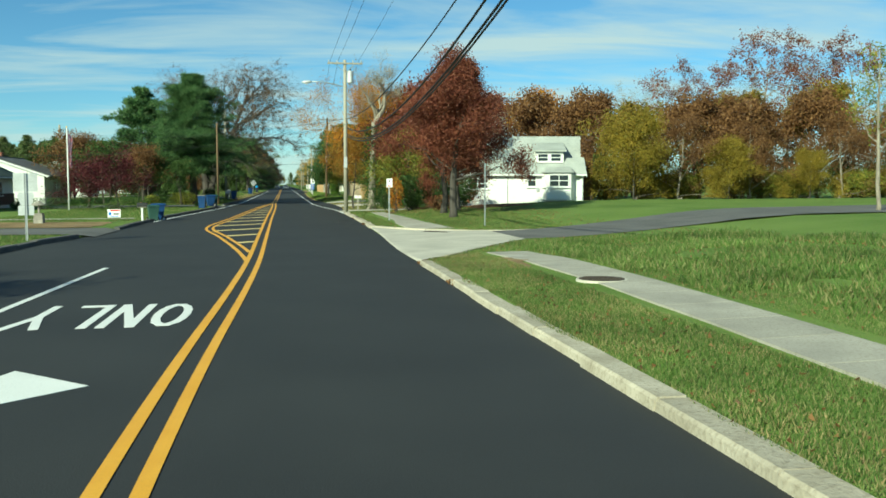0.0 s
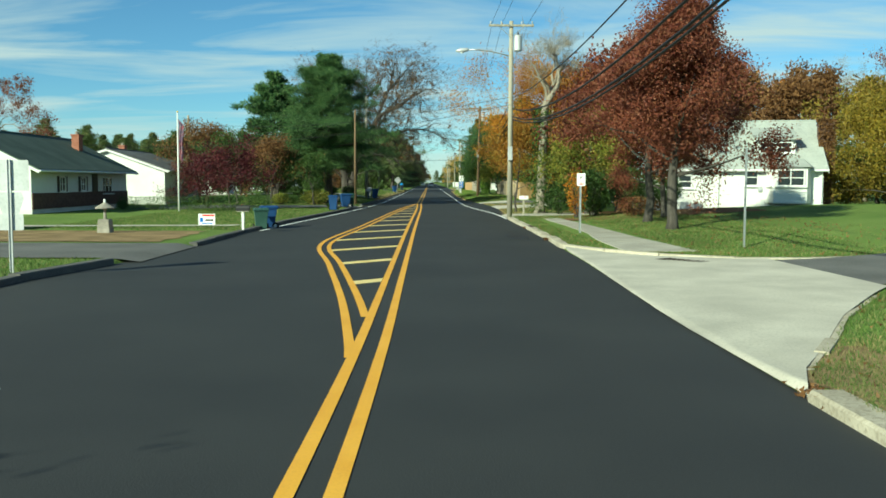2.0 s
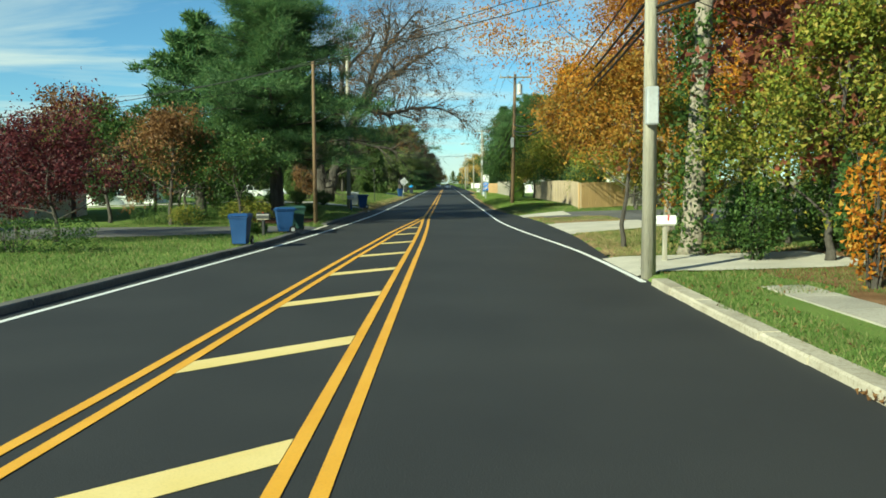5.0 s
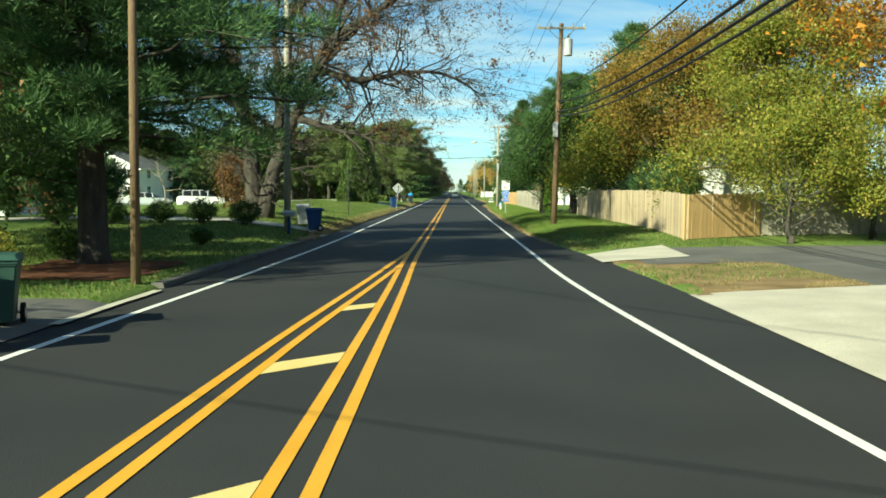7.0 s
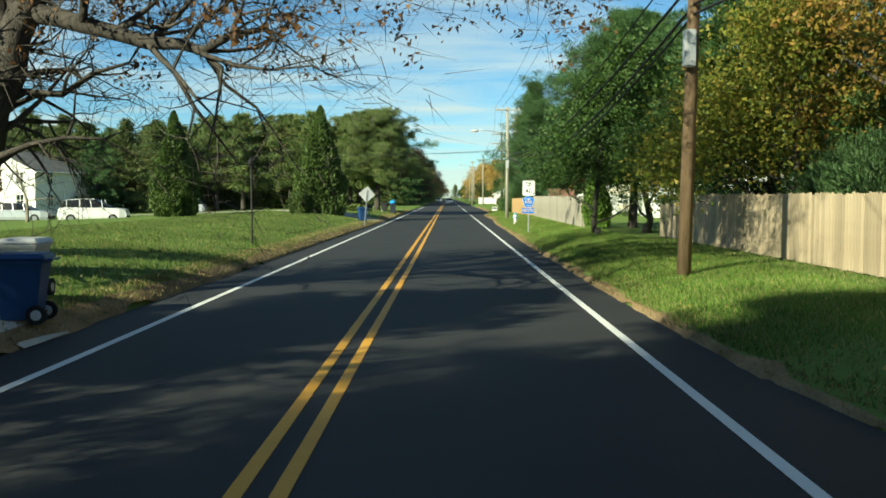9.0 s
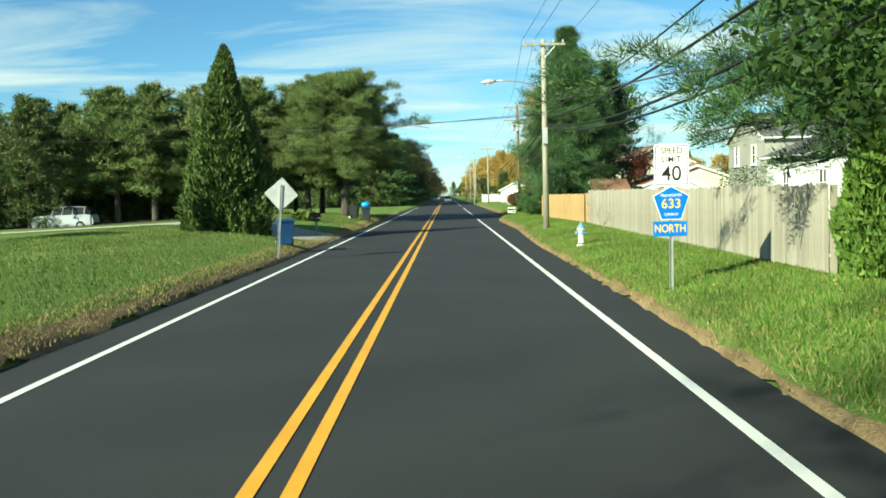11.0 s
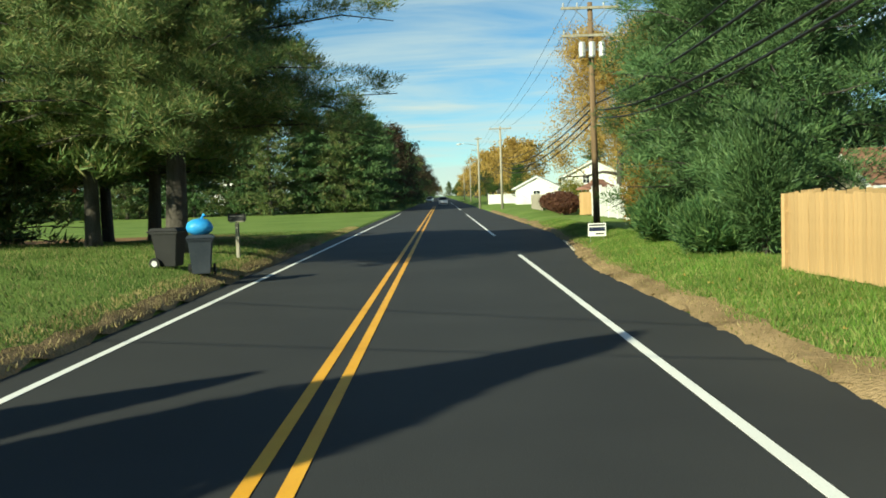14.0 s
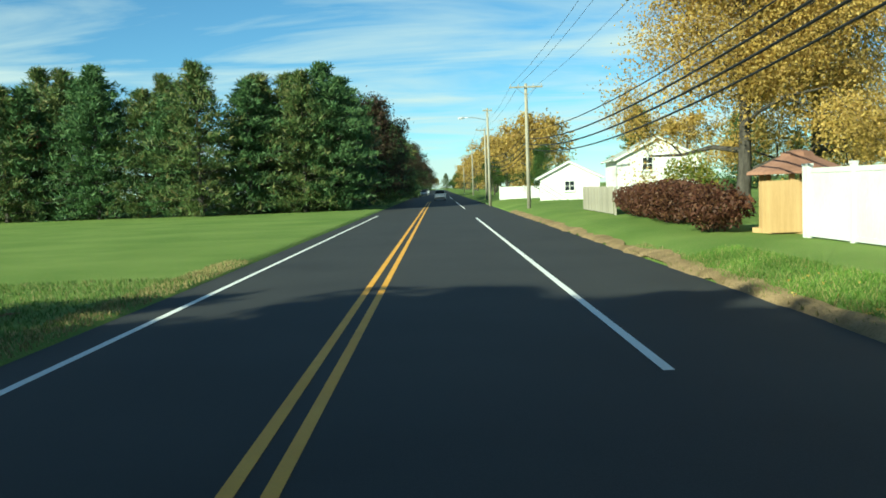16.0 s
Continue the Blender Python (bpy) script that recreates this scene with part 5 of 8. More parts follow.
yard_sign((5.39, 187, gz(5.39, 187)), 2, "sign_white", "white lawn sign with dark blue print", bars=((0, 0.16, 0.54, 0.05, "sign_black"), (0, 0.02, 0.55, 0.14, "sign_navy"), (0.1, -0.14, 0.3, 0.05, "sign_black")))
yard_sign((-8.93, 38.9, gz(-8.93, 38.9)), 0, "sign_white", "white lawn sign with a red band", 0.64, 0.42, bars=((0.06, 0.15, 0.48, 0.07, "sign_red"), (-0.2, -0.02, 0.12, 0.16, "sign_blue"), (0.1, -0.03, 0.3, 0.06, "sign_black"), (0.02, -0.15, 0.4, 0.04, "sign_blue")))


def wheelie_bin(at, rz, mat, label, lid=None, tall=1.02, bag=False):
    s = thing("wheelie_bin", label, "wheelie bin", at, rz)
    g = Geo()
    prof = [(0.06, 0.21, 0.24), (0.5, 0.245, 0.29), (0.86 * tall / 1.02, 0.28, 0.34), (0.862 * tall / 1.02, 0.31, 0.37), (0.91 * tall / 1.02, 0.31, 0.37)]
    for z, a, b in prof:
        g.v += [(-a, -b, z), (a, -b, z), (a, b, z), (-a, b, z)]
    for i in range(len(prof) - 1):
        for k in range(4):
            p, q = 4 * i + k, 4 * i + (k + 1) % 4
            g.f.append((p, q, q + 4, p + 4))
    g.f += [(3, 2, 1, 0), tuple(range(4 * len(prof) - 4, 4 * len(prof)))]
    part("body", g, M[mat], s, bevel=0.02)
    top = 0.91 * tall / 1.02
    part("lid", Geo().add([(-0.33, -0.39, top + 0.005), (0.33, -0.39, top + 0.005), (0.33, 0.40, top + 0.005), (-0.33, 0.40, top + 0.005), (-0.27, -0.30, top + 0.085), (0.27, -0.30, top + 0.085), (0.27, 0.36, top + 0.085), (-0.27, 0.36, top + 0.085)], [(0, 3, 2, 1), (4, 5, 6, 7), (0, 1, 5, 4), (1, 2, 6, 5), (2, 3, 7, 6), (3, 0, 4, 7)]), M[lid or mat], s, bevel=0.015)
    part("handle", Geo().tube([(-0.24, 0.36, top - 0.03), (-0.24, 0.46, top), (0.24, 0.46, top), (0.24, 0.36, top - 0.03)], [0.016] * 4, 6), M[mat], s)
    for x in (-0.29, 0.29):
        w = part("wheel", Geo().tube([(x - 0.03, 0.26, 0.14), (x + 0.03, 0.26, 0.14)], [0.14, 0.14], 16), M["rubber"], s)
        part("hub", Geo().tube([(x - 0.034, 0.26, 0.14), (x + 0.034, 0.26, 0.14)], [0.075, 0.075], 10), M["sign_back"], w)
    part("axle", Geo().tube([(-0.29, 0.26, 0.14), (0.29, 0.26, 0.14)], [0.014, 0.014], 6), M["iron"], s)
    if bag:
        rng = np.random.default_rng(5)
        b = thing("rubbish_bag", "full bright blue plastic bag on the open bin", "bag", (at[0], at[1], at[2] + top + 0.06), rz)
        g = Geo()
        for i in range(7):
            for k in range(14):
                t, a = i / 6 * math.pi, k / 14 * 6.283
                r = 0.30 * math.sin(t) * (1 + 0.16 * noise.noise((a * 1.3, t * 2, 0))) + 0.01
                g.v.append((r * math.cos(a) * 1.05, r * math.sin(a), 0.2 - 0.21 * math.cos(t) + 0.03 * noise.noise((a * 2, t * 3, 5))))
        for i in range(6):
            for k in range(14):
                p, q = i * 14 + k, i * 14 + (k + 1) % 14
                g.f.append((p, q, q + 14, p + 14))
        part("sack", g, M["blue_bag"], b, smooth=True)
        part("knot", Geo().tube([(0.05, 0, 0.38), (0.07, 0.02, 0.45), (0.12, 0.03, 0.5)], [0.05, 0.025, 0.05], 7), M["blue_bag"], b)
    return s


wheelie_bin((-7.37, 41.64, gz(-7.37, 41.64)), 15, "green_plastic", "green wheelie bin at the kerb", tall=0.95)
wheelie_bin((-7.26, 42.75, gz(-7.26, 42.75)), -75, "blue_plastic", "blue wheelie bin at the kerb")
wheelie_bin((-6.55, 62.02, gz(-6.55, 62.02)), 0, "blue_plastic", "dark blue wheelie bin at the kerb")
wheelie_bin((-6.45, 69, gz(-6.45, 69)), -70, "blue_plastic", "dark blue wheelie bin with a domed lid")
wheelie_bin((-6.54, 69.99, gz(-6.54, 69.99)), 10, "green_plastic", "green wheelie bin beside the driveway")
wheelie_bin((-6.33, 71.1, gz(-6.33, 71.1)), 20, "green_plastic", "green wheelie bin beside the driveway")
wheelie_bin((-6.05, 97.2, gz(-6.05, 97.2)), -80, "blue_plastic", "dark blue wheelie bin at the verge")
wheelie_bin((-6.8, 98.9, gz(-6.8, 98.9)), 5, "sign_back", "pale grey wheelie bin at the verge", tall=0.98)
wheelie_bin((-5.95, 146.7, gz(-5.95, 146.7)), 20, "blue_plastic", "dark blue wheelie bin near the warning sign")
wheelie_bin((-5.75, 177.6, gz(-5.75, 177.6)), 12, "slate_plastic", "dark slate wheelie bin with a blue bag on top", bag=True)
wheelie_bin((-6.65, 178.1, gz(-6.65, 178.1)), 80, "black_plastic", "black wheelie bin on the verge")


def mailbox(at, rz, label, box="black_metal", stand="pole_grey", white_post=False, h=1.0, paper=False, second=False):
    s = thing("mailbox", label, "mailbox", at, rz)
    part("post", Geo().box((0, 0, h / 2 - 0.1), (0.1, 0.1, h + 0.1)), M["trim" if white_post else stand], s, bevel=0.008)
    for i, dx in enumerate((0, -0.24) if second else (0,)):
        g = Geo()
        L = 0.5
        arc = [(-0.09, 0), (0.09, 0), (0.09, 0.12)] + [(0.09 * math.cos(a), 0.12 + 0.09 * math.sin(a)) for a in (0.5, 1.05, 1.57, 2.09, 2.64)] + [(-0.09, 0.12)]
        n = len(arc)
        g.v = [(dx * 1.0 + x, -L / 2, h + z) for x, z in arc] + [(dx + x, L / 2, h + z) for x, z in arc]
        g.f = [tuple(range(n)), tuple(range(2 * n - 1, n - 1, -1))] + [(k, k + n, (k + 1) % n + n, (k + 1) % n) for k in range(n)]
        b = part("box", g, M[box], s)
        part("flag", Geo().box((dx + 0.1, 0.05, h + 0.16), (0.008, 0.03, 0.14)), M["sign_red"], b)
        part("door_rim", Geo().box((dx, -L / 2 - 0.006, h + 0.1), (0.17, 0.01, 0.18)), M[box], b)
    part("bracket", Geo().box((0, 0, h - 0.02), (0.14, 0.46, 0.035)), M["pole_grey"], s)
    if paper:
        part("paper_box", Geo().box((0, 0.0, h - 0.16), (0.16, 0.42, 0.13)), M["green_plastic"], s, bevel=0.01)
    return s


mailbox((-7.52, 38.8, gz(-7.52, 38.8)), 90, "black mailbox on a white timber post", white_post=True, h=0.78)
mailbox((-6.97, 67.52, gz(-6.97, 67.52)), 80, "wide black mailbox on a stout black post", stand="black_plastic", h=0.62)
mailbox((-6.5, 93.8, gz(-6.5, 93.8)), 80, "pale grey mailbox on a wrapped post", box="sign_back", stand="blue_plastic", h=0.72)
mailbox((-6.5, 158.3, gz(-6.5, 158.3)), 90, "two black mailboxes with a green paper box", second=True, paper=True, h=0.92)
mailbox((-6.1, 183.0, gz(-6.1, 183.0)), 85, "black mailbox on a timber post", h=1.12)
mailbox((5.03, 55.66, gz(5.03, 55.66)), -90, "pale mailbox on a timber post", box="trim", h=0.9)
s = thing("marker_post", "thin dark lamp post at the lawn edge", "post", (-6.61, 114.61, gz(-6.61, 114.61)))
part("post", Geo().tube([(0, 0, -0.1), (0, 0, 2.6)], [0.035, 0.03], 8), M["black_metal"], s)
part("cap", Geo().tube([(0, 0, 2.6), (0, 0, 2.65), (0, 0, 2.85), (0, 0, 2.95)], [0.05, 0.1, 0.12, 0.03], 8), M["black_metal"], s)

# flagpole, garden lamp
s = thing("flagpole", "white flagpole with a flag hanging limp", "flagpole", (-15.75, 59.5, gz(-15.75, 59.5)))
part("pole", Geo().tube([(0, 0, -0.1), (0, 0, 2.5), (0, 0, 6.0)], [0.055, 0.05, 0.035], 10), M["trim"], s, smooth=True)
part("finial", Geo().tube([(0, 0, 6.0), (0, 0, 6.05), (0, 0, 6.09), (0, 0, 6.13)], [0.02, 0.05, 0.05, 0.01], 8), M["sign_yellow"], s)
g = Geo()
for i in range(11):
    z = 5.6 - i * 0.23
    for k in range(7):
        x = 0.05 + k * 0.055 * (1 - 0.03 * i) + 0.02 * math.sin(i)
        g.v.append((x, 0.05 * math.sin(k * 1.9 + i * 0.4), z - 0.05 * k))
for i in range(10):
    for k in range(6):
        o = i * 7 + k
        g.f.append((o, o + 1, o + 8, o + 7))
part("flag", g, M["flag_cloth"], s, smooth=True)
s = thing("garden_lantern", "stone garden pedestal with a mushroom lantern cap", "garden ornament", (-12.02, 36.72, gz(-12.02, 36.72)))
part("pedestal", Geo().box((0, 0, 0.25), (0.46, 0.46, 0.5), 0, 0.85), M["stone"], s, bevel=0.02)
part("stem", Geo().tube([(0, 0, 0.5), (0, 0, 0.92)], [0.06, 0.05], 8), M["stone"], s)
part("cap", Geo().tube([(0, 0, 0.88), (0, 0, 0.92), (0, 0, 1.0), (0, 0, 1.1)], [0.33, 0.34, 0.2, 0.05], 14), M["stone"], s)
part("light", Geo().tube([(0, 0, 1.1), (0, 0, 1.22)], [0.05, 0.03], 8), M["trim"], s)

# ---- buildings ----
def window(root, m, w, h, sill=True, mull=1, frame="trim"):
    """A framed window in the local x-z plane, facing -y, placed by the pose m."""
    f = Geo()
    t = 0.07
    for cx, cz, sx, sz in ((0, h / 2 - t / 2, w, t), (0, -h / 2 + t / 2, w, t), (-w / 2 + t / 2, 0, t, h - 2 * t), (w / 2 - t / 2, 0, t, h - 2 * t)):
        f.box((cx, -0.03, cz), (sx, 0.08, sz))
    win = part("window", f, M[frame], root)
    win.matrix_basis = m
    bars = Geo().box((0, -0.02, 0), (w - 2 * t, 0.05, 0.045))
    for i in range(mull):
        bars.box((-w / 2 + w * (i + 1) / (mull + 1), -0.02, 0), (0.045, 0.045, h - 2 * t))
    part("sash", bars, M[frame], win)
    part("pane", Geo().box((0, 0.0, 0), (w - 2 * t, 0.01, h - 2 * t)), M["glass"], win)
    if sill:
        part("sill", Geo().box((0, -0.07, -h / 2 - 0.03), (w + 0.12, 0.15, 0.06)), M[frame], win)
    return win


def door(root, m, w=0.92, h=2.03, mat="trim"):
    d = part("door", Geo().box((0, -0.02, h / 2), (w, 0.06, h)), M[mat], root)
    d.matrix_basis = m
    part("panel", Geo().box((0, -0.055, h * 0.72), (w * 0.6, 0.02, h * 0.36)).box((0, -0.055, h * 0.28), (w * 0.6, 0.02, h * 0.3)), M[mat], d)
    part("knob", Geo().tube([(w * 0.38, -0.06, h * 0.48), (w * 0.38, -0.1, h * 0.48)], [0.02, 0.03], 8), M["galv"], d)
    return d


def gable_house(label, at, rz, length, depth, eave, ridge, wall, roof, over=0.35, lower=None, name="house", base=0.25):
    """A house with its ridge along local x; the front faces -y. Returns the root to hang windows on."""
    root = thing(name, label, "house", at, rz)
    L, D = length / 2, depth / 2
    g = Geo()
    g.v = [(-L, -D, base), (L, -D, base), (L, D, base), (-L, D, base), (-L, -D, eave), (L, -D, eave), (L, D, eave), (-L, D, eave), (-L, 0, ridge), (L, 0, ridge)]
    g.f = [(0, 1, 5, 4), (1, 2, 6, 9, 5), (2, 3, 7, 6), (3, 0, 4, 8, 7)]
    part("wall", g, M[wall], root)
    part("foundation", Geo().box((0, 0, base / 2 - 0.3), (length + 0.04, depth + 0.04, base + 0.6)), M["stucco"], root)
    slope = (ridge - eave) / D
    for s in (-1, 1):
        g = Geo()
        t = 0.13
        y0, y1 = s * (D + over), 0.0
        z0, z1 = eave - over * slope, ridge
        x0, x1 = -L - over * 0.7, L + over * 0.7
        pts = [(x0, y0, z0), (x1, y0, z0), (x1, y1, z1), (x0, y1, z1)]
        g.add([(x, y, z + 0.01) for x, y, z in pts] + [(x, y, z + t) for x, y, z in pts], [(0, 3, 2, 1), (4, 5, 6, 7), (0, 1, 5, 4), (1, 2, 6, 5), (2, 3, 7, 6), (3, 0, 4, 7)])
        part("roof", g, M[roof], root)
        part("gutter", Geo().tube([(x0, y0 - s * -0.05, z0 + 0.02), (x1, y0 - s * -0.05, z0 + 0.02)], [0.06, 0.06], 8), M["trim"], root)
        for x in (x0, x1):
            b = Geo()
            b.add([(x - 0.02, y0, z0 - 0.12), (x + 0.02, y0, z0 - 0.12), (x + 0.02, y1, z1 - 0.12), (x - 0.02, y1, z1 - 0.12), (x - 0.02, y0, z0 + 0.05), (x + 0.02, y0, z0 + 0.05), (x + 0.02, y1, z1 + 0.05), (x - 0.02, y1, z1 + 0.05)], [(0, 3, 2, 1), (4, 5, 6, 7), (0, 1, 5, 4), (1, 2, 6, 5), (2, 3, 7, 6), (3, 0, 4, 7)])
            part("bargeboard", b, M["trim"], root)
    part("ridge_cap", Geo().tube([(-L - over * 0.7, 0, ridge + 0.12), (L + over * 0.7, 0, ridge + 0.12)], [0.07, 0.07], 6), M[roof], root)
    if lower:
        part("lower_wall", Geo().box((0, -D - 0.04, (base + 1.15) / 2), (length, 0.07, 1.15 - base)), M[lower], root)
    return root


def chimney(root, x, y, z0, z1, w=0.7, d=0.5, mat="brick_red"):
    c = part("chimney", Geo().box((x, y, (z0 + z1) / 2), (w, d, z1 - z0)).box((x, y, z1 + 0.04), (w + 0.1, d + 0.1, 0.1)), M[mat], root, "red brick chimney")
    # courses of bricks on the stack's two seen faces
    n = int((z1 - z0) / 0.15)
    for i in range(n):
        z = z0 + 0.075 + i * 0.15
        for k in range(3):
            bx = x - w / 2 + (k + 0.5) * w / 3 + (0.05 if i % 2 else -0.05)
            if abs(bx - x) < w / 2 - 0.08 and z1 - z0 < 2.5:
                part("brick", Geo().box((bx, y - d / 2 - 0.006, z), (w / 3 - 0.02, 0.012, 0.12)), M[mat], c)
    part("flue", Geo().tube([(x, y, z1 + 0.05), (x, y, z1 + 0.3)], [0.12, 0.11], 10), M["stone"], c)
    return c


# white one-and-a-half storey house across the lawn; its front faces the side street
zc = gz(17.8, 56)
h = gable_house("white painted house with a grey shingle roof and dormer", (17.9, 58.6, zc), -11, 9.2, 6.6, 2.35, 5.0, "siding_white", "roof_grey", over=0.3)
window(h, pose(-3.3, -3.3, 1.5), 1.5, 0.8, mull=1)
window(h, pose(0.75, -3.3, 1.75), 0.7, 1.0, mull=0)
bay = part("bay", Geo().prism([(1.5, -3.32), (1.8, -4.05), (3.6, -4.05), (3.95, -3.32)], 0.3, 2.3), M["siding_white"], h, "projecting bay below the dormer")
part("bay_roof", Geo().add([(1.3, -3.3, 2.32), (1.65, -4.25, 2.32), (3.75, -4.25, 2.32), (4.1, -3.3, 2.32), (1.8, -3.0, 2.78), (3.6, -3.0, 2.78)], [(0, 1, 4), (1, 2, 5, 4), (2, 3, 5), (3, 2, 1, 0)]), M["roof_grey"], bay)
window(h, pose(2.7, -4.06, 1.72), 1.5, 0.95, mull=1)
window(h, pose(1.66, -3.68, 1.72, 0, 0, -68), 0.5, 0.95, mull=0)
dm = part("dormer", Geo().prism([(1.1, -2.55), (3.2, -2.55), (3.2, -0.6), (1.1, -0.6)], 2.95, 3.95), M["siding_white"], h, "white shed dormer with two sashes")
part("dormer_roof", Geo().add([(0.9, -2.85, 3.9), (3.4, -2.85, 3.9), (3.4, -0.3, 4.65), (0.9, -0.3, 4.65), (0.9, -2.85, 4.01), (3.4, -2.85, 4.01), (3.4, -0.3, 4.76), (0.9, -0.3, 4.76)], [(0, 3, 2, 1), (4, 5, 6, 7), (0, 1, 5, 4), (1, 2, 6, 5), (2, 3, 7, 6), (3, 0, 4, 7)]), M["roof_grey"], dm)
for x in (1.65, 2.62):
    window(h, pose(x, -2.56, 3.47), 0.85, 0.65, mull=0)
door(h, pose(-5.0 + 0.39, -1.2, 0.3, 0, 0, -90), mat="trim")
for i in range(4):
    part("step", Geo().box((-4.8 - 0.28 * i, -1.2, 0.24 - 0.1 * i), (0.3, 1.3, 0.14)), M["concrete"], h)
part("step_rail", Geo().tube([(-4.7, -1.9, 1.2), (-5.7, -1.9, 0.85), (-5.7, -1.9, 0.0)], [0.03, 0.03, 0.03], 6), M["trim"], h)
part("meter_box", Geo().box((1.18, -3.36, 1.1), (0.22, 0.1, 0.3)), M["sign_back"], h)
part("downpipe", Geo().tube([(-1.1, -3.36, 2.2), (-1.1, -3.36, 0.1)], [0.04, 0.04], 6), M["trim"], h)
part("downpipe", Geo().tube([(4.5, -3.36, 2.2), (4.5, -3.36, 0.1)], [0.04, 0.04], 6), M["trim"], h)
ch = chimney(h, 4.98, -1.6, 0, 4.75, 0.7, 0.75, "brick_dark")
vine_rng = np.random.default_rng(19)
vn = np.stack([4.98 + vine_rng.uniform(-0.42, 0.5, 2600), -1.6 - 0.4 + vine_rng.normal(size=2600) * 0.06, 5.1 * vine_rng.random(2600) ** 0.8], 1)
mesh_part("vine", leaf_mesh("vine", vn, 0.13, M["leaf_brown"], vine_rng, 0.8), ch, "rust-brown vine leaves")

# low ranch houses on the lawn side
zc = 0.1
h = gable_house("low ranch house with a dark green roof and brick base", (-26.4, 62.0, zc), 90, 15.5, 8.0, 2.7, 4.7, "siding_white", "roof_green", over=0.65, lower="brick_dark")
window(h, pose(3.8, -4.0, 1.55), 1.9, 1.1, mull=2)
window(h, pose(-0.4, -4.0, 1.65), 0.9, 0.9, mull=1)
window(h, pose(-3.6, -4.0, 1.65), 0.9, 0.9, mull=1)
door(h, pose(1.6, -4.0, 0.27), mat="black_metal")
for x in (-0.98, 0.18, -4.18, -3.02):
    part("shutter", Geo().box((x, -4.03, 1.65), (0.28, 0.04, 0.95)), M["black_metal"], h)
window(h, pose(6.0, 1.0, 1.6, 0, 0, 90), 1.0, 1.0)
chimney(h, 5.0, -1.6, 3.4, 4.95)
h2 = gable_house("low ranch house with a white gable and grey roof", (-26.4, 82.6, zc), 92, 12.0, 9.0, 2.75, 4.35, "siding_white", "roof_dark")
window(h2, pose(-2.0, 4.5, 1.5, 0, 0, 180), 1.4, 1.1)
window(h2, pose(2.2, -4.5, 1.5), 1.4, 1.1, mull=2)
door(h2, pose(-0.5, -4.5, 0.27))
chimney(h2, 2.0, 1.2, 3.0, 4.9)
h3 = gable_house("distant low white house with a dark roof", (-29.61, 108.43, zc), 5, 12, 7, 2.5, 4.2, "siding_white", "roof_dark")
window(h3, pose(3, -3.5, 1.5), 1.4, 1.1)
window(h3, pose(-3, -3.5, 1.5), 1.4, 1.1)
h0 = gable_house("low white house with a green shingle roof", (-35.37, 53.33, zc), 4, 12.0, 7.4, 2.45, 4.0, "siding_white", "roof_green")
window(h0, pose(3, -3.7, 1.5), 1.4, 1.1)
window(h0, pose(6.0, 0, 1.5, 0, 0, 90), 1.0, 1.1)
h4 = gable_house("two-storey white house behind the great bare oak", (-41.65, 173.13, 0.15), 78, 9.5, 8.4, 4.3, 6.2, "siding_white", "roof_dark")
for x in (-2.6, 2.6):
    for z in (1.5, 3.6):
        window(h4, pose(-4.75, -x, z, 0, 0, -90), 0.9, 1.2)
        window(h4, pose(x, -4.2, z), 0.9, 1.2)
door(h4, pose(0, -4.2, 0.27))

# houses behind the fences
zr = 0.45
b = gable_house("two-storey pale beige-grey sided house behind the fence", (24.9, 168.5, zr), 0, 13, 6.6, 4.45, 5.9, "siding_beige", "roof_dark", over=0.25)
for y in (-1.5, 1.6):
    window(b, pose(-6.5, y, 3.5, 0, 0, -90), 0.7, 1.2, mull=0)
for x in (-4, 0, 4):
    window(b, pose(x, -3.3, 3.4), 0.9, 1.2)
part("lean_to", Geo().add([(-6.4, -3.32, 1.0), (6.4, -3.32, 1.0), (6.4, -5.2, 1.0), (-6.4, -5.2, 1.0), (-6.4, -3.32, 2.5), (6.4, -3.32, 2.5), (6.4, -5.2, 1.9), (-6.4, -5.2, 1.9)], [(0, 1, 2, 3), (7, 6, 5, 4), (3, 2, 6, 7), (0, 3, 7, 4), (2, 1, 5, 6)]), M["siding_white"], b, "white low lean-to along the side")
w2 = gable_house("large white gabled house behind the fence", (19.95, 151.0, zr), 90, 13, 8.4, 3.0, 4.6, "siding_white", "roof_dark", over=0.25)
window(w2, pose(-6.5, 1.2, 1.6, 0, 0, -90), 0.9, 0.8)
window(w2, pose(-6.5, -2.0, 1.6, 0, 0, -90), 1.0, 1.2)
for x in (-4, 0, 4):
    window(w2, pose(x, 4.2, 1.7, 0, 0, 180), 0.9, 1.2)
r1 = gable_house("low house with a red-brown shingle roof", (19.44, 187, zr), 86, 11, 7.5, 2.0, 3.35, "siding_cream", "roof_brown")
window(r1, pose(-5.5, 0, 1.3, 0, 0, -90), 1.2, 1.0)
chimney(r1, -2, 0.5, 2.6, 3.9, 0.35, 0.35, "iron")
sh = gable_house("small garden shed with a tan roof", (12.05, 180.03, zr), 8, 2.6, 2.2, 1.5, 2.25, "siding_cream", "roof_brown", 0.2, name="shed", base=0.1)
door(sh, pose(0, -1.1, 0.1), 0.8, 1.35)
gable_house("open garden canopy with a white canvas roof", (13.68, 166.83, zr), 80, 4.4, 3.8, 1.45, 2.35, "vinyl", "vinyl", 0.25, name="garden_canopy", base=0.1)
w1 = gable_house("white house with pale roof behind the long fence", (17.4, 112.51, zr), 86, 14, 8.5, 4.4, 6.6, "siding_white", "roof_grey", 0.3)
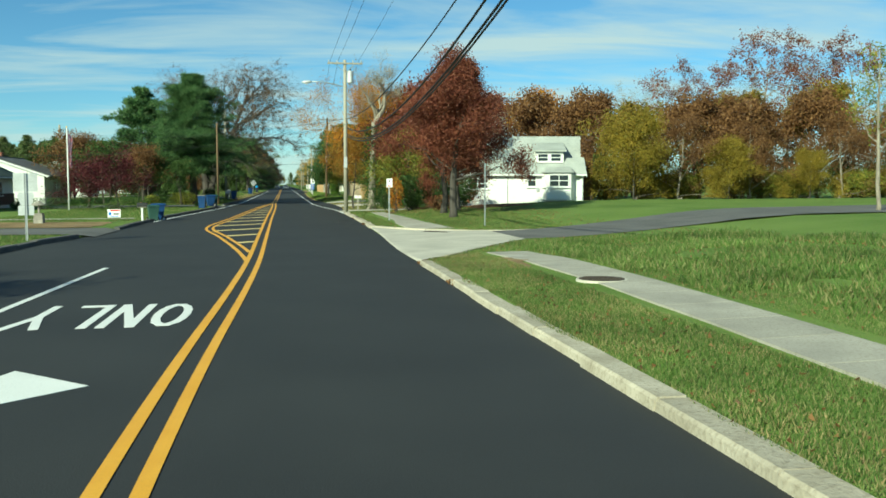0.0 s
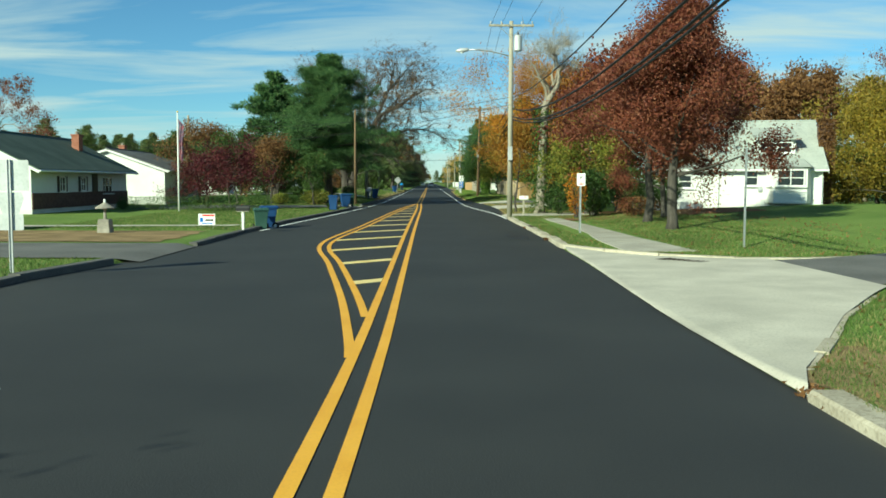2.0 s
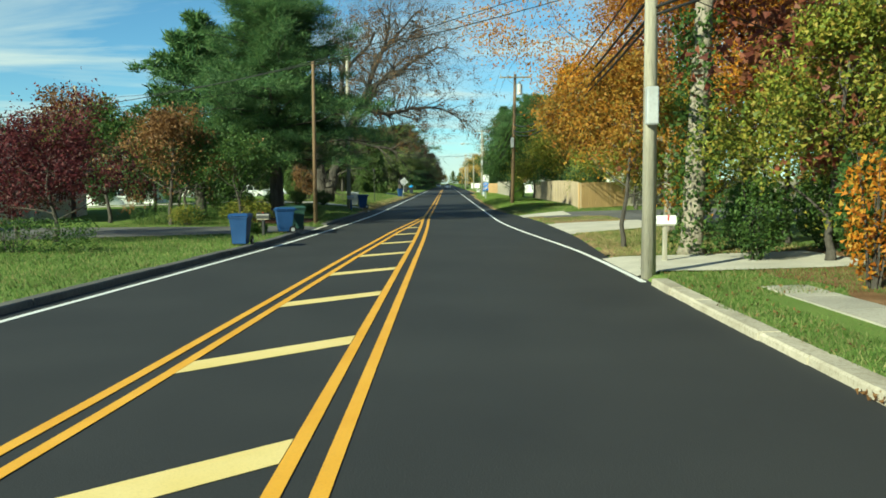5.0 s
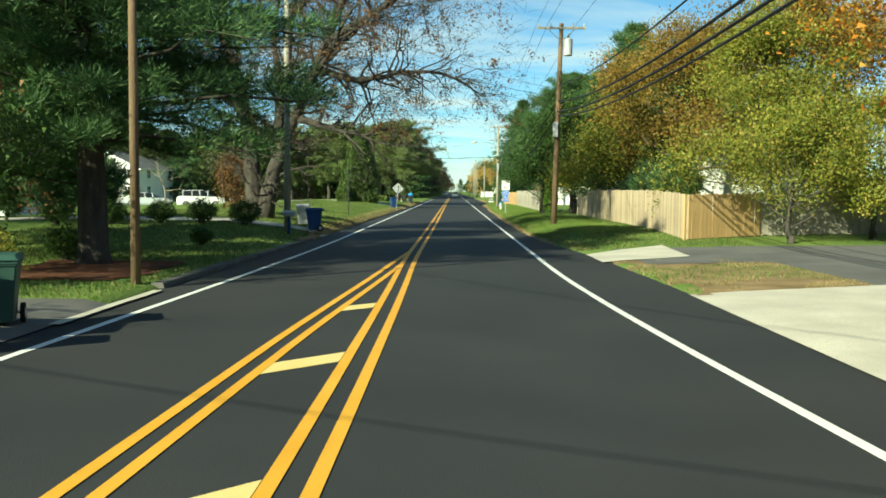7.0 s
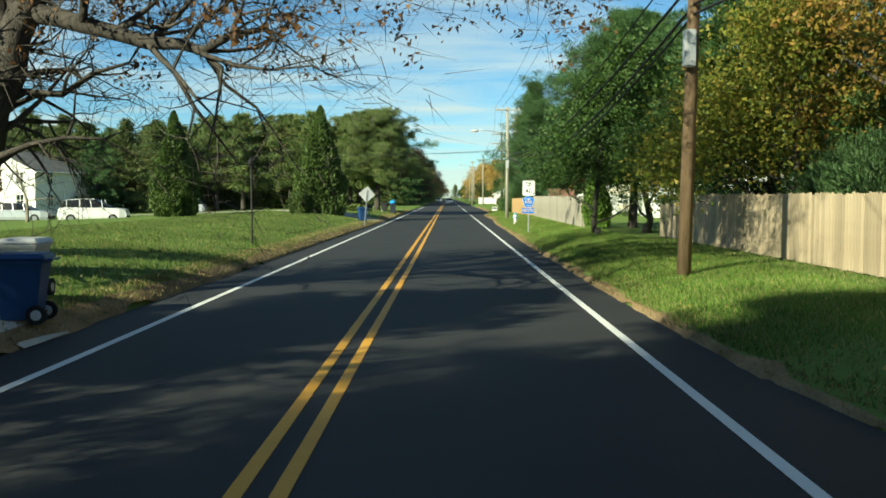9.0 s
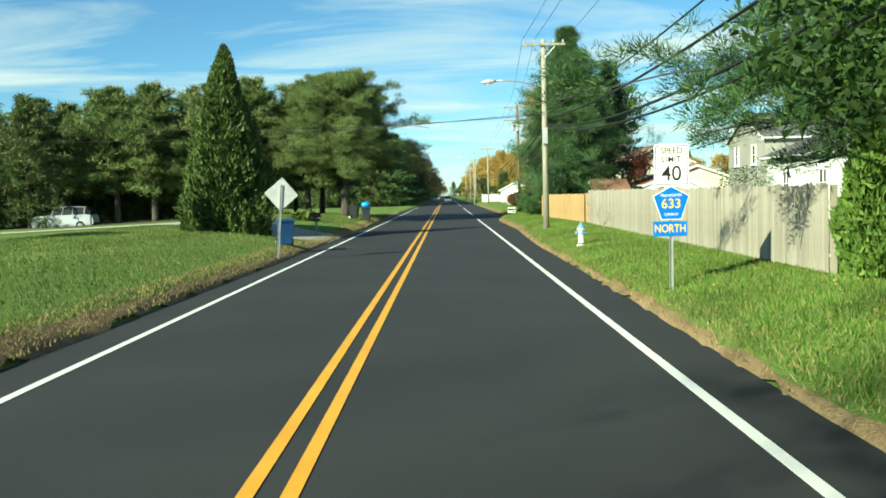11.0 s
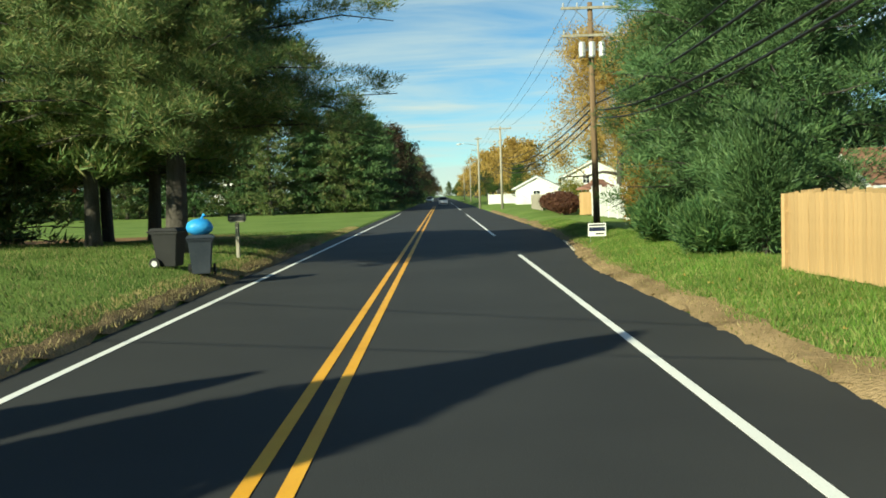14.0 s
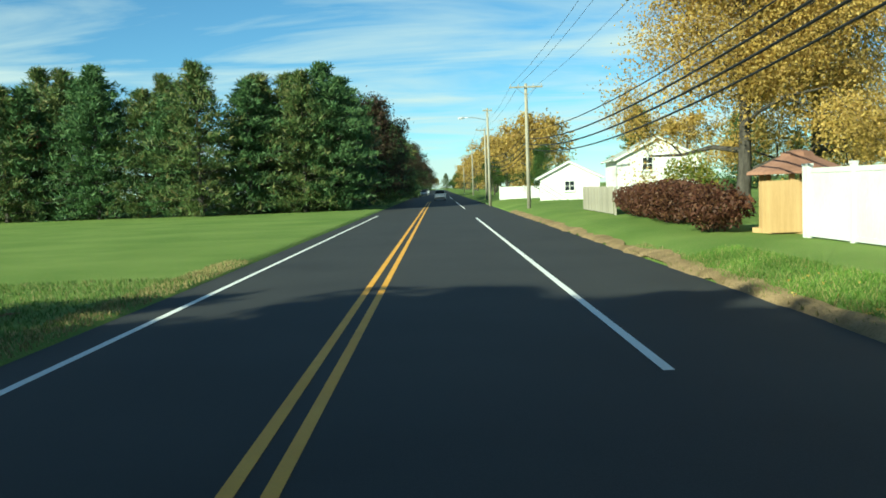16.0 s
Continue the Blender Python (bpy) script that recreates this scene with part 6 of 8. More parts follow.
for x in (-2.2, 2.2):
    window(w1, pose(-7.0, -x, 4.1, 0, 0, -90), 0.9, 1.2)
    window(w1, pose(x * 2, 4.25, 3.8, 0, 0, 180), 0.9, 1.2)
gazebo = thing("gazebo", "timber gazebo with a rounded tan roof", "gazebo", (10.15, 213.7, gz(10.15, 213.7)))
for i in range(6):
    a = radians(60 * i)
    part("post", Geo().box((1.0 * math.cos(a), 1.0 * math.sin(a), 0.82), (0.12, 0.12, 1.74)), M["fence_tan"], gazebo)
part("roof", Geo().tube([(0, 0, 1.62), (0, 0, 1.7), (0, 0, 1.93), (0, 0, 2.1), (0, 0, 2.22), (0, 0, 2.28)], [1.42, 1.4, 0.85, 0.5, 0.42, 0.1], 8), M["roof_brown"], gazebo)
part("floor", Geo().tube([(0, 0, 0), (0, 0, 0.14)], [1.2, 1.2], 6), M["fence_tan"], gazebo)
part("screen", Geo().box((-0.7, -1.0, 0.75), (1.3, 0.05, 1.4)), M["fence_tan"], gazebo)
d1 = gable_house("two-storey cream house with a brown roof", (24.4, 222, zr), 90, 11, 8, 4.7, 6.6, "siding_cream", "roof_brown", 0.5)
window(d1, pose(-5.5, 1.6, 4.0, 0, 0, -90), 1.0, 1.2)
window(d1, pose(-1, 4.0, 4.0, 0, 0, 180), 1.1, 1.2)
d2 = gable_house("low white house with a grey roof by the road", (13.3, 277.2, gz(12.9, 269.27)), 80, 8, 5.6, 2.2, 3.6, "siding_white", "roof_grey")
window(d2, pose(-4.0, 0, 1.3, 0, 0, -90), 1.0, 1.0)
d3 = gable_house("two-storey white house with a grey roof", (18.3, 265.3, gz(17.9, 258.36)), 85, 9, 6.5, 3.4, 5.0, "siding_white", "roof_grey")
window(d3, pose(-4.5, 0.8, 2.9, 0, 0, -90), 0.9, 1.1)
d4 = gable_house("pale house glimpsed through the pines", (-32.65, 307, 0.3), 60, 9, 7, 3.6, 5.6, "siding_white", "roof_dark")
window(d4, pose(-4.5, 0, 2.4, 0, 0, -90), 1, 1.2)

# ---- fences ----
def board_fence(name, label, a, b, height, mat, board=0.14, dog=True, rail_side=1, post_every=2.4, group=""):
    """Upright boards, each its own piece, on rails and posts that follow the ground."""
    a, b = Vector(a), Vector(b)
    d = (b - a)
    L = d.length
    ang = math.degrees(math.atan2(d.y, d.x))
    root = thing(name, label, "fence", (a.x, a.y, gz(a.x, a.y)), ang, group, "structure")
    rng = np.random.default_rng(int(L * 10))
    kinds = []
    for i in range(5):
        w = board - 0.008 - 0.004 * (i % 2)
        hgt = height + (i - 2) * 0.012
        pts = [(-w / 2, 0), (w / 2, 0), (w / 2, hgt - (0.05 if dog else 0)), (w / 2 - (0.035 if dog else 0.002), hgt), (-w / 2 + (0.035 if dog else 0.002), hgt), (-w / 2, hgt - (0.05 if dog else 0))]
        kinds.append(mesh_of("board", Geo().plate(pts, 0.018, pose(0, 0, 0.04)), M[mat]))
    n = int(L / board)
    z0 = gz(a.x, a.y)
    for i in range(n):
        u = (i + 0.5) * board
        p = a + d * (u / L)
        ob = new("board", kinds[int(rng.integers(5))])
        ob.parent = root
        ob.matrix_basis = pose(u, rng.normal() * 0.004, gz(p.x, p.y) - z0 + rng.normal() * 0.008, 0, rng.normal() * 0.35, rng.normal() * 0.6)
    m = max(1, int(round(L / post_every)))
    for z in (0.35, height - 0.3):
        g = Geo()
        for i in range(m):
            p, q = a + d * (i / m), a + d * ((i + 1) / m)
            g.tube([(L * i / m, 0.045 * rail_side, gz(p.x, p.y) - z0 + z), (L * (i + 1) / m, 0.045 * rail_side, gz(q.x, q.y) - z0 + z)], [0.04, 0.04], 4)
        part("rail", g, M[mat], root)
    for i in range(m + 1):
        p = a + d * (i / m)
        part("post", Geo().box((L * i / m, 0.09 * rail_side, gz(p.x, p.y) - z0 + height / 2 - 0.1), (0.1, 0.1, height + 0.25)), M[mat], root)
    return root


board_fence("timber_fence", "new tan timber board fence facing the driveway", (11.6, 92.9), (8.35, 91.1), 1.62, "fence_tan", 0.145, True, -1)
board_fence("timber_fence", "weathered beige timber board fence along the verge", (8.3, 91.2), (8.4, 120.0), 1.62, "fence_mix", 0.145, True, -1)
board_fence("timber_fence", "old grey timber fence running behind the driveway", (11.7, 92.95), (24.0, 96.0), 1.6, "fence_grey", 0.145, True, 1)
board_fence("timber_fence", "weathered grey scalloped board fence", (6.78, 129.6), (6.95, 157.2), 1.58, "fence_grey", 0.145, True, -1)
board_fence("timber_fence", "smooth tan timber board fence", (6.98, 157.5), (6.4, 172.6), 1.4, "fence_tan", 0.14, False, -1)
board_fence("timber_fence", "smooth tan timber fence return", (6.45, 172.75), (9.8, 173.6), 1.4, "fence_tan", 0.14, False, 1)
board_fence("timber_fence", "short grey timber fence by the far garden", (8.4, 231.0), (8.6, 241.0), 1.3, "fence_grey", 0.16, False, -1)


def vinyl_fence(a, b, height=1.75):
    a, b = Vector(a), Vector(b)
    d = b - a
    L = d.length
    root = thing("vinyl_fence", "white vinyl panel fence", "fence", (a.x, a.y, gz(a.x, a.y)), math.degrees(math.atan2(d.y, d.x)), kind="structure")
    m = int(round(L / 2.3))
    for i in range(m + 1):
        part("post", Geo().box((L * i / m, 0, height / 2), (0.13, 0.13, height + 0.12)).box((L * i / m, 0, height + 0.08), (0.16, 0.16, 0.05)), M["vinyl"], root)
    for i in range(m):
        x = L * (i + 0.5) / m
        w = L / m - 0.14
        part("panel", Geo().box((x, 0, height / 2), (w, 0.03, height - 0.2)), M["vinyl"], root)
        part("rail", Geo().box((x, 0, height - 0.07), (w, 0.06, 0.12)), M["vinyl"], root)
        part("rail", Geo().box((x, 0, 0.1), (w, 0.06, 0.12)), M["vinyl"], root)
        for k in range(8):
            part("slat", Geo().box((x - w / 2 + (k + 0.5) * w / 8, -0.0, height / 2), (w / 8 - 0.012, 0.045, height - 0.3)), M["vinyl"], root)
    return root


vinyl_fence((9.7, 195.0), (9.4, 211.1))
vinyl_fence((9.4, 211.3), (14.8, 211.7))
vinyl_fence((7.2, 291.0), (12.6, 290.0), 1.5)

# ---- kerbs and footways ----
def kerb_run(name, label, pts, mat, height=0.15, width=0.2, piece=2.4, seed=1):
    """Kerb stones laid end to end along a line, slightly out of true."""
    rng = np.random.default_rng(seed)
    root = thing(name, label, "kerb", (0, 0, 0), kind="structure")
    pts = [Vector(p) for p in pts]
    i = 0
    for p, q in zip(pts, pts[1:]):
        d = q - p
        n = max(1, int(round(d.length / piece)))
        for k in range(n):
            a, b = p + d * (k / n), p + d * ((k + 1) / n)
            u = (b - a).normalized()
            s = Vector((u.y, -u.x))
            a, b = a + u * 0.006, b - u * 0.006
            w, hh = width, height + rng.normal() * 0.008
            j = s * rng.normal() * 0.012
            prof = [(-0.07, -0.12), (-0.055, hh - 0.03), (-0.03, hh), (w, hh), (w, -0.12)]
            g = Geo()
            for e in (a + j, b + j):
                for o, z in prof:
                    r = e + s * o
                    g.v.append((r.x, r.y, z))
            m = len(prof)
            g.f = [(t, t + 1, t + 1 + m, t + m) for t in range(m - 1)] + [tuple(range(m - 1, -1, -1)), tuple(range(m, 2 * m))]
            part("kerb_stone", g, M[mat], root)
            i += 1
    return root


def along(fn, ys, dx=0.0):
    return [(fn(y) + dx, y) for y in ys]


PALE_KERB = "pale worn concrete kerb stones"
kerb_run("kerb", PALE_KERB, along(edge_r, [-36, -26, -16, -10, -6, -2, 2, 6, 10, 12.5]), "kerb", 0.115, 0.25, seed=1)
kerb_run("kerb", PALE_KERB, [(edge_r(12.5), 12.5), (3.5, 13.7), (4.5, 15.4), (5.5, 17.2), (7.2, 19.7)], "kerb", 0.06, 0.12, 1.2, seed=2)
kerb_run("kerb", PALE_KERB, [(13.2, 27.6), (9.2, 26.5), (7.2, 26.6), (5.6, 27.6), (4.5, 29.1), (3.85, 30.4), (edge_r(31.2), 31.2), (edge_r(32), 32.0)], "kerb", 0.13, 0.18, 1.4, seed=3)
kerb_run("kerb", PALE_KERB, along(edge_r, [32 + 1.5 * i for i in range(14)]), "kerb", 0.12, 0.24, 1.5, seed=4)
kerb_run("kerb", "pale concrete kerb along the side street", [(44, 37.1), (30, 32.9), (16.6, 28.9)], "concrete", 0.13, 0.2, 2.6, seed=5)
kerb_run("kerb", "dark asphalt kerb beside the lawn", [(edge_l(y), y) for y in (25.6, 22, 18, 14, 6, -6, -26)], "dark_kerb", 0.14, 0.22, 2.6, seed=6)
kerb_run("kerb", "dark asphalt kerb beside the lawn", [(edge_l(y), y) for y in (69, 65.5, 62, 57, 52, 46, 41, 36, 31.6)], "dark_kerb", 0.13, 0.2, 2.6, seed=7)
kerb_run("kerb", "dark broken kerb beside the lawn", [(edge_l(y), y) for y in (94, 88, 82, 76.6)], "dark_kerb", 0.1, 0.2, 2.6, seed=8)
kerb_run("kerb", "low broken concrete kerb under the verge", along(edge_r, [186, 189, 192]), "kerb", 0.05, 0.13, 1.3, seed=9)

footway = thing("pavement", "pale concrete footway slabs across the grass", "footway", kind="structure")


def slab(poly, lift=0.03):
    g = Geo()
    n = len(poly)
    top = [(x, y, gz(x, y) + lift) for x, y in poly]
    g.add([(x, y, z - 0.09) for x, y, z in top] + top, [tuple(range(n - 1, -1, -1)), tuple(range(n, 2 * n))] + [(i, (i + 1) % n, (i + 1) % n + n, i + n) for i in range(n)])
    return part("slab", g, M["footway"], footway)


WALK_IN = [(-36, 5.2), (-2, 5.2), (2, 5.4), (7, 5.58), (14, 5.5), (18, 5.3)]
y = -34.0
while y < 15.2:
    a, b = y + 0.012, y + 1.5 - 0.012
    slab([(lerp_at(WALK_IN, a), a), (lerp_at(WALK_IN, a) + 1.18, a), (lerp_at(WALK_IN, b) + 1.18, b), (lerp_at(WALK_IN, b), b)])
    y += 1.5
y = 29.2
while y < 49.0:
    a, b = y + 0.012, y + 1.5 - 0.012
    fx = lambda v: lerp_at([(29, 5.15), (33, 5.0), (37, 5.4), (43, 5.45), (49, 5.4)], v)
    wx = lambda v: lerp_at([(29, 2.0), (33, 1.5), (37, 1.1), (49, 0.8)], v)
    slab([(fx(a), a), (fx(a) + wx(a), a), (fx(b) + wx(b), b), (fx(b), b)])
    y += 1.5
mh = thing("manhole_cover", "rusty round iron cover in the footway", "manhole cover", (5.8, 7.12, gz(5.8, 7.12) + 0.03))
part("frame", Geo().tube([(0, 0, -0.05), (0, 0, 0.012)], [0.50, 0.50], 28), M["concrete"], mh)
part("lid", Geo().tube([(0, 0, 0.012), (0, 0, 0.022)], [0.45, 0.44], 28), M["iron"], mh)
for i in range(-3, 4):
    part("rib", Geo().box((0, i * 0.11, 0.025), (0.8 * math.sqrt(max(0.05, 1 - (i * 0.11 / 0.42) ** 2)), 0.03, 0.008)), M["iron"], mh)
dg = thing("drain_grate", "dark iron storm drain grate by the kerb", "drain", (5.85, 26.25, 0.06), -52)
part("frame", Geo().box((0, 0, 0), (1.35, 0.55, 0.02)), M["iron"], dg)
for i in range(9):
    part("bar", Geo().box((-0.56 + i * 0.14, 0, 0.016), (0.05, 0.46, 0.016)), M["iron"], dg)
dg = thing("drain_inlet", "dark kerb inlet at the road edge", "drain", (3.78, 41.5, 0.0))
part("throat", Geo().box((0.06, 0, 0.08), (0.14, 0.9, 0.16)), M["iron"], dg)

# ---- parked cars ----
def car(label, at, rz, mat, length=4.7, height=1.7, wagon=0.9, width=1.82, name="car"):
    """A car lofted along its length: sill, waist, glass and roof lines, with wheels, lamps and panes."""
    root = thing(name, label, "car", at, rz)
    L, H, W = length, height, width / 2
    # along x: position, bonnet/waist height, roof height (0: none), half width at the waist
    st = [(-0.5, 0.46, 0), (-0.485, 0.62, 0), (-0.40, 0.70, 0), (-0.27, 0.72, 0), (-0.17, 0.74, 0.80), (-0.04, 0.74, 1.0), (0.14, 0.75, 1.0), (0.14 + 0.24 * wagon, 0.76, 0.97), (0.30 + 0.16 * wagon, 0.74, 0.80 if wagon > 0.5 else 0), (0.485, 0.66, 0), (0.5, 0.48, 0)]
    g = Geo()
    ring = 8
    for u, w, r in st:
        x = u * L
        zw = H * 0.62 * w / 0.74
        k = W * (0.86 if abs(u) > 0.48 else 0.96 if abs(u) > 0.4 else 1.0)
        g.v += [(x, -k * 0.92, 0.22), (x, -k, 0.42), (x, -k * 0.98, zw), (x, -k * 0.90, zw + 0.03), (x, k * 0.90, zw + 0.03), (x, k * 0.98, zw), (x, k, 0.42), (x, k * 0.92, 0.22)]
    for i in range(len(st) - 1):
        for k in range(ring):
            a, b = i * ring + k, i * ring + (k + 1) % ring
            g.f.append((a, a + ring, b + ring, b))
    g.f += [tuple(range(ring)), tuple(range(len(st) * ring - 1, (len(st) - 1) * ring - 1, -1))]
    body = part("body", g, M[mat], root, smooth=False, bevel=0.0)
    cab = Geo()
    tops = [(u * L, H * 0.62 * w / 0.74 + 0.02, H * 0.98 * r if r else H * 0.62 * w / 0.74 + 0.02) for u, w, r in st[3:9]]
    for x, zb, zt in tops:
        cab.v += [(x, -W * 0.89, zb), (x, -W * 0.70, zt), (x, W * 0.70, zt), (x, W * 0.89, zb)]
    n = len(tops)
    for i in range(n - 1):
        o = 4 * i
        cab.f += [(o, o + 4, o + 5, o + 1), (o + 2, o + 6, o + 7, o + 3)]
    cab.f += [(1, 5, 6, 2), (5, 9, 10, 6), (4 * n - 7, 4 * n - 3, 4 * n - 2, 4 * n - 6), (4 * n - 4, 4 * n - 3, 4 * n - 2, 4 * n - 1)]
    part("glazing", cab, M["car_glass"], root, "dark tinted windows")
    rf = Geo()
    rt = tops[2:-1]
    for x, zb, zt in rt:
        rf.v += [(x, -W * 0.71, zt), (x, -W * 0.62, zt + 0.04), (x, W * 0.62, zt + 0.04), (x, W * 0.71, zt)]
    for i in range(len(rt) - 1):
        for k in range(3):
            o = 4 * i + k
            rf.f.append((o, o + 4, o + 5, o + 1))
    part("roof", rf, M[mat], root)
    for x in (-0.16 * L, 0.0, 0.17 * L, 0.36 * L * wagon):
        for s in (-1, 1):
            part("pillar", Geo().tube([(x, s * W * 0.90, H * 0.62), (x + (0.04 if x > 0 else 0.12), s * W * 0.71, H * 0.97)], [0.035, 0.03], 5), M[mat], root)
    for x in (-0.31 * L, 0.30 * L):
        for s in (-1, 1):
            w = part("wheel", Geo().tube([(x, s * (W - 0.2), 0.32), (x, s * (W + 0.0), 0.32)], [0.32, 0.32], 18), M["rubber"], root)
            part("rim", Geo().tube([(x, s * (W - 0.02), 0.32), (x, s * (W + 0.012), 0.32)], [0.21, 0.19], 14), M["rim"], w)
    for s in (-1, 1):
        part("headlight", Geo().box((-0.485 * L, s * W * 0.66, 0.66), (0.06, 0.34, 0.14)), M["sign_white"], root)
        part("tail_light", Geo().box((0.485 * L, s * W * 0.72, 0.82), (0.05, 0.22, 0.2)), M["sign_red"], root)
        part("mirror", Geo().box((-0.15 * L, s * (W + 0.08), H * 0.63), (0.1, 0.16, 0.11)), M[mat], root, bevel=0.02)
    part("bumper", Geo().box((-0.495 * L, 0, 0.4), (0.08, W * 1.7, 0.2)), M["black_plastic"], root)
    part("bumper", Geo().box((0.495 * L, 0, 0.4), (0.08, W * 1.7, 0.2)), M["black_plastic"], root)
    return root


car("black estate car parked in the driveway", (-19.02, 37.91, 0.12), 8, "car_black", 4.6, 1.45, 0.9)
car("white sport utility car parked behind the oak", (-25.6, 148.9, 0.12), 190, "car_white", 4.7, 1.72, 1.0)
car("silver saloon car parked behind the oak", (-30.9, 148.4, 0.12), 185, "car_silver", 4.7, 1.45, 0.45)
car("silver people carrier parked by the pines", (-28.0, 179.18, 0.12), 4, "car_silver", 4.4, 1.7, 1.0)
for i, (x, y, m, hgt) in enumerate(((0.4, 330, "car_white", 1.7), (0.3, 372, "car_black", 1.5), (-3.4, 410, "car_silver", 1.6), (-3.5, 455, "car_white", 1.7))):
    car("distant car far along the road", (x, y, 0.0), 90 if x < 0 else -90, m, 4.7, hgt, 0.9)

# ---- trees and bushes ----
def at(x, y, dz=0.0):
    return (x, y, gz(x, y) + dz)


def again(ob, x, y, k=1.0, rz=0.0, kz=None, dz=0.0):
    """A copy of a plant at another place, turned and scaled."""
    return copy_thing(ob, pose(x, y, gz(x, y) + dz, 0, 0, rz) @ Matrix.Diagonal((k, k, kz or k, 1)))


# house side, near the corner
red = "leaf_oak_red"
oak = broadleaf("oak_tree", "red-brown leaved oak on the corner lawn", "tree", at(8.7, 37.7), 9.8, 3.0, red, 11, 84000, 0.20, 0.2, 0.095, cone=0.75, fill=440, clump=0.8)
broadleaf("oak_tree", "red-brown leaved oak on the corner lawn", "tree", at(9.22, 43.5), 9.6, 3.0, red, 12, 64000, 0.19, 0.22, 0.1, cone=0.65, fill=420, clump=0.8)
again(oak, 10.7, 46.5, 0.68, 130)
oak_far = broadleaf("oak_tree", "far red-brown leaved oak among the trees", "tree", at(10.5, 67.3), 11.5, 4.0, red, 13, 9000, 0.22, 0.2, 0.24, cone=0.4, fill=260)
again(oak_far, 10.6, 56.0, 0.95, 70)
snag = bare_tree("dead_tree", "bare dead tree wrapped in ivy beside the pole", "tree", at(6.2, 57.6), 12.4, 27, 0.27, "pale_bark", None, 0, 3, 0.2, clear=0.52, limbs=8, droop=-1.3, lean=(0.25, 0.0))
ivy_rng = np.random.default_rng(9)
iv = np.stack([ivy_rng.normal(size=2600) * 0.33, ivy_rng.normal(size=2600) * 0.33, ivy_rng.uniform(0, 6.2, 2600)], 1)
mesh_part("ivy", leaf_mesh("ivy", iv, 0.13, M["leaf_green"], ivy_rng, 0.8), snag, "dark green ivy")
yg = broadleaf("hedgerow_tree", "yellow-green leaved hedgerow tree", "tree", at(8.4, 54.3), 6.6, 2.0, "leaf_ygreen", 31, 14000, 0.1, 0.08, 0.11)
again(yg, 9.76, 60.39, 1.1, 80)
again(yg, 7.59, 63.21, 0.8, 200)
again(yg, 11.64, 57.96, 1.0, 20)
broadleaf("maple_tree", "small orange-leaved maple behind the pole", "tree", at(5.07, 60.76), 6.0, 2.0, "leaf_rust", 33, 12000, 0.07, 0.25, 0.10, sparse=0.8)
shrub("bush", "orange-leaved bush in the hedge", "bush", at(7.04, 49.5), (1.2, 1.2, 2.6), "leaf_orange", 34, 900, 0.12)
hb = shrub("bush", "dark tangled evergreen bush under the oaks", "bush", at(8.28, 51.5), (2.4, 2.4, 2.6), "leaf_green", 35, 5200, 0.11)
again(hb, 10.4, 52.74, 1.0, 60)
again(hb, 12.51, 53.23, 0.85, 110)
again(hb, 7.02, 55.17, 0.8, 210)
again(hb, 9.54, 56.87, 0.9, 150)
shrub("bush", "bare twiggy brown bush on the lawn edge", "bush", at(10.03, 49), (2.6, 1.6, 1.1), "leaf_brown", 36, 1500, 0.1)

# thicket beyond the white house
yl = broadleaf("thicket_tree", "yellow-leaved thicket tree at the lawn edge", "tree", at(26.2, 55.0), 6.4, 3.0, "leaf_yellow", 41, 34000, 0.1, 0.03, 0.115, fill=150)
tw = broadleaf("thicket_tree", "twiggy brown and grey thicket tree", "tree", at(30.4, 56.2), 7.4, 2.8, "leaf_brown", 141, 12000, 0.1, 0.05, 0.1, "pale_bark", 0.7)
again(tw, 36.6, 57.0, 0.95, 140)
again(tw, 44.0, 56.0, 1.05, 250)
again(yl, 33.6, 54.6, 0.72, 60)
again(yl, 40.6, 55.0, 0.6, 140)
br = broadleaf("thicket_tree", "brown and orange leaved thicket tree", "tree", at(33.37, 60.39), 9.6, 3.8, "leaf_brown", 42, 15000, 0.12, 0.12, 0.2)
for x, y, k, r in ((38.68, 62.1, 1.0, 50), (45.18, 62.1, 1.05, 190), (53.16, 59.79, 1.0, 250), (28.77, 72.38, 1.15, 20), (60.1, 52.5, 1.1, 80), (24.29, 74.23, 1.15, 100)):
    again(br, x, y, k, r)
broadleaf("thicket_tree", "orange-brown leaved tree behind the house", "tree", at(27.36, 83.5), 12.5, 4.2, "leaf_orange", 43, 7000, 0.16, 0.25, 0.2, sparse=0.7)
again(oak_far, 22.39, 88.7, 1.15, 40)
again(oak_far, 33.38, 86.1, 1.1, 140)
ol = broadleaf("thicket_tree", "olive and brown leaved thicket tree", "tree", at(40.5, 66.5), 10.5, 4.0, "leaf_olive", 49, 12000, 0.15, 0.1, 0.22)
for x, y, k, r in ((48.5, 66.0, 1.1, 30), (57.0, 62.5, 1.05, 90), (30.0, 64.5, 0.9, 150), (65.0, 58.0, 1.1, 210), (73.0, 50.0, 1.1, 270)):
    again(ol, x, y, k, r)
thin_red = bare_tree("thin_tree", "tall thin tree with sparse red leaves", "tree", at(46.27, 72.38), 17.5, 44, 0.2, "pale_bark", "leaf_oak_red", 7000, 4, 0.3, clear=0.35, size=0.2)
again(thin_red, 40.79, 74.23, 0.85, 100)
again(thin_red, 55.26, 70.53, 0.95, 200)
thin = bare_tree("thin_tree", "tall bare grey-twigged tree", "tree", at(50.29, 74.23), 16, 45, 0.18, "pale_bark", None, 0, 3, 0.36, clear=0.3, limbs=12)
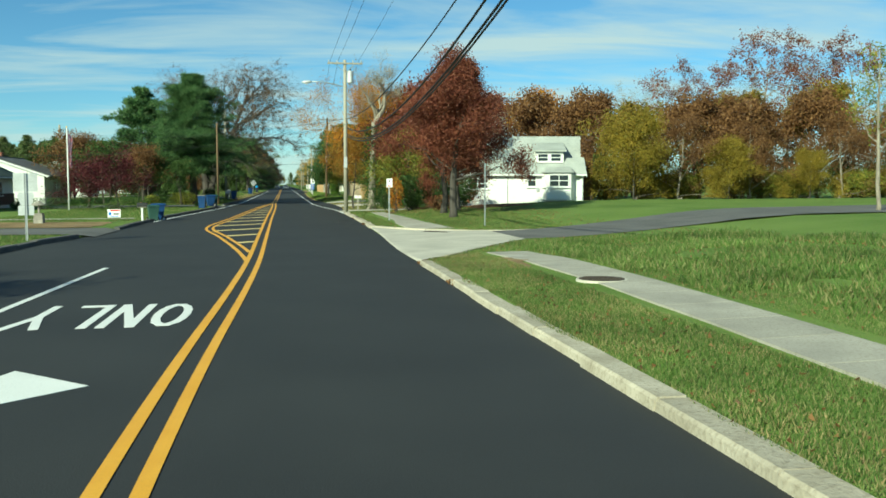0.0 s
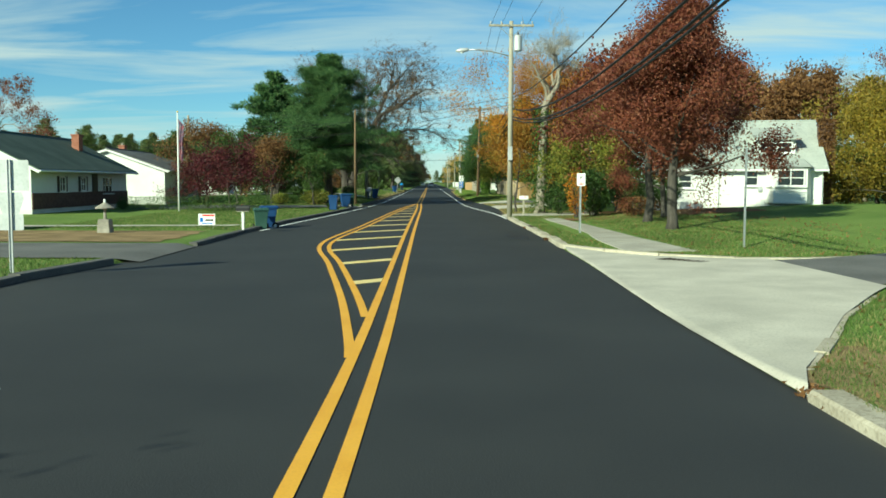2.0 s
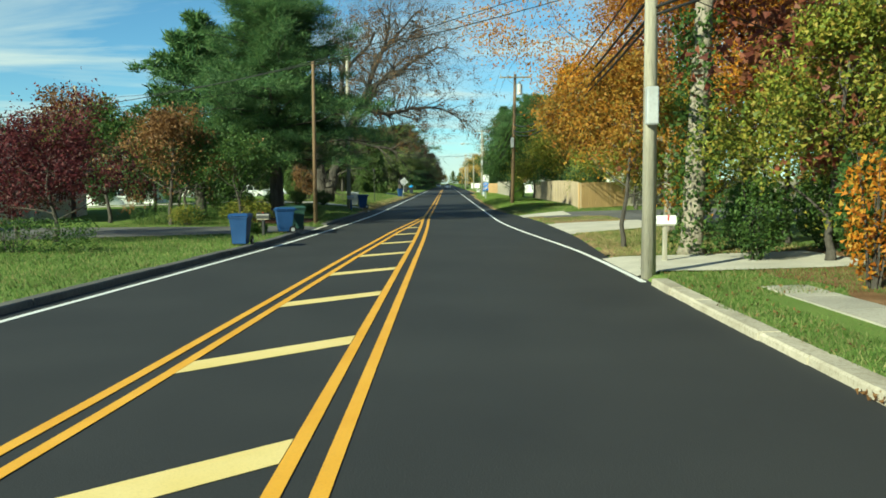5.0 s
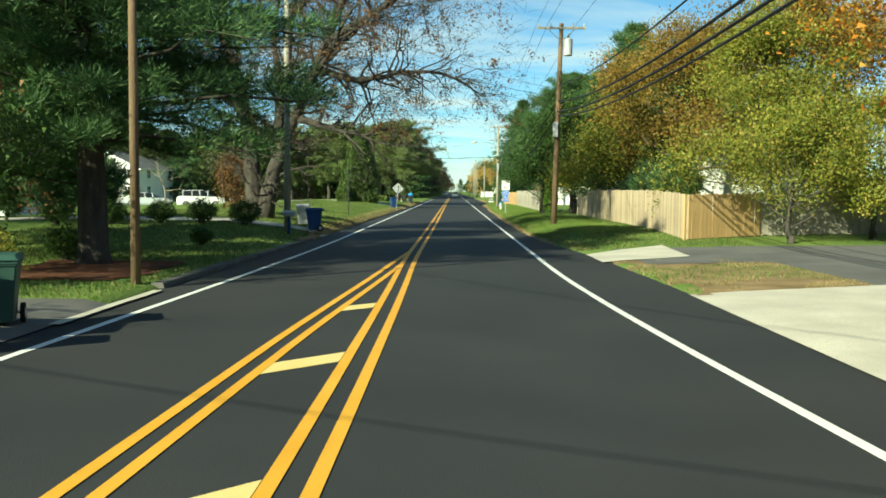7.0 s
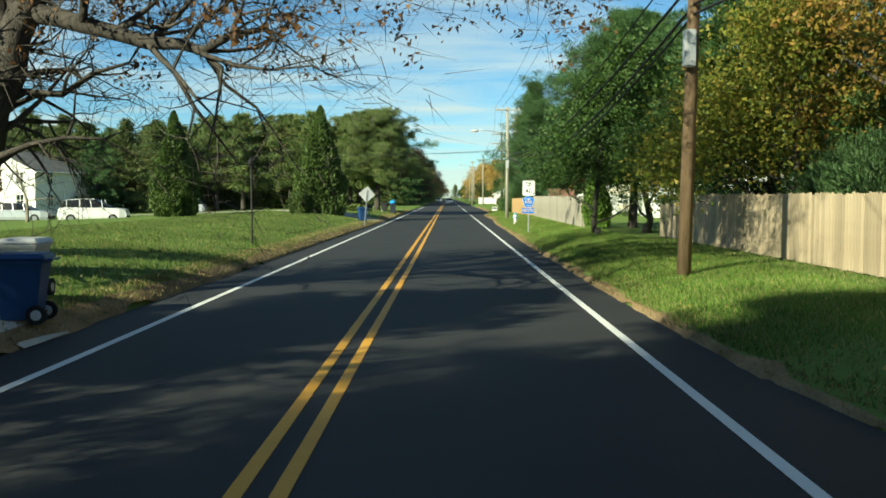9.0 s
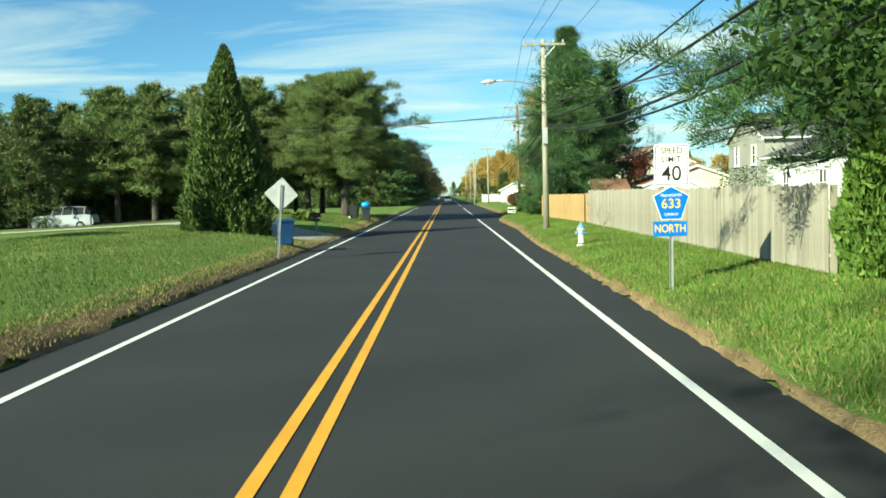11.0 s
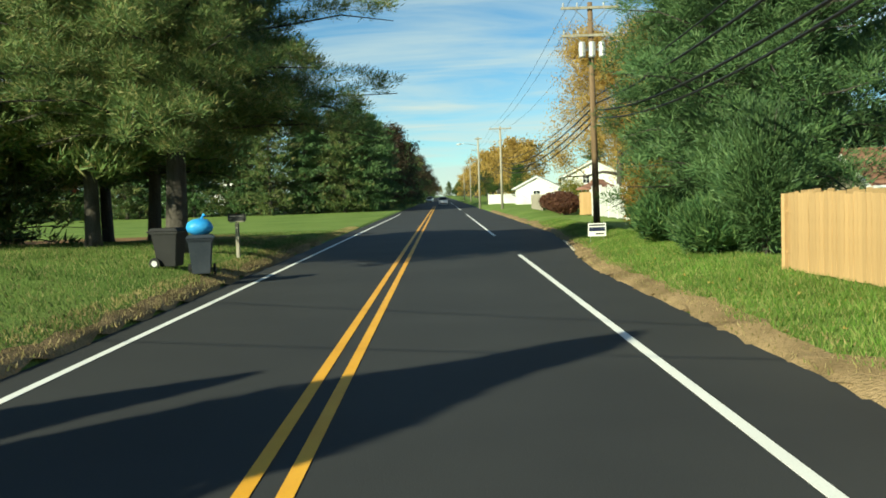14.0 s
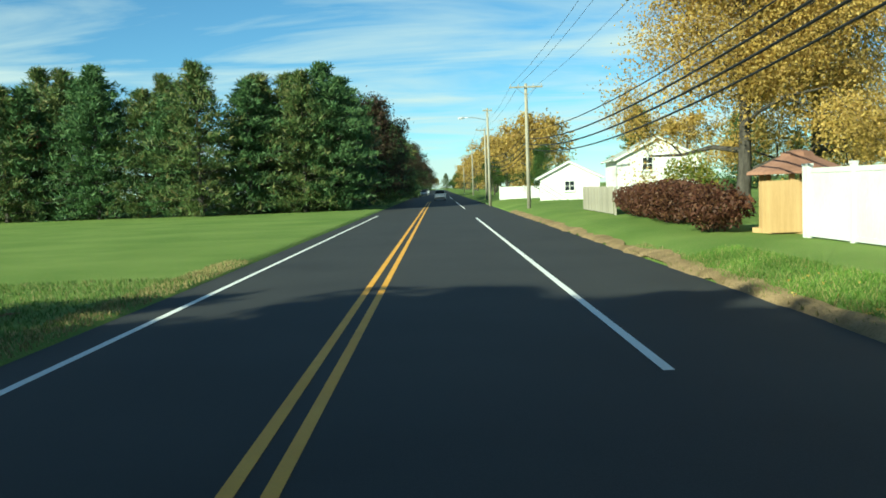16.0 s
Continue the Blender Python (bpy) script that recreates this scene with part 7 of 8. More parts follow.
for x, y, k, r in ((34.81, 76.08, 0.85, 40), (59.24, 68.68, 0.95, 160), (19.32, 78.3, 0.8, 210), (64.2, 64.31, 0.9, 70)):
    again(thin, x, y, k, r)
gb = shrub("bush", "grey-green tangled undergrowth beyond the lawn", "bush", at(40.14, 57.36), (5.5, 3.5, 2.6), "leaf_ygreen", 46, 6000, 0.14)
for x, y, k, r in ((46.13, 56.14, 1.0, 40), (52.1, 53.11, 1.05, 110), (58.04, 49.5, 1.1, 200), (63.96, 45.5, 1.2, 20), (33.19, 63.21, 1.1, 70)):
    again(gb, x, y, k, r)
und = shrub("bush", "dense olive undergrowth at the lawn edge", "bush", at(25.0, 58.0), (4.2, 3.2, 3.2), "leaf_olive", 146, 7000, 0.12)
for i in range(13):
    again((und, gb)[i % 3 == 1], 28.5 + 3.4 * i, 58.8 - 0.012 * i * i * 3.4 + 0.8 * math.sin(i * 2.3), 0.85 + 0.3 * ((i * 7) % 5) / 5, 47 * i)
brush = shrub("bush", "dark tangled brush deep in the thicket", "bush", at(27.0, 63.0), (5.5, 3.0, 4.6), "leaf_green", 147, 6000, 0.15)
for i in range(11):
    again(brush, 31.0 + 4.6 * i, 65.0 - 0.02 * i * i * 3, 0.9 + 0.25 * ((i * 3) % 4) / 4, 61 * i)
for i in range(6):
    again(thin, 22.0 + 7.5 * i, 88.0 - 2.0 * i, 0.75 + 0.05 * (i % 3), 75 * i)
broadleaf("street_tree", "thin young tree with sparse yellow leaves", "tree", at(25.01, 25.19), 8.3, 1.5, "leaf_ygreen", 47, 1300, 0.09, 0.3, 0.12, "pale_bark", 0.5)

# beyond the driveways
mp = broadleaf("maple_tree", "orange-leaved maple over the driveway", "tree", at(8.2, 67.6), 9.6, 5.2, "leaf_orange", 51, 64000, 0.25, 0.3, 0.09, "pale_bark", 0.8)
gs = broadleaf("roadside_tree", "low green-yellow tree over the fence", "tree", at(11.6, 89.74), 4.6, 2.6, "leaf_ygreen", 52, 26000, 0.1, 0.1, 0.09)
again(gs, 15.2, 91.44, 1.1, 80)
yt = broadleaf("roadside_tree", "large yellow and russet leaved tree behind the fence", "tree", at(11.4, 103), 10.2, 4.2, "leaf_amber", 53, 46000, 0.22, 0.25, 0.11, fill=160)
again(yt, 15.2, 97.8, 1.05, 100)
broadleaf("roadside_tree", "yellow-green leaved tree behind the fence", "tree", at(12.6, 94.6), 9.0, 3.4, "leaf_ygreen", 58, 36000, 0.16, 0.15, 0.10, fill=140)
again(gs, 10, 110.19, 1.5, 200)
pb = pine("pine_tree", "dark green pine standing behind the board fence", "tree", at(11.4, 116.0), 12.0, 4.8, "needle_pine", 155, 0.24, 0.08, 0.55, 6, 18, 34, 0.28, 0.6, irregular=0.35, width=0.075)
again(pb, 13.2, 108.5, 0.85, 140)
eh = shrub("evergreen_hedge", "dark drooping evergreen hedge behind the fence", "hedge", at(10.2, 100.5), (2.4, 6.0, 3.4), "needle_dark", 156, 7000, 0.13)
again(eh, 10.4, 107.0, 0.95, 8)
dk = broadleaf("roadside_tree", "dense dark green tree beside the fence", "tree", at(6.3, 122.19), 7.6, 2.2, "leaf_green", 54, 15000, 0.14, 0.06, 0.13)
again(dk, 8.7, 123.54, 1.25, 120)
again(dk, 10, 117.4, 1.2, 40)
pine("pine_tree", "spreading green pine over the grey fence", "tree", at(9.4, 129.9), 10.5, 6.0, "needle_pine", 55, 0.22, 0.23, 0.42, 8, 32, 140, 0.16, 0.5, irregular=0.32, width=0.075, tuft=0.15)
bush = cone_evergreen("arborvitae", "bright green rounded arborvitae by the fence", "bush", at(7.4, 129.0), 2.7, 1.0, "scale_bright", 56, 9000, 0.16, 0.3, 0.45)
rt = broadleaf("small_tree", "small red-leaved tree behind the fence", "tree", at(14.95, 183.83), 4.6, 1.5, "leaf_oak_red", 57, 2600, 0.07, 0.3, 0.14, sparse=0.6)
bare_tree("bare_tree", "bare upright tree behind the fence", "tree", at(15.94, 188.46), 9.0, 58, 0.12, "pale_bark", None, 0, 4, 0.26, clear=0.25)
shrub("clipped_hedge", "clipped green hedge behind the fence", "hedge", at(14.5, 156.89), (2.6, 1.2, 2.5), "leaf_green", 59, 3000, 0.09, boxy=True)

# great conifer and bushes past the tan fence
gc = pine("conifer", "large dense dark green conifer past the tan fence", "tree", at(9.4, 182.3), 14.0, 5.0, "needle_dark", 61, 0.3, 0.05, 0.48, 7, 16, 100, 0.18, 0.72, irregular=0.4, width=0.1, tuft=0.2)
again(gc, 10.4, 190.4, 0.95, 100)
yw = shrub("yew_bush", "dense dark green yew bush past the fence", "bush", at(7.3, 176.4), (2.2, 2.4, 3.6), "needle_dark", 62, 9000, 0.12)
again(yw, 7.85, 179.53, 1.1, 70)
lo = shrub("juniper_bush", "low spreading grey-green juniper on the verge", "bush", at(6.6, 177.6), (2.2, 3.0, 1.4), "needle_pine", 63, 5200, 0.14)
again(lo, 6.85, 182.57, 1.1, 140)
shrub("bush", "loose russet and green leaved garden bush", "bush", at(7.44, 187.97), (2.2, 2.6, 2.7), "leaf_amber", 64, 9000, 0.08)
shrub("bush", "loose russet and green leaved garden bush", "bush", at(8.04, 190.6), (2.0, 2.0, 2.2), "leaf_brown", 65, 5000, 0.08)
gd = broadleaf("golden_tree", "tall golden-leaved willow behind the garden", "tree", at(15.6, 234), 17.4, 6.4, "leaf_golden", 66, 90000, 0.4, 0.1, 0.15, fill=420, droop=0.1)
again(gd, 21.9, 240, 0.95, 120)
rb = shrub("hedge", "dark red-brown garden hedge", "hedge", at(8.7, 221.5), (2.6, 9.0, 1.7), "leaf_redbush", 67, 8000, 0.12, boxy=False)
shrub("bush", "loose dark red-brown bush beside the gazebo", "bush", at(8.3, 215.4), (2.2, 4.4, 1.5), "leaf_redbush", 68, 4500, 0.12, boxy=False)
again(rb, 9, 227.5, 0.9, 0)
shrub("bush", "loose yellow-green leaved garden bush", "bush", at(10.2, 224.5), (2.6, 3.4, 2.6), "leaf_ygreen", 68, 4000, 0.12)
again(dk, 10.9, 279.87, 0.8, 30)
again(dk, 9.4, 336, 0.9, 130)

# lawn side, near houses

jm = broadleaf("japanese_maple", "dark red japanese maple before the hedge", "tree", at(-13.17, 64), 3.7, 2.4, "leaf_maple_dark", 71, 9000, 0.09, 0.2, 0.11)
again(jm, -15.82, 66.84, 0.9, 80)
pine("pine_tree", "great spreading white pine by the driveway", "tree", at(-9.0, 81.0), 12.4, 6.4, "needle_pine", 72, 0.36, 0.25, 0.52, 8, 26, 120, 0.19, 0.8, irregular=0.45, gaps=0.04, width=0.075, tuft=0.18)
pine("pine_tree", "tall dark white pine behind the driveway", "tree", at(-14.5, 86.5), 11.5, 4.6, "needle_pine", 73, 0.3, 0.2, 0.62, 6, 16, 24, 0.38, 0.55, irregular=0.4, gaps=0.06, width=0.12)
mid = broadleaf("garden_tree", "rust-brown leaved garden tree", "tree", at(-12.95, 75.73), 5.6, 2.3, "leaf_brown", 74, 7000, 0.1, 0.25, 0.13)
lg = broadleaf("garden_tree", "loose green-leaved garden tree", "tree", at(-12.6, 77.2), 4.4, 2.2, "leaf_green", 75, 5000, 0.08, 0.3, 0.12, sparse=0.7)
# copy added out of view, to cast shade on the near lawn
again(lg, -12.2, 3.0, 1.0, 40)
again(lg, -9.56, 75.18, 0.85, 100)
again(lg, -14.22, 80.93, 1.1, 200)
for x, y, k, r in ((-17.0, 79.0, 1.2, 30), (-20.5, 83.0, 1.3, 120), (-23.5, 89.5, 1.3, 70), (-18.5, 90.5, 1.15, 260)):
    again((lg, mid)[int(r) % 20 == 0], x, y, k, r)
hg = shrub("hedge", "clipped dark green garden hedge", "hedge", at(-12.63, 59.55), (5.0, 1.0, 0.95), "leaf_green", 76, 5000, 0.07, boxy=True)
again(hg, -17.9, 61.84, 0.9, 5)
again(hg, -13.0, 76.4, 0.8, 0)
sb = shrub("shrub", "round yellow-green garden shrub", "bush", at(-9.4, 75.6), (2.8, 1.5, 1.3), "leaf_ygreen", 77, 2600, 0.08)
again(sb, -12.2, 75.6, 0.8, 60)
rs = shrub("shrub", "round clipped dark evergreen shrub", "bush", at(-10.33, 95.15), (1.5, 1.4, 1.05), "leaf_green", 78, 3000, 0.07)
for x, y, k in ((-8.63, 95.5, 1.05), (-11.94, 94.92, 0.95), (-13.64, 94.22, 1.0), (-15.64, 93.75, 1.0), (-10.21, 82.1, 0.9), (-8.28, 87.92, 0.6), (-22.64, 65.48, 0.7), (-20.38, 62.87, 0.6), (-25.4, 61.84, 0.7)):
    again(rs, x, y, k, x * 40)
dh = shrub("evergreen_bush", "tall dark evergreen bush beyond the lawn shrubs", "bush", at(-15.2, 96.6), (2.6, 2.4, 3.0), "needle_dark", 178, 5000, 0.13)
for x, y, k in ((-17.4, 97.6, 1.1), (-19.8, 98.4, 1.0), (-22.4, 99.0, 1.15), (-25.0, 98.6, 1.1)):
    again(dh, x, y, k, x * 30)
shrub("grass_clump", "spiky ornamental grass clump by the mailbox", "grass clump", at(-7.4, 68.55), (0.7, 0.7, 0.4), "blade", 79, 500, 0.25)
shrub("grass_clump", "spiky ornamental grass clump on the lawn", "grass clump", at(-8.55, 167.66), (1.6, 1.2, 0.6), "blade", 80, 700, 0.35)
great = limbed_oak("oak_tree", "great nearly bare oak with a few brown leaves", "tree", at(-9.4, 101.0), [
    ([(0, 0, -0.1), (-0.1, 0, 0.5), (-0.2, 0, 2.4), (-0.35, 0.2, 4.5), (-0.8, 0.4, 5.9), (-1.3, 0.6, 7.6), (-1.8, 0.9, 9.6), (-2.2, 1.0, 11.2), (-2.3, 1.1, 12.6)], 0.50, 0.06, 3),
    ([(-0.4, 0.1, 4.3), (-0.9, -0.2, 5.1), (-1.9, -0.6, 5.9), (-2.9, -0.9, 6.3), (-4.0, -1.0, 7.4), (-4.8, -1.1, 9.2)], 0.22, 0.04, 3),
    ([(0.5, -0.3, -0.1), (0.7, -0.3, 1.2), (1.0, -0.3, 2.2), (1.45, -0.3, 3.5), (2.0, -0.3, 4.8), (2.5, -0.4, 6.0), (3.1, -0.5, 7.3), (3.9, -0.6, 9.2), (4.6, -0.6, 10.8), (5.0, -0.5, 12.3), (5.1, -0.5, 13.4)], 0.42, 0.06, 3),
    ([(0.9, 0.2, 2.2), (1.1, 0.5, 5.1), (1.4, 0.8, 7.0), (1.5, 1.0, 9.5), (1.7, 1.3, 10.6), (1.9, 1.6, 11.6), (2.0, 1.7, 12.4)], 0.26, 0.05, 3),
    ([(1.9, -0.3, 4.6), (3.0, -0.7, 4.3), (4.3, -1.0, 3.9), (5.3, -1.2, 3.8), (6.3, -1.3, 4.1)], 0.19, 0.05, 3),
    ([(2.6, -0.4, 6.4), (3.4, -0.2, 6.8), (4.9, 0.1, 6.4), (6.1, 0.3, 6.6), (6.8, 0.4, 6.9), (8.2, 0.6, 6.9), (9.4, 0.8, 6.7), (10.4, 1.0, 6.0)], 0.20, 0.03, 3),
    ([(3.6, -0.5, 8.2), (5.0, -1.0, 9.0), (6.2, -1.4, 9.6), (7.6, -1.7, 10.4), (8.7, -2.0, 10.9), (9.8, -2.2, 10.8)], 0.18, 0.03, 3),
    ([(4.2, -0.6, 10.5), (5.5, 0.3, 12.0), (6.6, 0.8, 13.4), (7.6, 1.2, 14.4)], 0.13, 0.03, 3),
    ([(1.0, 0.6, 6.0), (0.4, 2.4, 8.4), (0.2, 4.2, 10.6), (0.6, 5.8, 12.6)], 0.2, 0.04, 3),
    ([(2.4, -0.2, 6.2), (4.0, 1.8, 8.6), (5.4, 3.6, 10.4), (6.8, 5.0, 11.6)], 0.18, 0.03, 3),
    ([(3.9, -0.6, 9.2), (4.8, 0.6, 11.6), (6.0, 1.6, 12.2), (7.2, 2.2, 12.4)], 0.14, 0.03, 3),
    ([(1.5, 1.0, 9.5), (3.0, 1.6, 11.2), (3.8, 2.4, 12.4), (4.2, 2.8, 13.2)], 0.14, 0.03, 3),
    ([(-1.3, 0.6, 7.6), (-2.6, 1.6, 9.6), (-3.6, 2.4, 11.6), (-4.0, 2.8, 13.2)], 0.16, 0.03, 3),
    ([(2.2, -0.4, 5.3), (3.2, -2.0, 6.6), (4.2, -3.6, 7.6), (5.0, -5.0, 8.4), (5.6, -6.2, 8.8)], 0.17, 0.03, 3),
], 81, "leaf_brown", 22000, 0.11)
again(thin_red, -40.0, 88.0, 0.72, 120)
again(thin, -41.71, 82.1, 0.6, 220)
shrub("bush", "rusty brown climbing bush on the oak", "bush", at(-11.0, 104.0), (2.6, 2.4, 3.6), "leaf_brown", 82, 3000, 0.14)
bare_tree("small_tree", "small bare ornamental tree on the lawn", "tree", at(-26.63, 140.83), 5.0, 83, 0.1, "pale_bark", None, 0, 3, 0.4)
cedar = cone_evergreen("arborvitae", "tall conical dark arborvitae on the lawn", "tree", at(-10.1, 155.4), 9.0, 2.75, "scale_cedar", 84, 24000, 0.24, 0.2, 0.74)
again(cedar, -18.64, 145.4, 0.8, 200)
again(cedar, -11.5, 157.0, 0.7, 30)

# rows of pines
def row_pine(label, leaf, x, y, h, seed, light=False, spread=4.7):
    n = (8, 12, 0.50, 0.125) if light else (16, 34, 0.38, 0.08)
    return pine("pine_tree", label, "tree", at(x, y), h, spread, leaf, seed, 0.24, 0.03 if light else 0.25, 0.66, 6, n[0], n[1], n[2], 0.55, irregular=0.5, gaps=0.03, width=n[3], joints=2 if light else 4)


LIT = "tall sunlit row pine with brown inner needles"
big = pine("pine_tree", "broad sunlit pine leaning out over the road", "tree", at(-7.8, 182.6), 10.6, 6.0, "needle_row", 90, 0.32, 0.33, 0.42, 8, 34, 130, 0.17, 0.42, irregular=0.35, gaps=0.0, width=0.075, tuft=0.15)
row = row_pine(LIT, "needle_row", -10.9, 184.2, 10.4, 91)
row2 = row_pine(LIT, "needle_row", -14.6, 182.4, 10.2, 92)
dark = row_pine("dark green pine in the far row", "needle_dark", -9.5, 279, 13.2, 93, True)
far1 = row_pine("tall green pine in the far row", "needle_far", -13.0, 277, 13.6, 94, True)
far2 = row_pine("tall green pine in the far row", "needle_far", -17.5, 280, 14.0, 95, True)
for i in range(26):
    again((dark, far1, far2)[i % 3], -46 - 2.9 * i, 206 + 7 * math.sin(i * 2.3), 0.84 + 0.1 * math.sin(i * 5.1), i * 67)
prng = np.random.default_rng(17)
again(dark, 13.4, 186.6, 0.9, 220)
again(row2, -10.4, 188.6, 0.98, 140)
again(row, -13.0, 191.0, 0.95, 60)
for i in range(9):
    again(((row, row2) if i < 4 else (far1, far2))[i % 2], -18.0 - 3.7 * i + prng.normal() * 0.5, 183 + prng.normal() * 1.3, prng.uniform(0.92, 1.06) * (1 if i < 4 else 0.76), prng.uniform(0, 360))
for i in range(12):
    again((far1, far2)[i % 2], -16.0 - 4.4 * i + prng.normal() * 0.6, 188.5 + prng.normal(), prng.uniform(0.68, 0.76), prng.uniform(0, 360))
for i in range(8):
    again((far1, far2)[i % 2], -52 - 4.5 * i, 183 + prng.normal() * 2, prng.uniform(0.7, 0.78), prng.uniform(0, 360))
for i in range(20):
    again((dark, far1, dark, far2)[i % 4], -11 - 3.8 * i + prng.normal() * 0.8, 277 + prng.normal() * 2.0 + 0.25 * i, prng.uniform(0.9, 1.12), prng.uniform(0, 360))
for i in range(9):
    again((dark, far1, far2)[i % 3], -12 - 7.4 * i, 285 + prng.normal() * 3, prng.uniform(1.0, 1.2), prng.uniform(0, 360))
for i in range(15):
    again((dark, far2, far1)[i % 3], -9.2 - (i % 2) * 4.0 + prng.normal() * 0.6, 288 + 9.5 * i, prng.uniform(0.85, 1.15), prng.uniform(0, 360))
again(oak_far, -46, 283, 1.3, 20)
again(oak_far, -52, 281, 1.2, 20)
for i in range(4):
    again((far2, dark, far1)[i % 3], -30 - 5 * i + prng.normal(), 176 + prng.normal() * 2, prng.uniform(0.6, 0.7), prng.uniform(0, 360))
for i in range(26):
    again((far2, ol, far1, br)[i % 4], -47 - 3.3 * i + prng.normal(), 128 + 0.3 * i + prng.normal() * 3, prng.uniform(0.62, 0.78), prng.uniform(0, 360))
dusk = broadleaf("roadside_tree", "dark maroon-green round-headed roadside tree", "tree", at(-8.6, 300), 14.6, 5.2, "leaf_dusk", 98, 16000, 0.3, 0.1, 0.26, fill=260)
for i in range(26):
    again((dark, far1, dusk, far2)[i % 4], -9.6 - (i % 2) * 3.6 + prng.normal() * 0.5, 432 + 23 * i, prng.uniform(0.95, 1.2) * (1.2 if i % 4 == 2 else 1.0), prng.uniform(0, 360))
for i, y in enumerate((304, 316, 331, 348, 368, 392)):
    again((dusk, dark)[i % 2], -8.6 + prng.normal() * 0.3, y, (0.92, 1.0)[i % 2], prng.uniform(0, 360))
for i in range(34):
    again((far2, ol, far1)[i % 3], -19.0 - 2.9 * i + prng.normal() * 0.5, 190 + prng.normal() * 1.0, prng.uniform(0.72, 0.82), prng.uniform(0, 360))
for i in range(40):
    again((far1, far2, ol)[i % 3], -150 + 7.5 * i + prng.normal() * 1.5, 1045 + prng.normal() * 14, prng.uniform(0.8, 1.2), prng.uniform(0, 360))
gl = broadleaf("golden_tree", "far golden-leaved tree beside the road", "tree", at(14.0, 366), 12.5, 5.0, "leaf_golden", 96, 5000, 0.35, 0.15, 0.4)
dl = broadleaf("roadside_tree", "far dark green tree beside the road", "tree", at(19.0, 380), 9.0, 3.4, "leaf_green", 97, 3500, 0.2, 0.08, 0.36)
again(gl, 13.4, 306, 0.9, 220)
again(gl, 15.4, 338, 0.95, 80)
for i in range(16):
    again((gl, dl, gl)[i % 3], 14 + (i % 3) * 5 + prng.normal(), 392 + 16 * i, prng.uniform(0.8, 1.1), prng.uniform(0, 360))
for i in range(16):
    again((dl, gl, far1)[i % 3], 13 + (i % 3) * 4 + prng.normal(), 655 + 23 * i, prng.uniform(0.8, 1.1), prng.uniform(0, 360))
for i in range(14):
    again((far2, gl, dark)[i % 3], 26 + 6 * i + prng.normal() * 2, 310 + prng.normal() * 20, prng.uniform(0.6, 0.8), prng.uniform(0, 360))

# ---- grass blades near the road ----
def scatter(n, box, keep, seed, dz=-0.012):
    rng = np.random.default_rng(seed)
    x = rng.uniform(box[0], box[1], n)
    y = rng.uniform(box[2], box[3], n)
    out = []
    for a, b in zip(x, y):
        if keep(a, b):
            out.append((a, b, ground_z(a, b) + dz))
    return np.array(out)


def on_right(x, y):
    d = x - edge_r(y)
    if d < (0.38 if 160 < y < 187 else 0.22) + 0.25 * noise.noise((x, y * 0.6, 2)):
        return False
    if 76.0 < y < 84.5 and abs(y - 80.4) > 1.7 + 0.9 * noise.noise((x * 0.8, y, 6)):
        return False
    if y < 15.5 and 5.15 < x < 6.85:
        return False
    if 29 < y < 49 and 4.9 < x < 6.8:
        return False
    if 13 < y < 32 and x < 8.6 and apron_near(x) - 0.1 < y < apron_far(x) + 0.1:
        return False
    if x > 7.8 and street_near(x) - 0.1 < y < street_far(x) + 0.1:
        return False
    if (53.0 < y < 57.2 and x < 9) or 82.8 < y < 88.5 or (x > 8.5 and 73 < y < 88.5):
        return False
    if 67.9 + 0.75 * (x - 4.6) < y < 77.0 and x < 9.1:
        return False
    return True


def on_left(x, y):
    d = edge_l(y) - x
    if d < 0.25 + 0.25 * noise.noise((x, y * 0.6, 5)):
        return False
    return not (26 < y < 38.6 or 69.3 + 0.47 * (x + 5.8) < y < 74.0 or (76.8 < y < 82 and -10.5 < x < -6.7) or (x < -8.4 and 39.5 < y - 0.12 * (x + 25) < 40.8) or 96 < y < 97.8 or (153.3 < y < 166.3 and x > -11.6) or 160.4 < y < 166)


grass_patch("grass_blades", "short green mown grass blades", scatter(230000, (3.0, 9, -8, 14), on_right, 1), M["blade"], 2, 0.05, 0.0065)
grass_patch("grass_blades", "short green mown grass blades", scatter(110000, (3.0, 12, 14, 53), on_right, 51), M["blade"], 52, 0.065, 0.010)
grass_patch("grass_blades", "short green mown grass blades", scatter(70000, (3, 10, 57, 118), on_right, 3), M["blade"], 4, 0.075, 0.013)
grass_patch("grass_blades", "lush green verge grass blades", scatter(260000, (2.8, 7.2, 95, 210), on_right, 5), M["lush_blade"], 6, 0.085, 0.0095)
grass_patch("grass_blades", "short green mown grass blades", scatter(120000, (-16, -5.4, 2, 110), on_left, 7), M["blade"], 8, 0.08, 0.013)
grass_patch("grass_blades", "short green mown grass blades", scatter(140000, (-16, -5.4, 108, 210), on_left, 9), M["blade"], 10, 0.08, 0.013)
grass_patch("dry_grass", "dry straw-coloured grass at the road edge", scatter(60000, (2.4, 6.5, 57, 215), lambda x, y: 0.0 < x - edge_r(y) < 0.7 and on_right(x + 0.35, y), 11), M["dry_blade"], 12, 0.07, 0.013)
grass_patch("dry_grass", "dry straw-coloured grass at the road edge", scatter(60000, (-7.5, -5.2, 95, 215), lambda x, y: 0.0 < edge_l(y) - x < 0.8, 13), M["dry_blade"], 14, 0.07, 0.013)
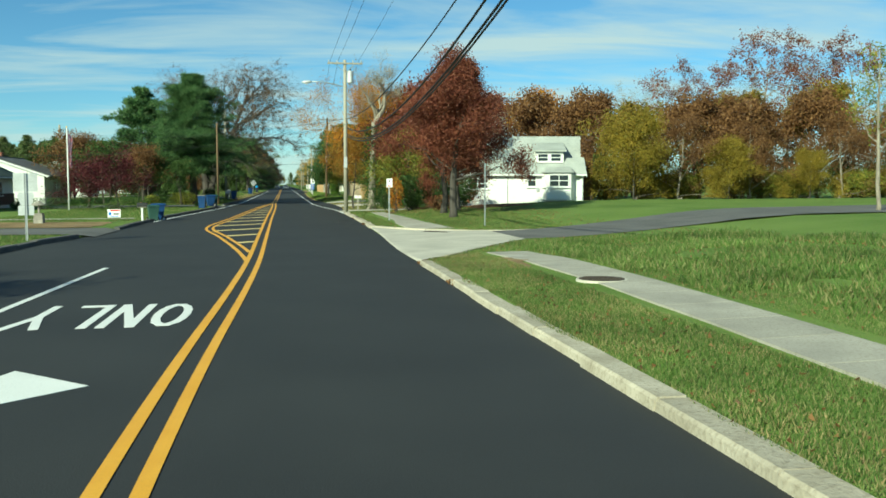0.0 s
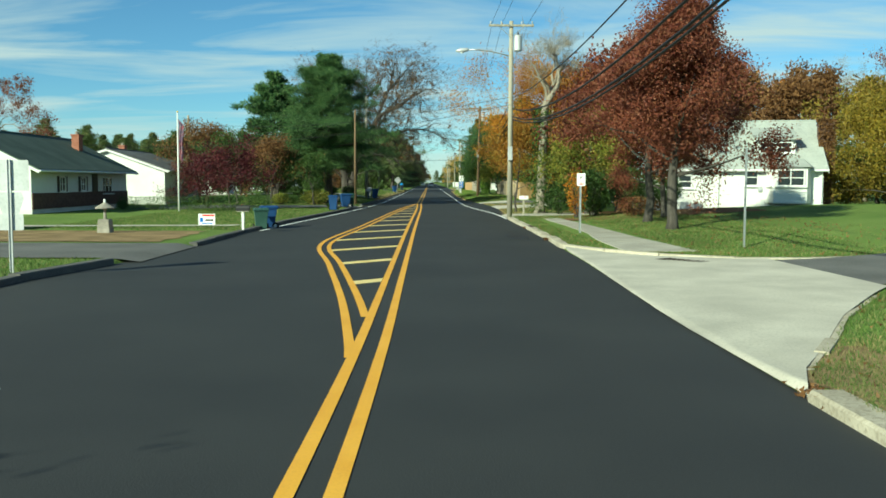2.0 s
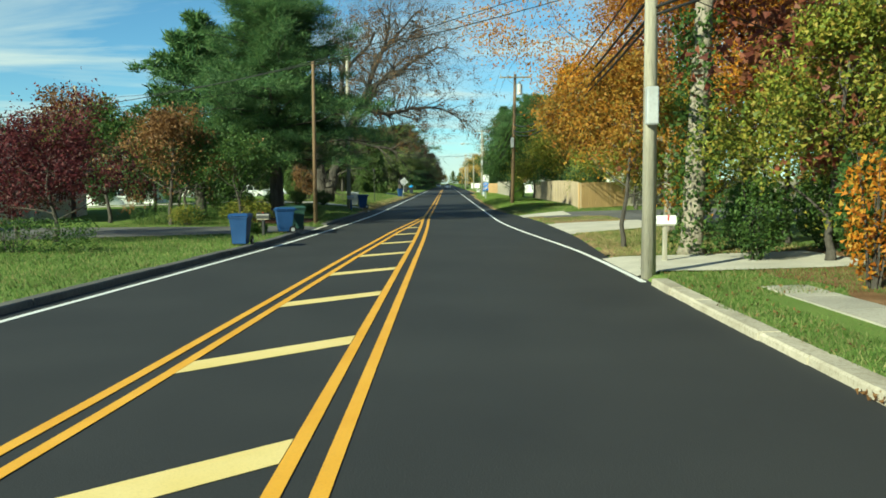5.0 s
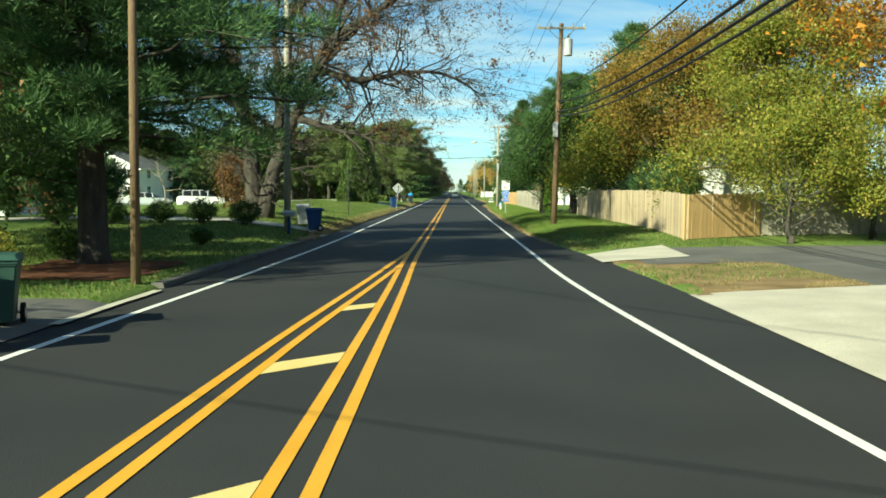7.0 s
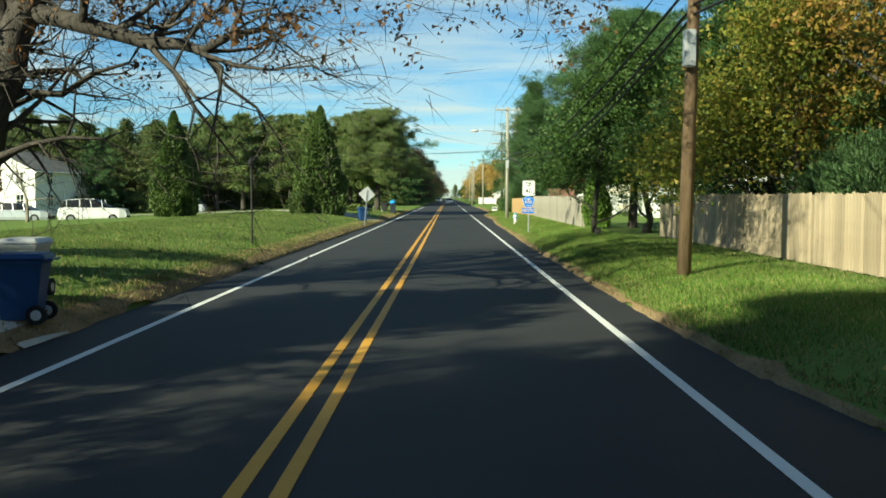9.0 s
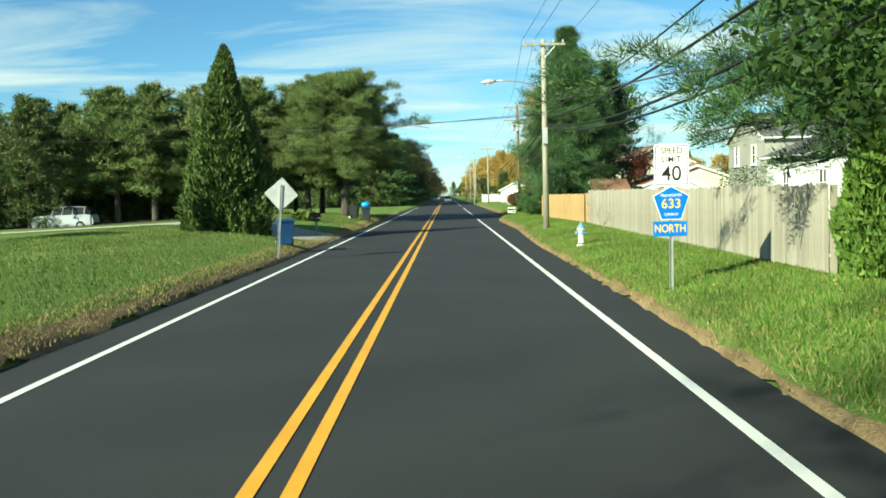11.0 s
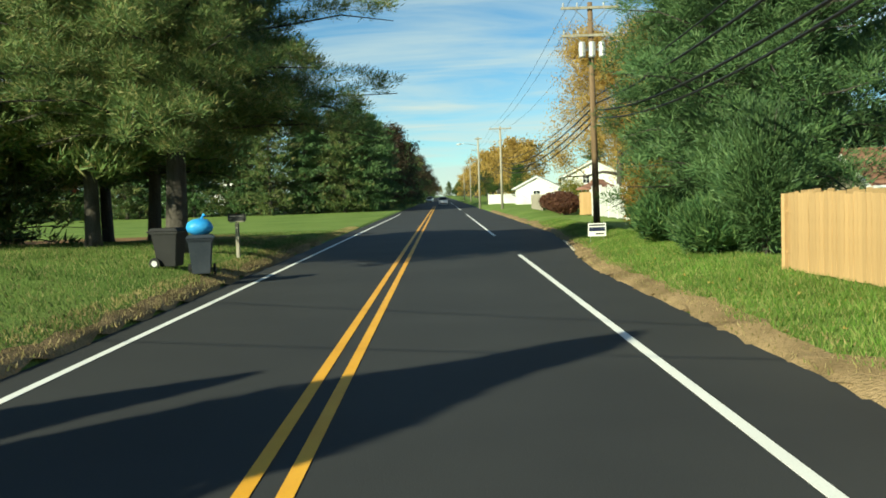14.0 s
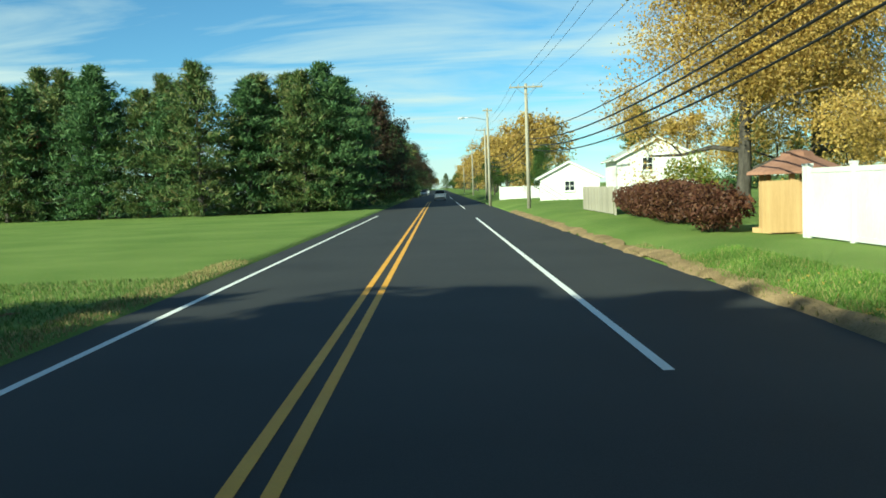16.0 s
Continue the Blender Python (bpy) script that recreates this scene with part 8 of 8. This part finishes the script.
grass_patch("dry_grass", "dry straw-coloured grass between the driveways", scatter(9000, (4.5, 8.6, 76.8, 84), lambda x, y: abs(y - 80.4) > 1.2 and noise.noise((x, y, 4)) > 0.1, 17), M["dry_blade"], 18, 0.07, 0.013)
grass_patch("dry_grass", "dry straw-coloured grass by the corner", scatter(26000, (3.2, 5.3, -9, 16), lambda x, y: on_right(x, y) and noise.noise((x * 0.9, y * 0.45, 8)) > 0.02, 15), M["dry_blade"], 16, 0.045, 0.007)
lit = scatter(7000, (3.2, 14, -6, 53), on_right, 21, 0.02)
tagged(new("fallen_leaves", leaf_mesh("fallen_leaves", lit, 0.065, M["leaf_brown"], np.random.default_rng(22), 0.7)), "scattered fallen brown leaves on the grass", "leaves", kind="stuff")
lit = scatter(3500, (2.8, 7, 92, 205), on_right, 23, 0.03)
tagged(new("fallen_leaves", leaf_mesh("fallen_leaves", lit[::3], 0.06, M["leaf_golden"], np.random.default_rng(24), 0.7)), "scattered fallen brown leaves on the grass", "leaves", kind="stuff")

grass_patch("tall_grass", "tall unmown green grass by the footway", scatter(26000, (6.9, 15, 1.5, 19.0), lambda x, y: on_right(x, y) and y < street_near(x) - 1.5 and noise.noise((x * 0.5, y * 0.4, 3)) > -0.25, 31), M["blade"], 32, 0.15, 0.018, 0.6)

grass_patch("dry_grass", "dry straw-coloured grass beside the driveway", scatter(16000, (3.6, 9.5, 57.5, 72), on_right, 41), M["dry_blade"], 42, 0.07, 0.013)
bare_tree("bare_shrub", "leafless twiggy shrub against the grey fence", "bush", at(6.45, 150.3), 1.6, 59, 0.02, "pale_bark", None, 0, 3, 0.42, clear=0.12, limbs=8)

for x, y, n in ((3.58, 34.7, 200), (3.1, 12.6, 260), (3.0, 8.2, 110), (3.66, 42.3, 110)):
    rng_l = np.random.default_rng(int(y * 10))
    spots = np.stack([x + 0.06 + rng_l.normal(size=n) * 0.05, y + rng_l.normal(size=n) * 0.22, 0.02 + 0.07 * rng_l.random(n) ** 2], 1)
    tagged(new("leaf_drift", leaf_mesh("leaf_drift", spots, 0.06, M["leaf_brown"], rng_l, 0.7)), "small drift of fallen brown leaves at the kerb", "leaves", kind="stuff")
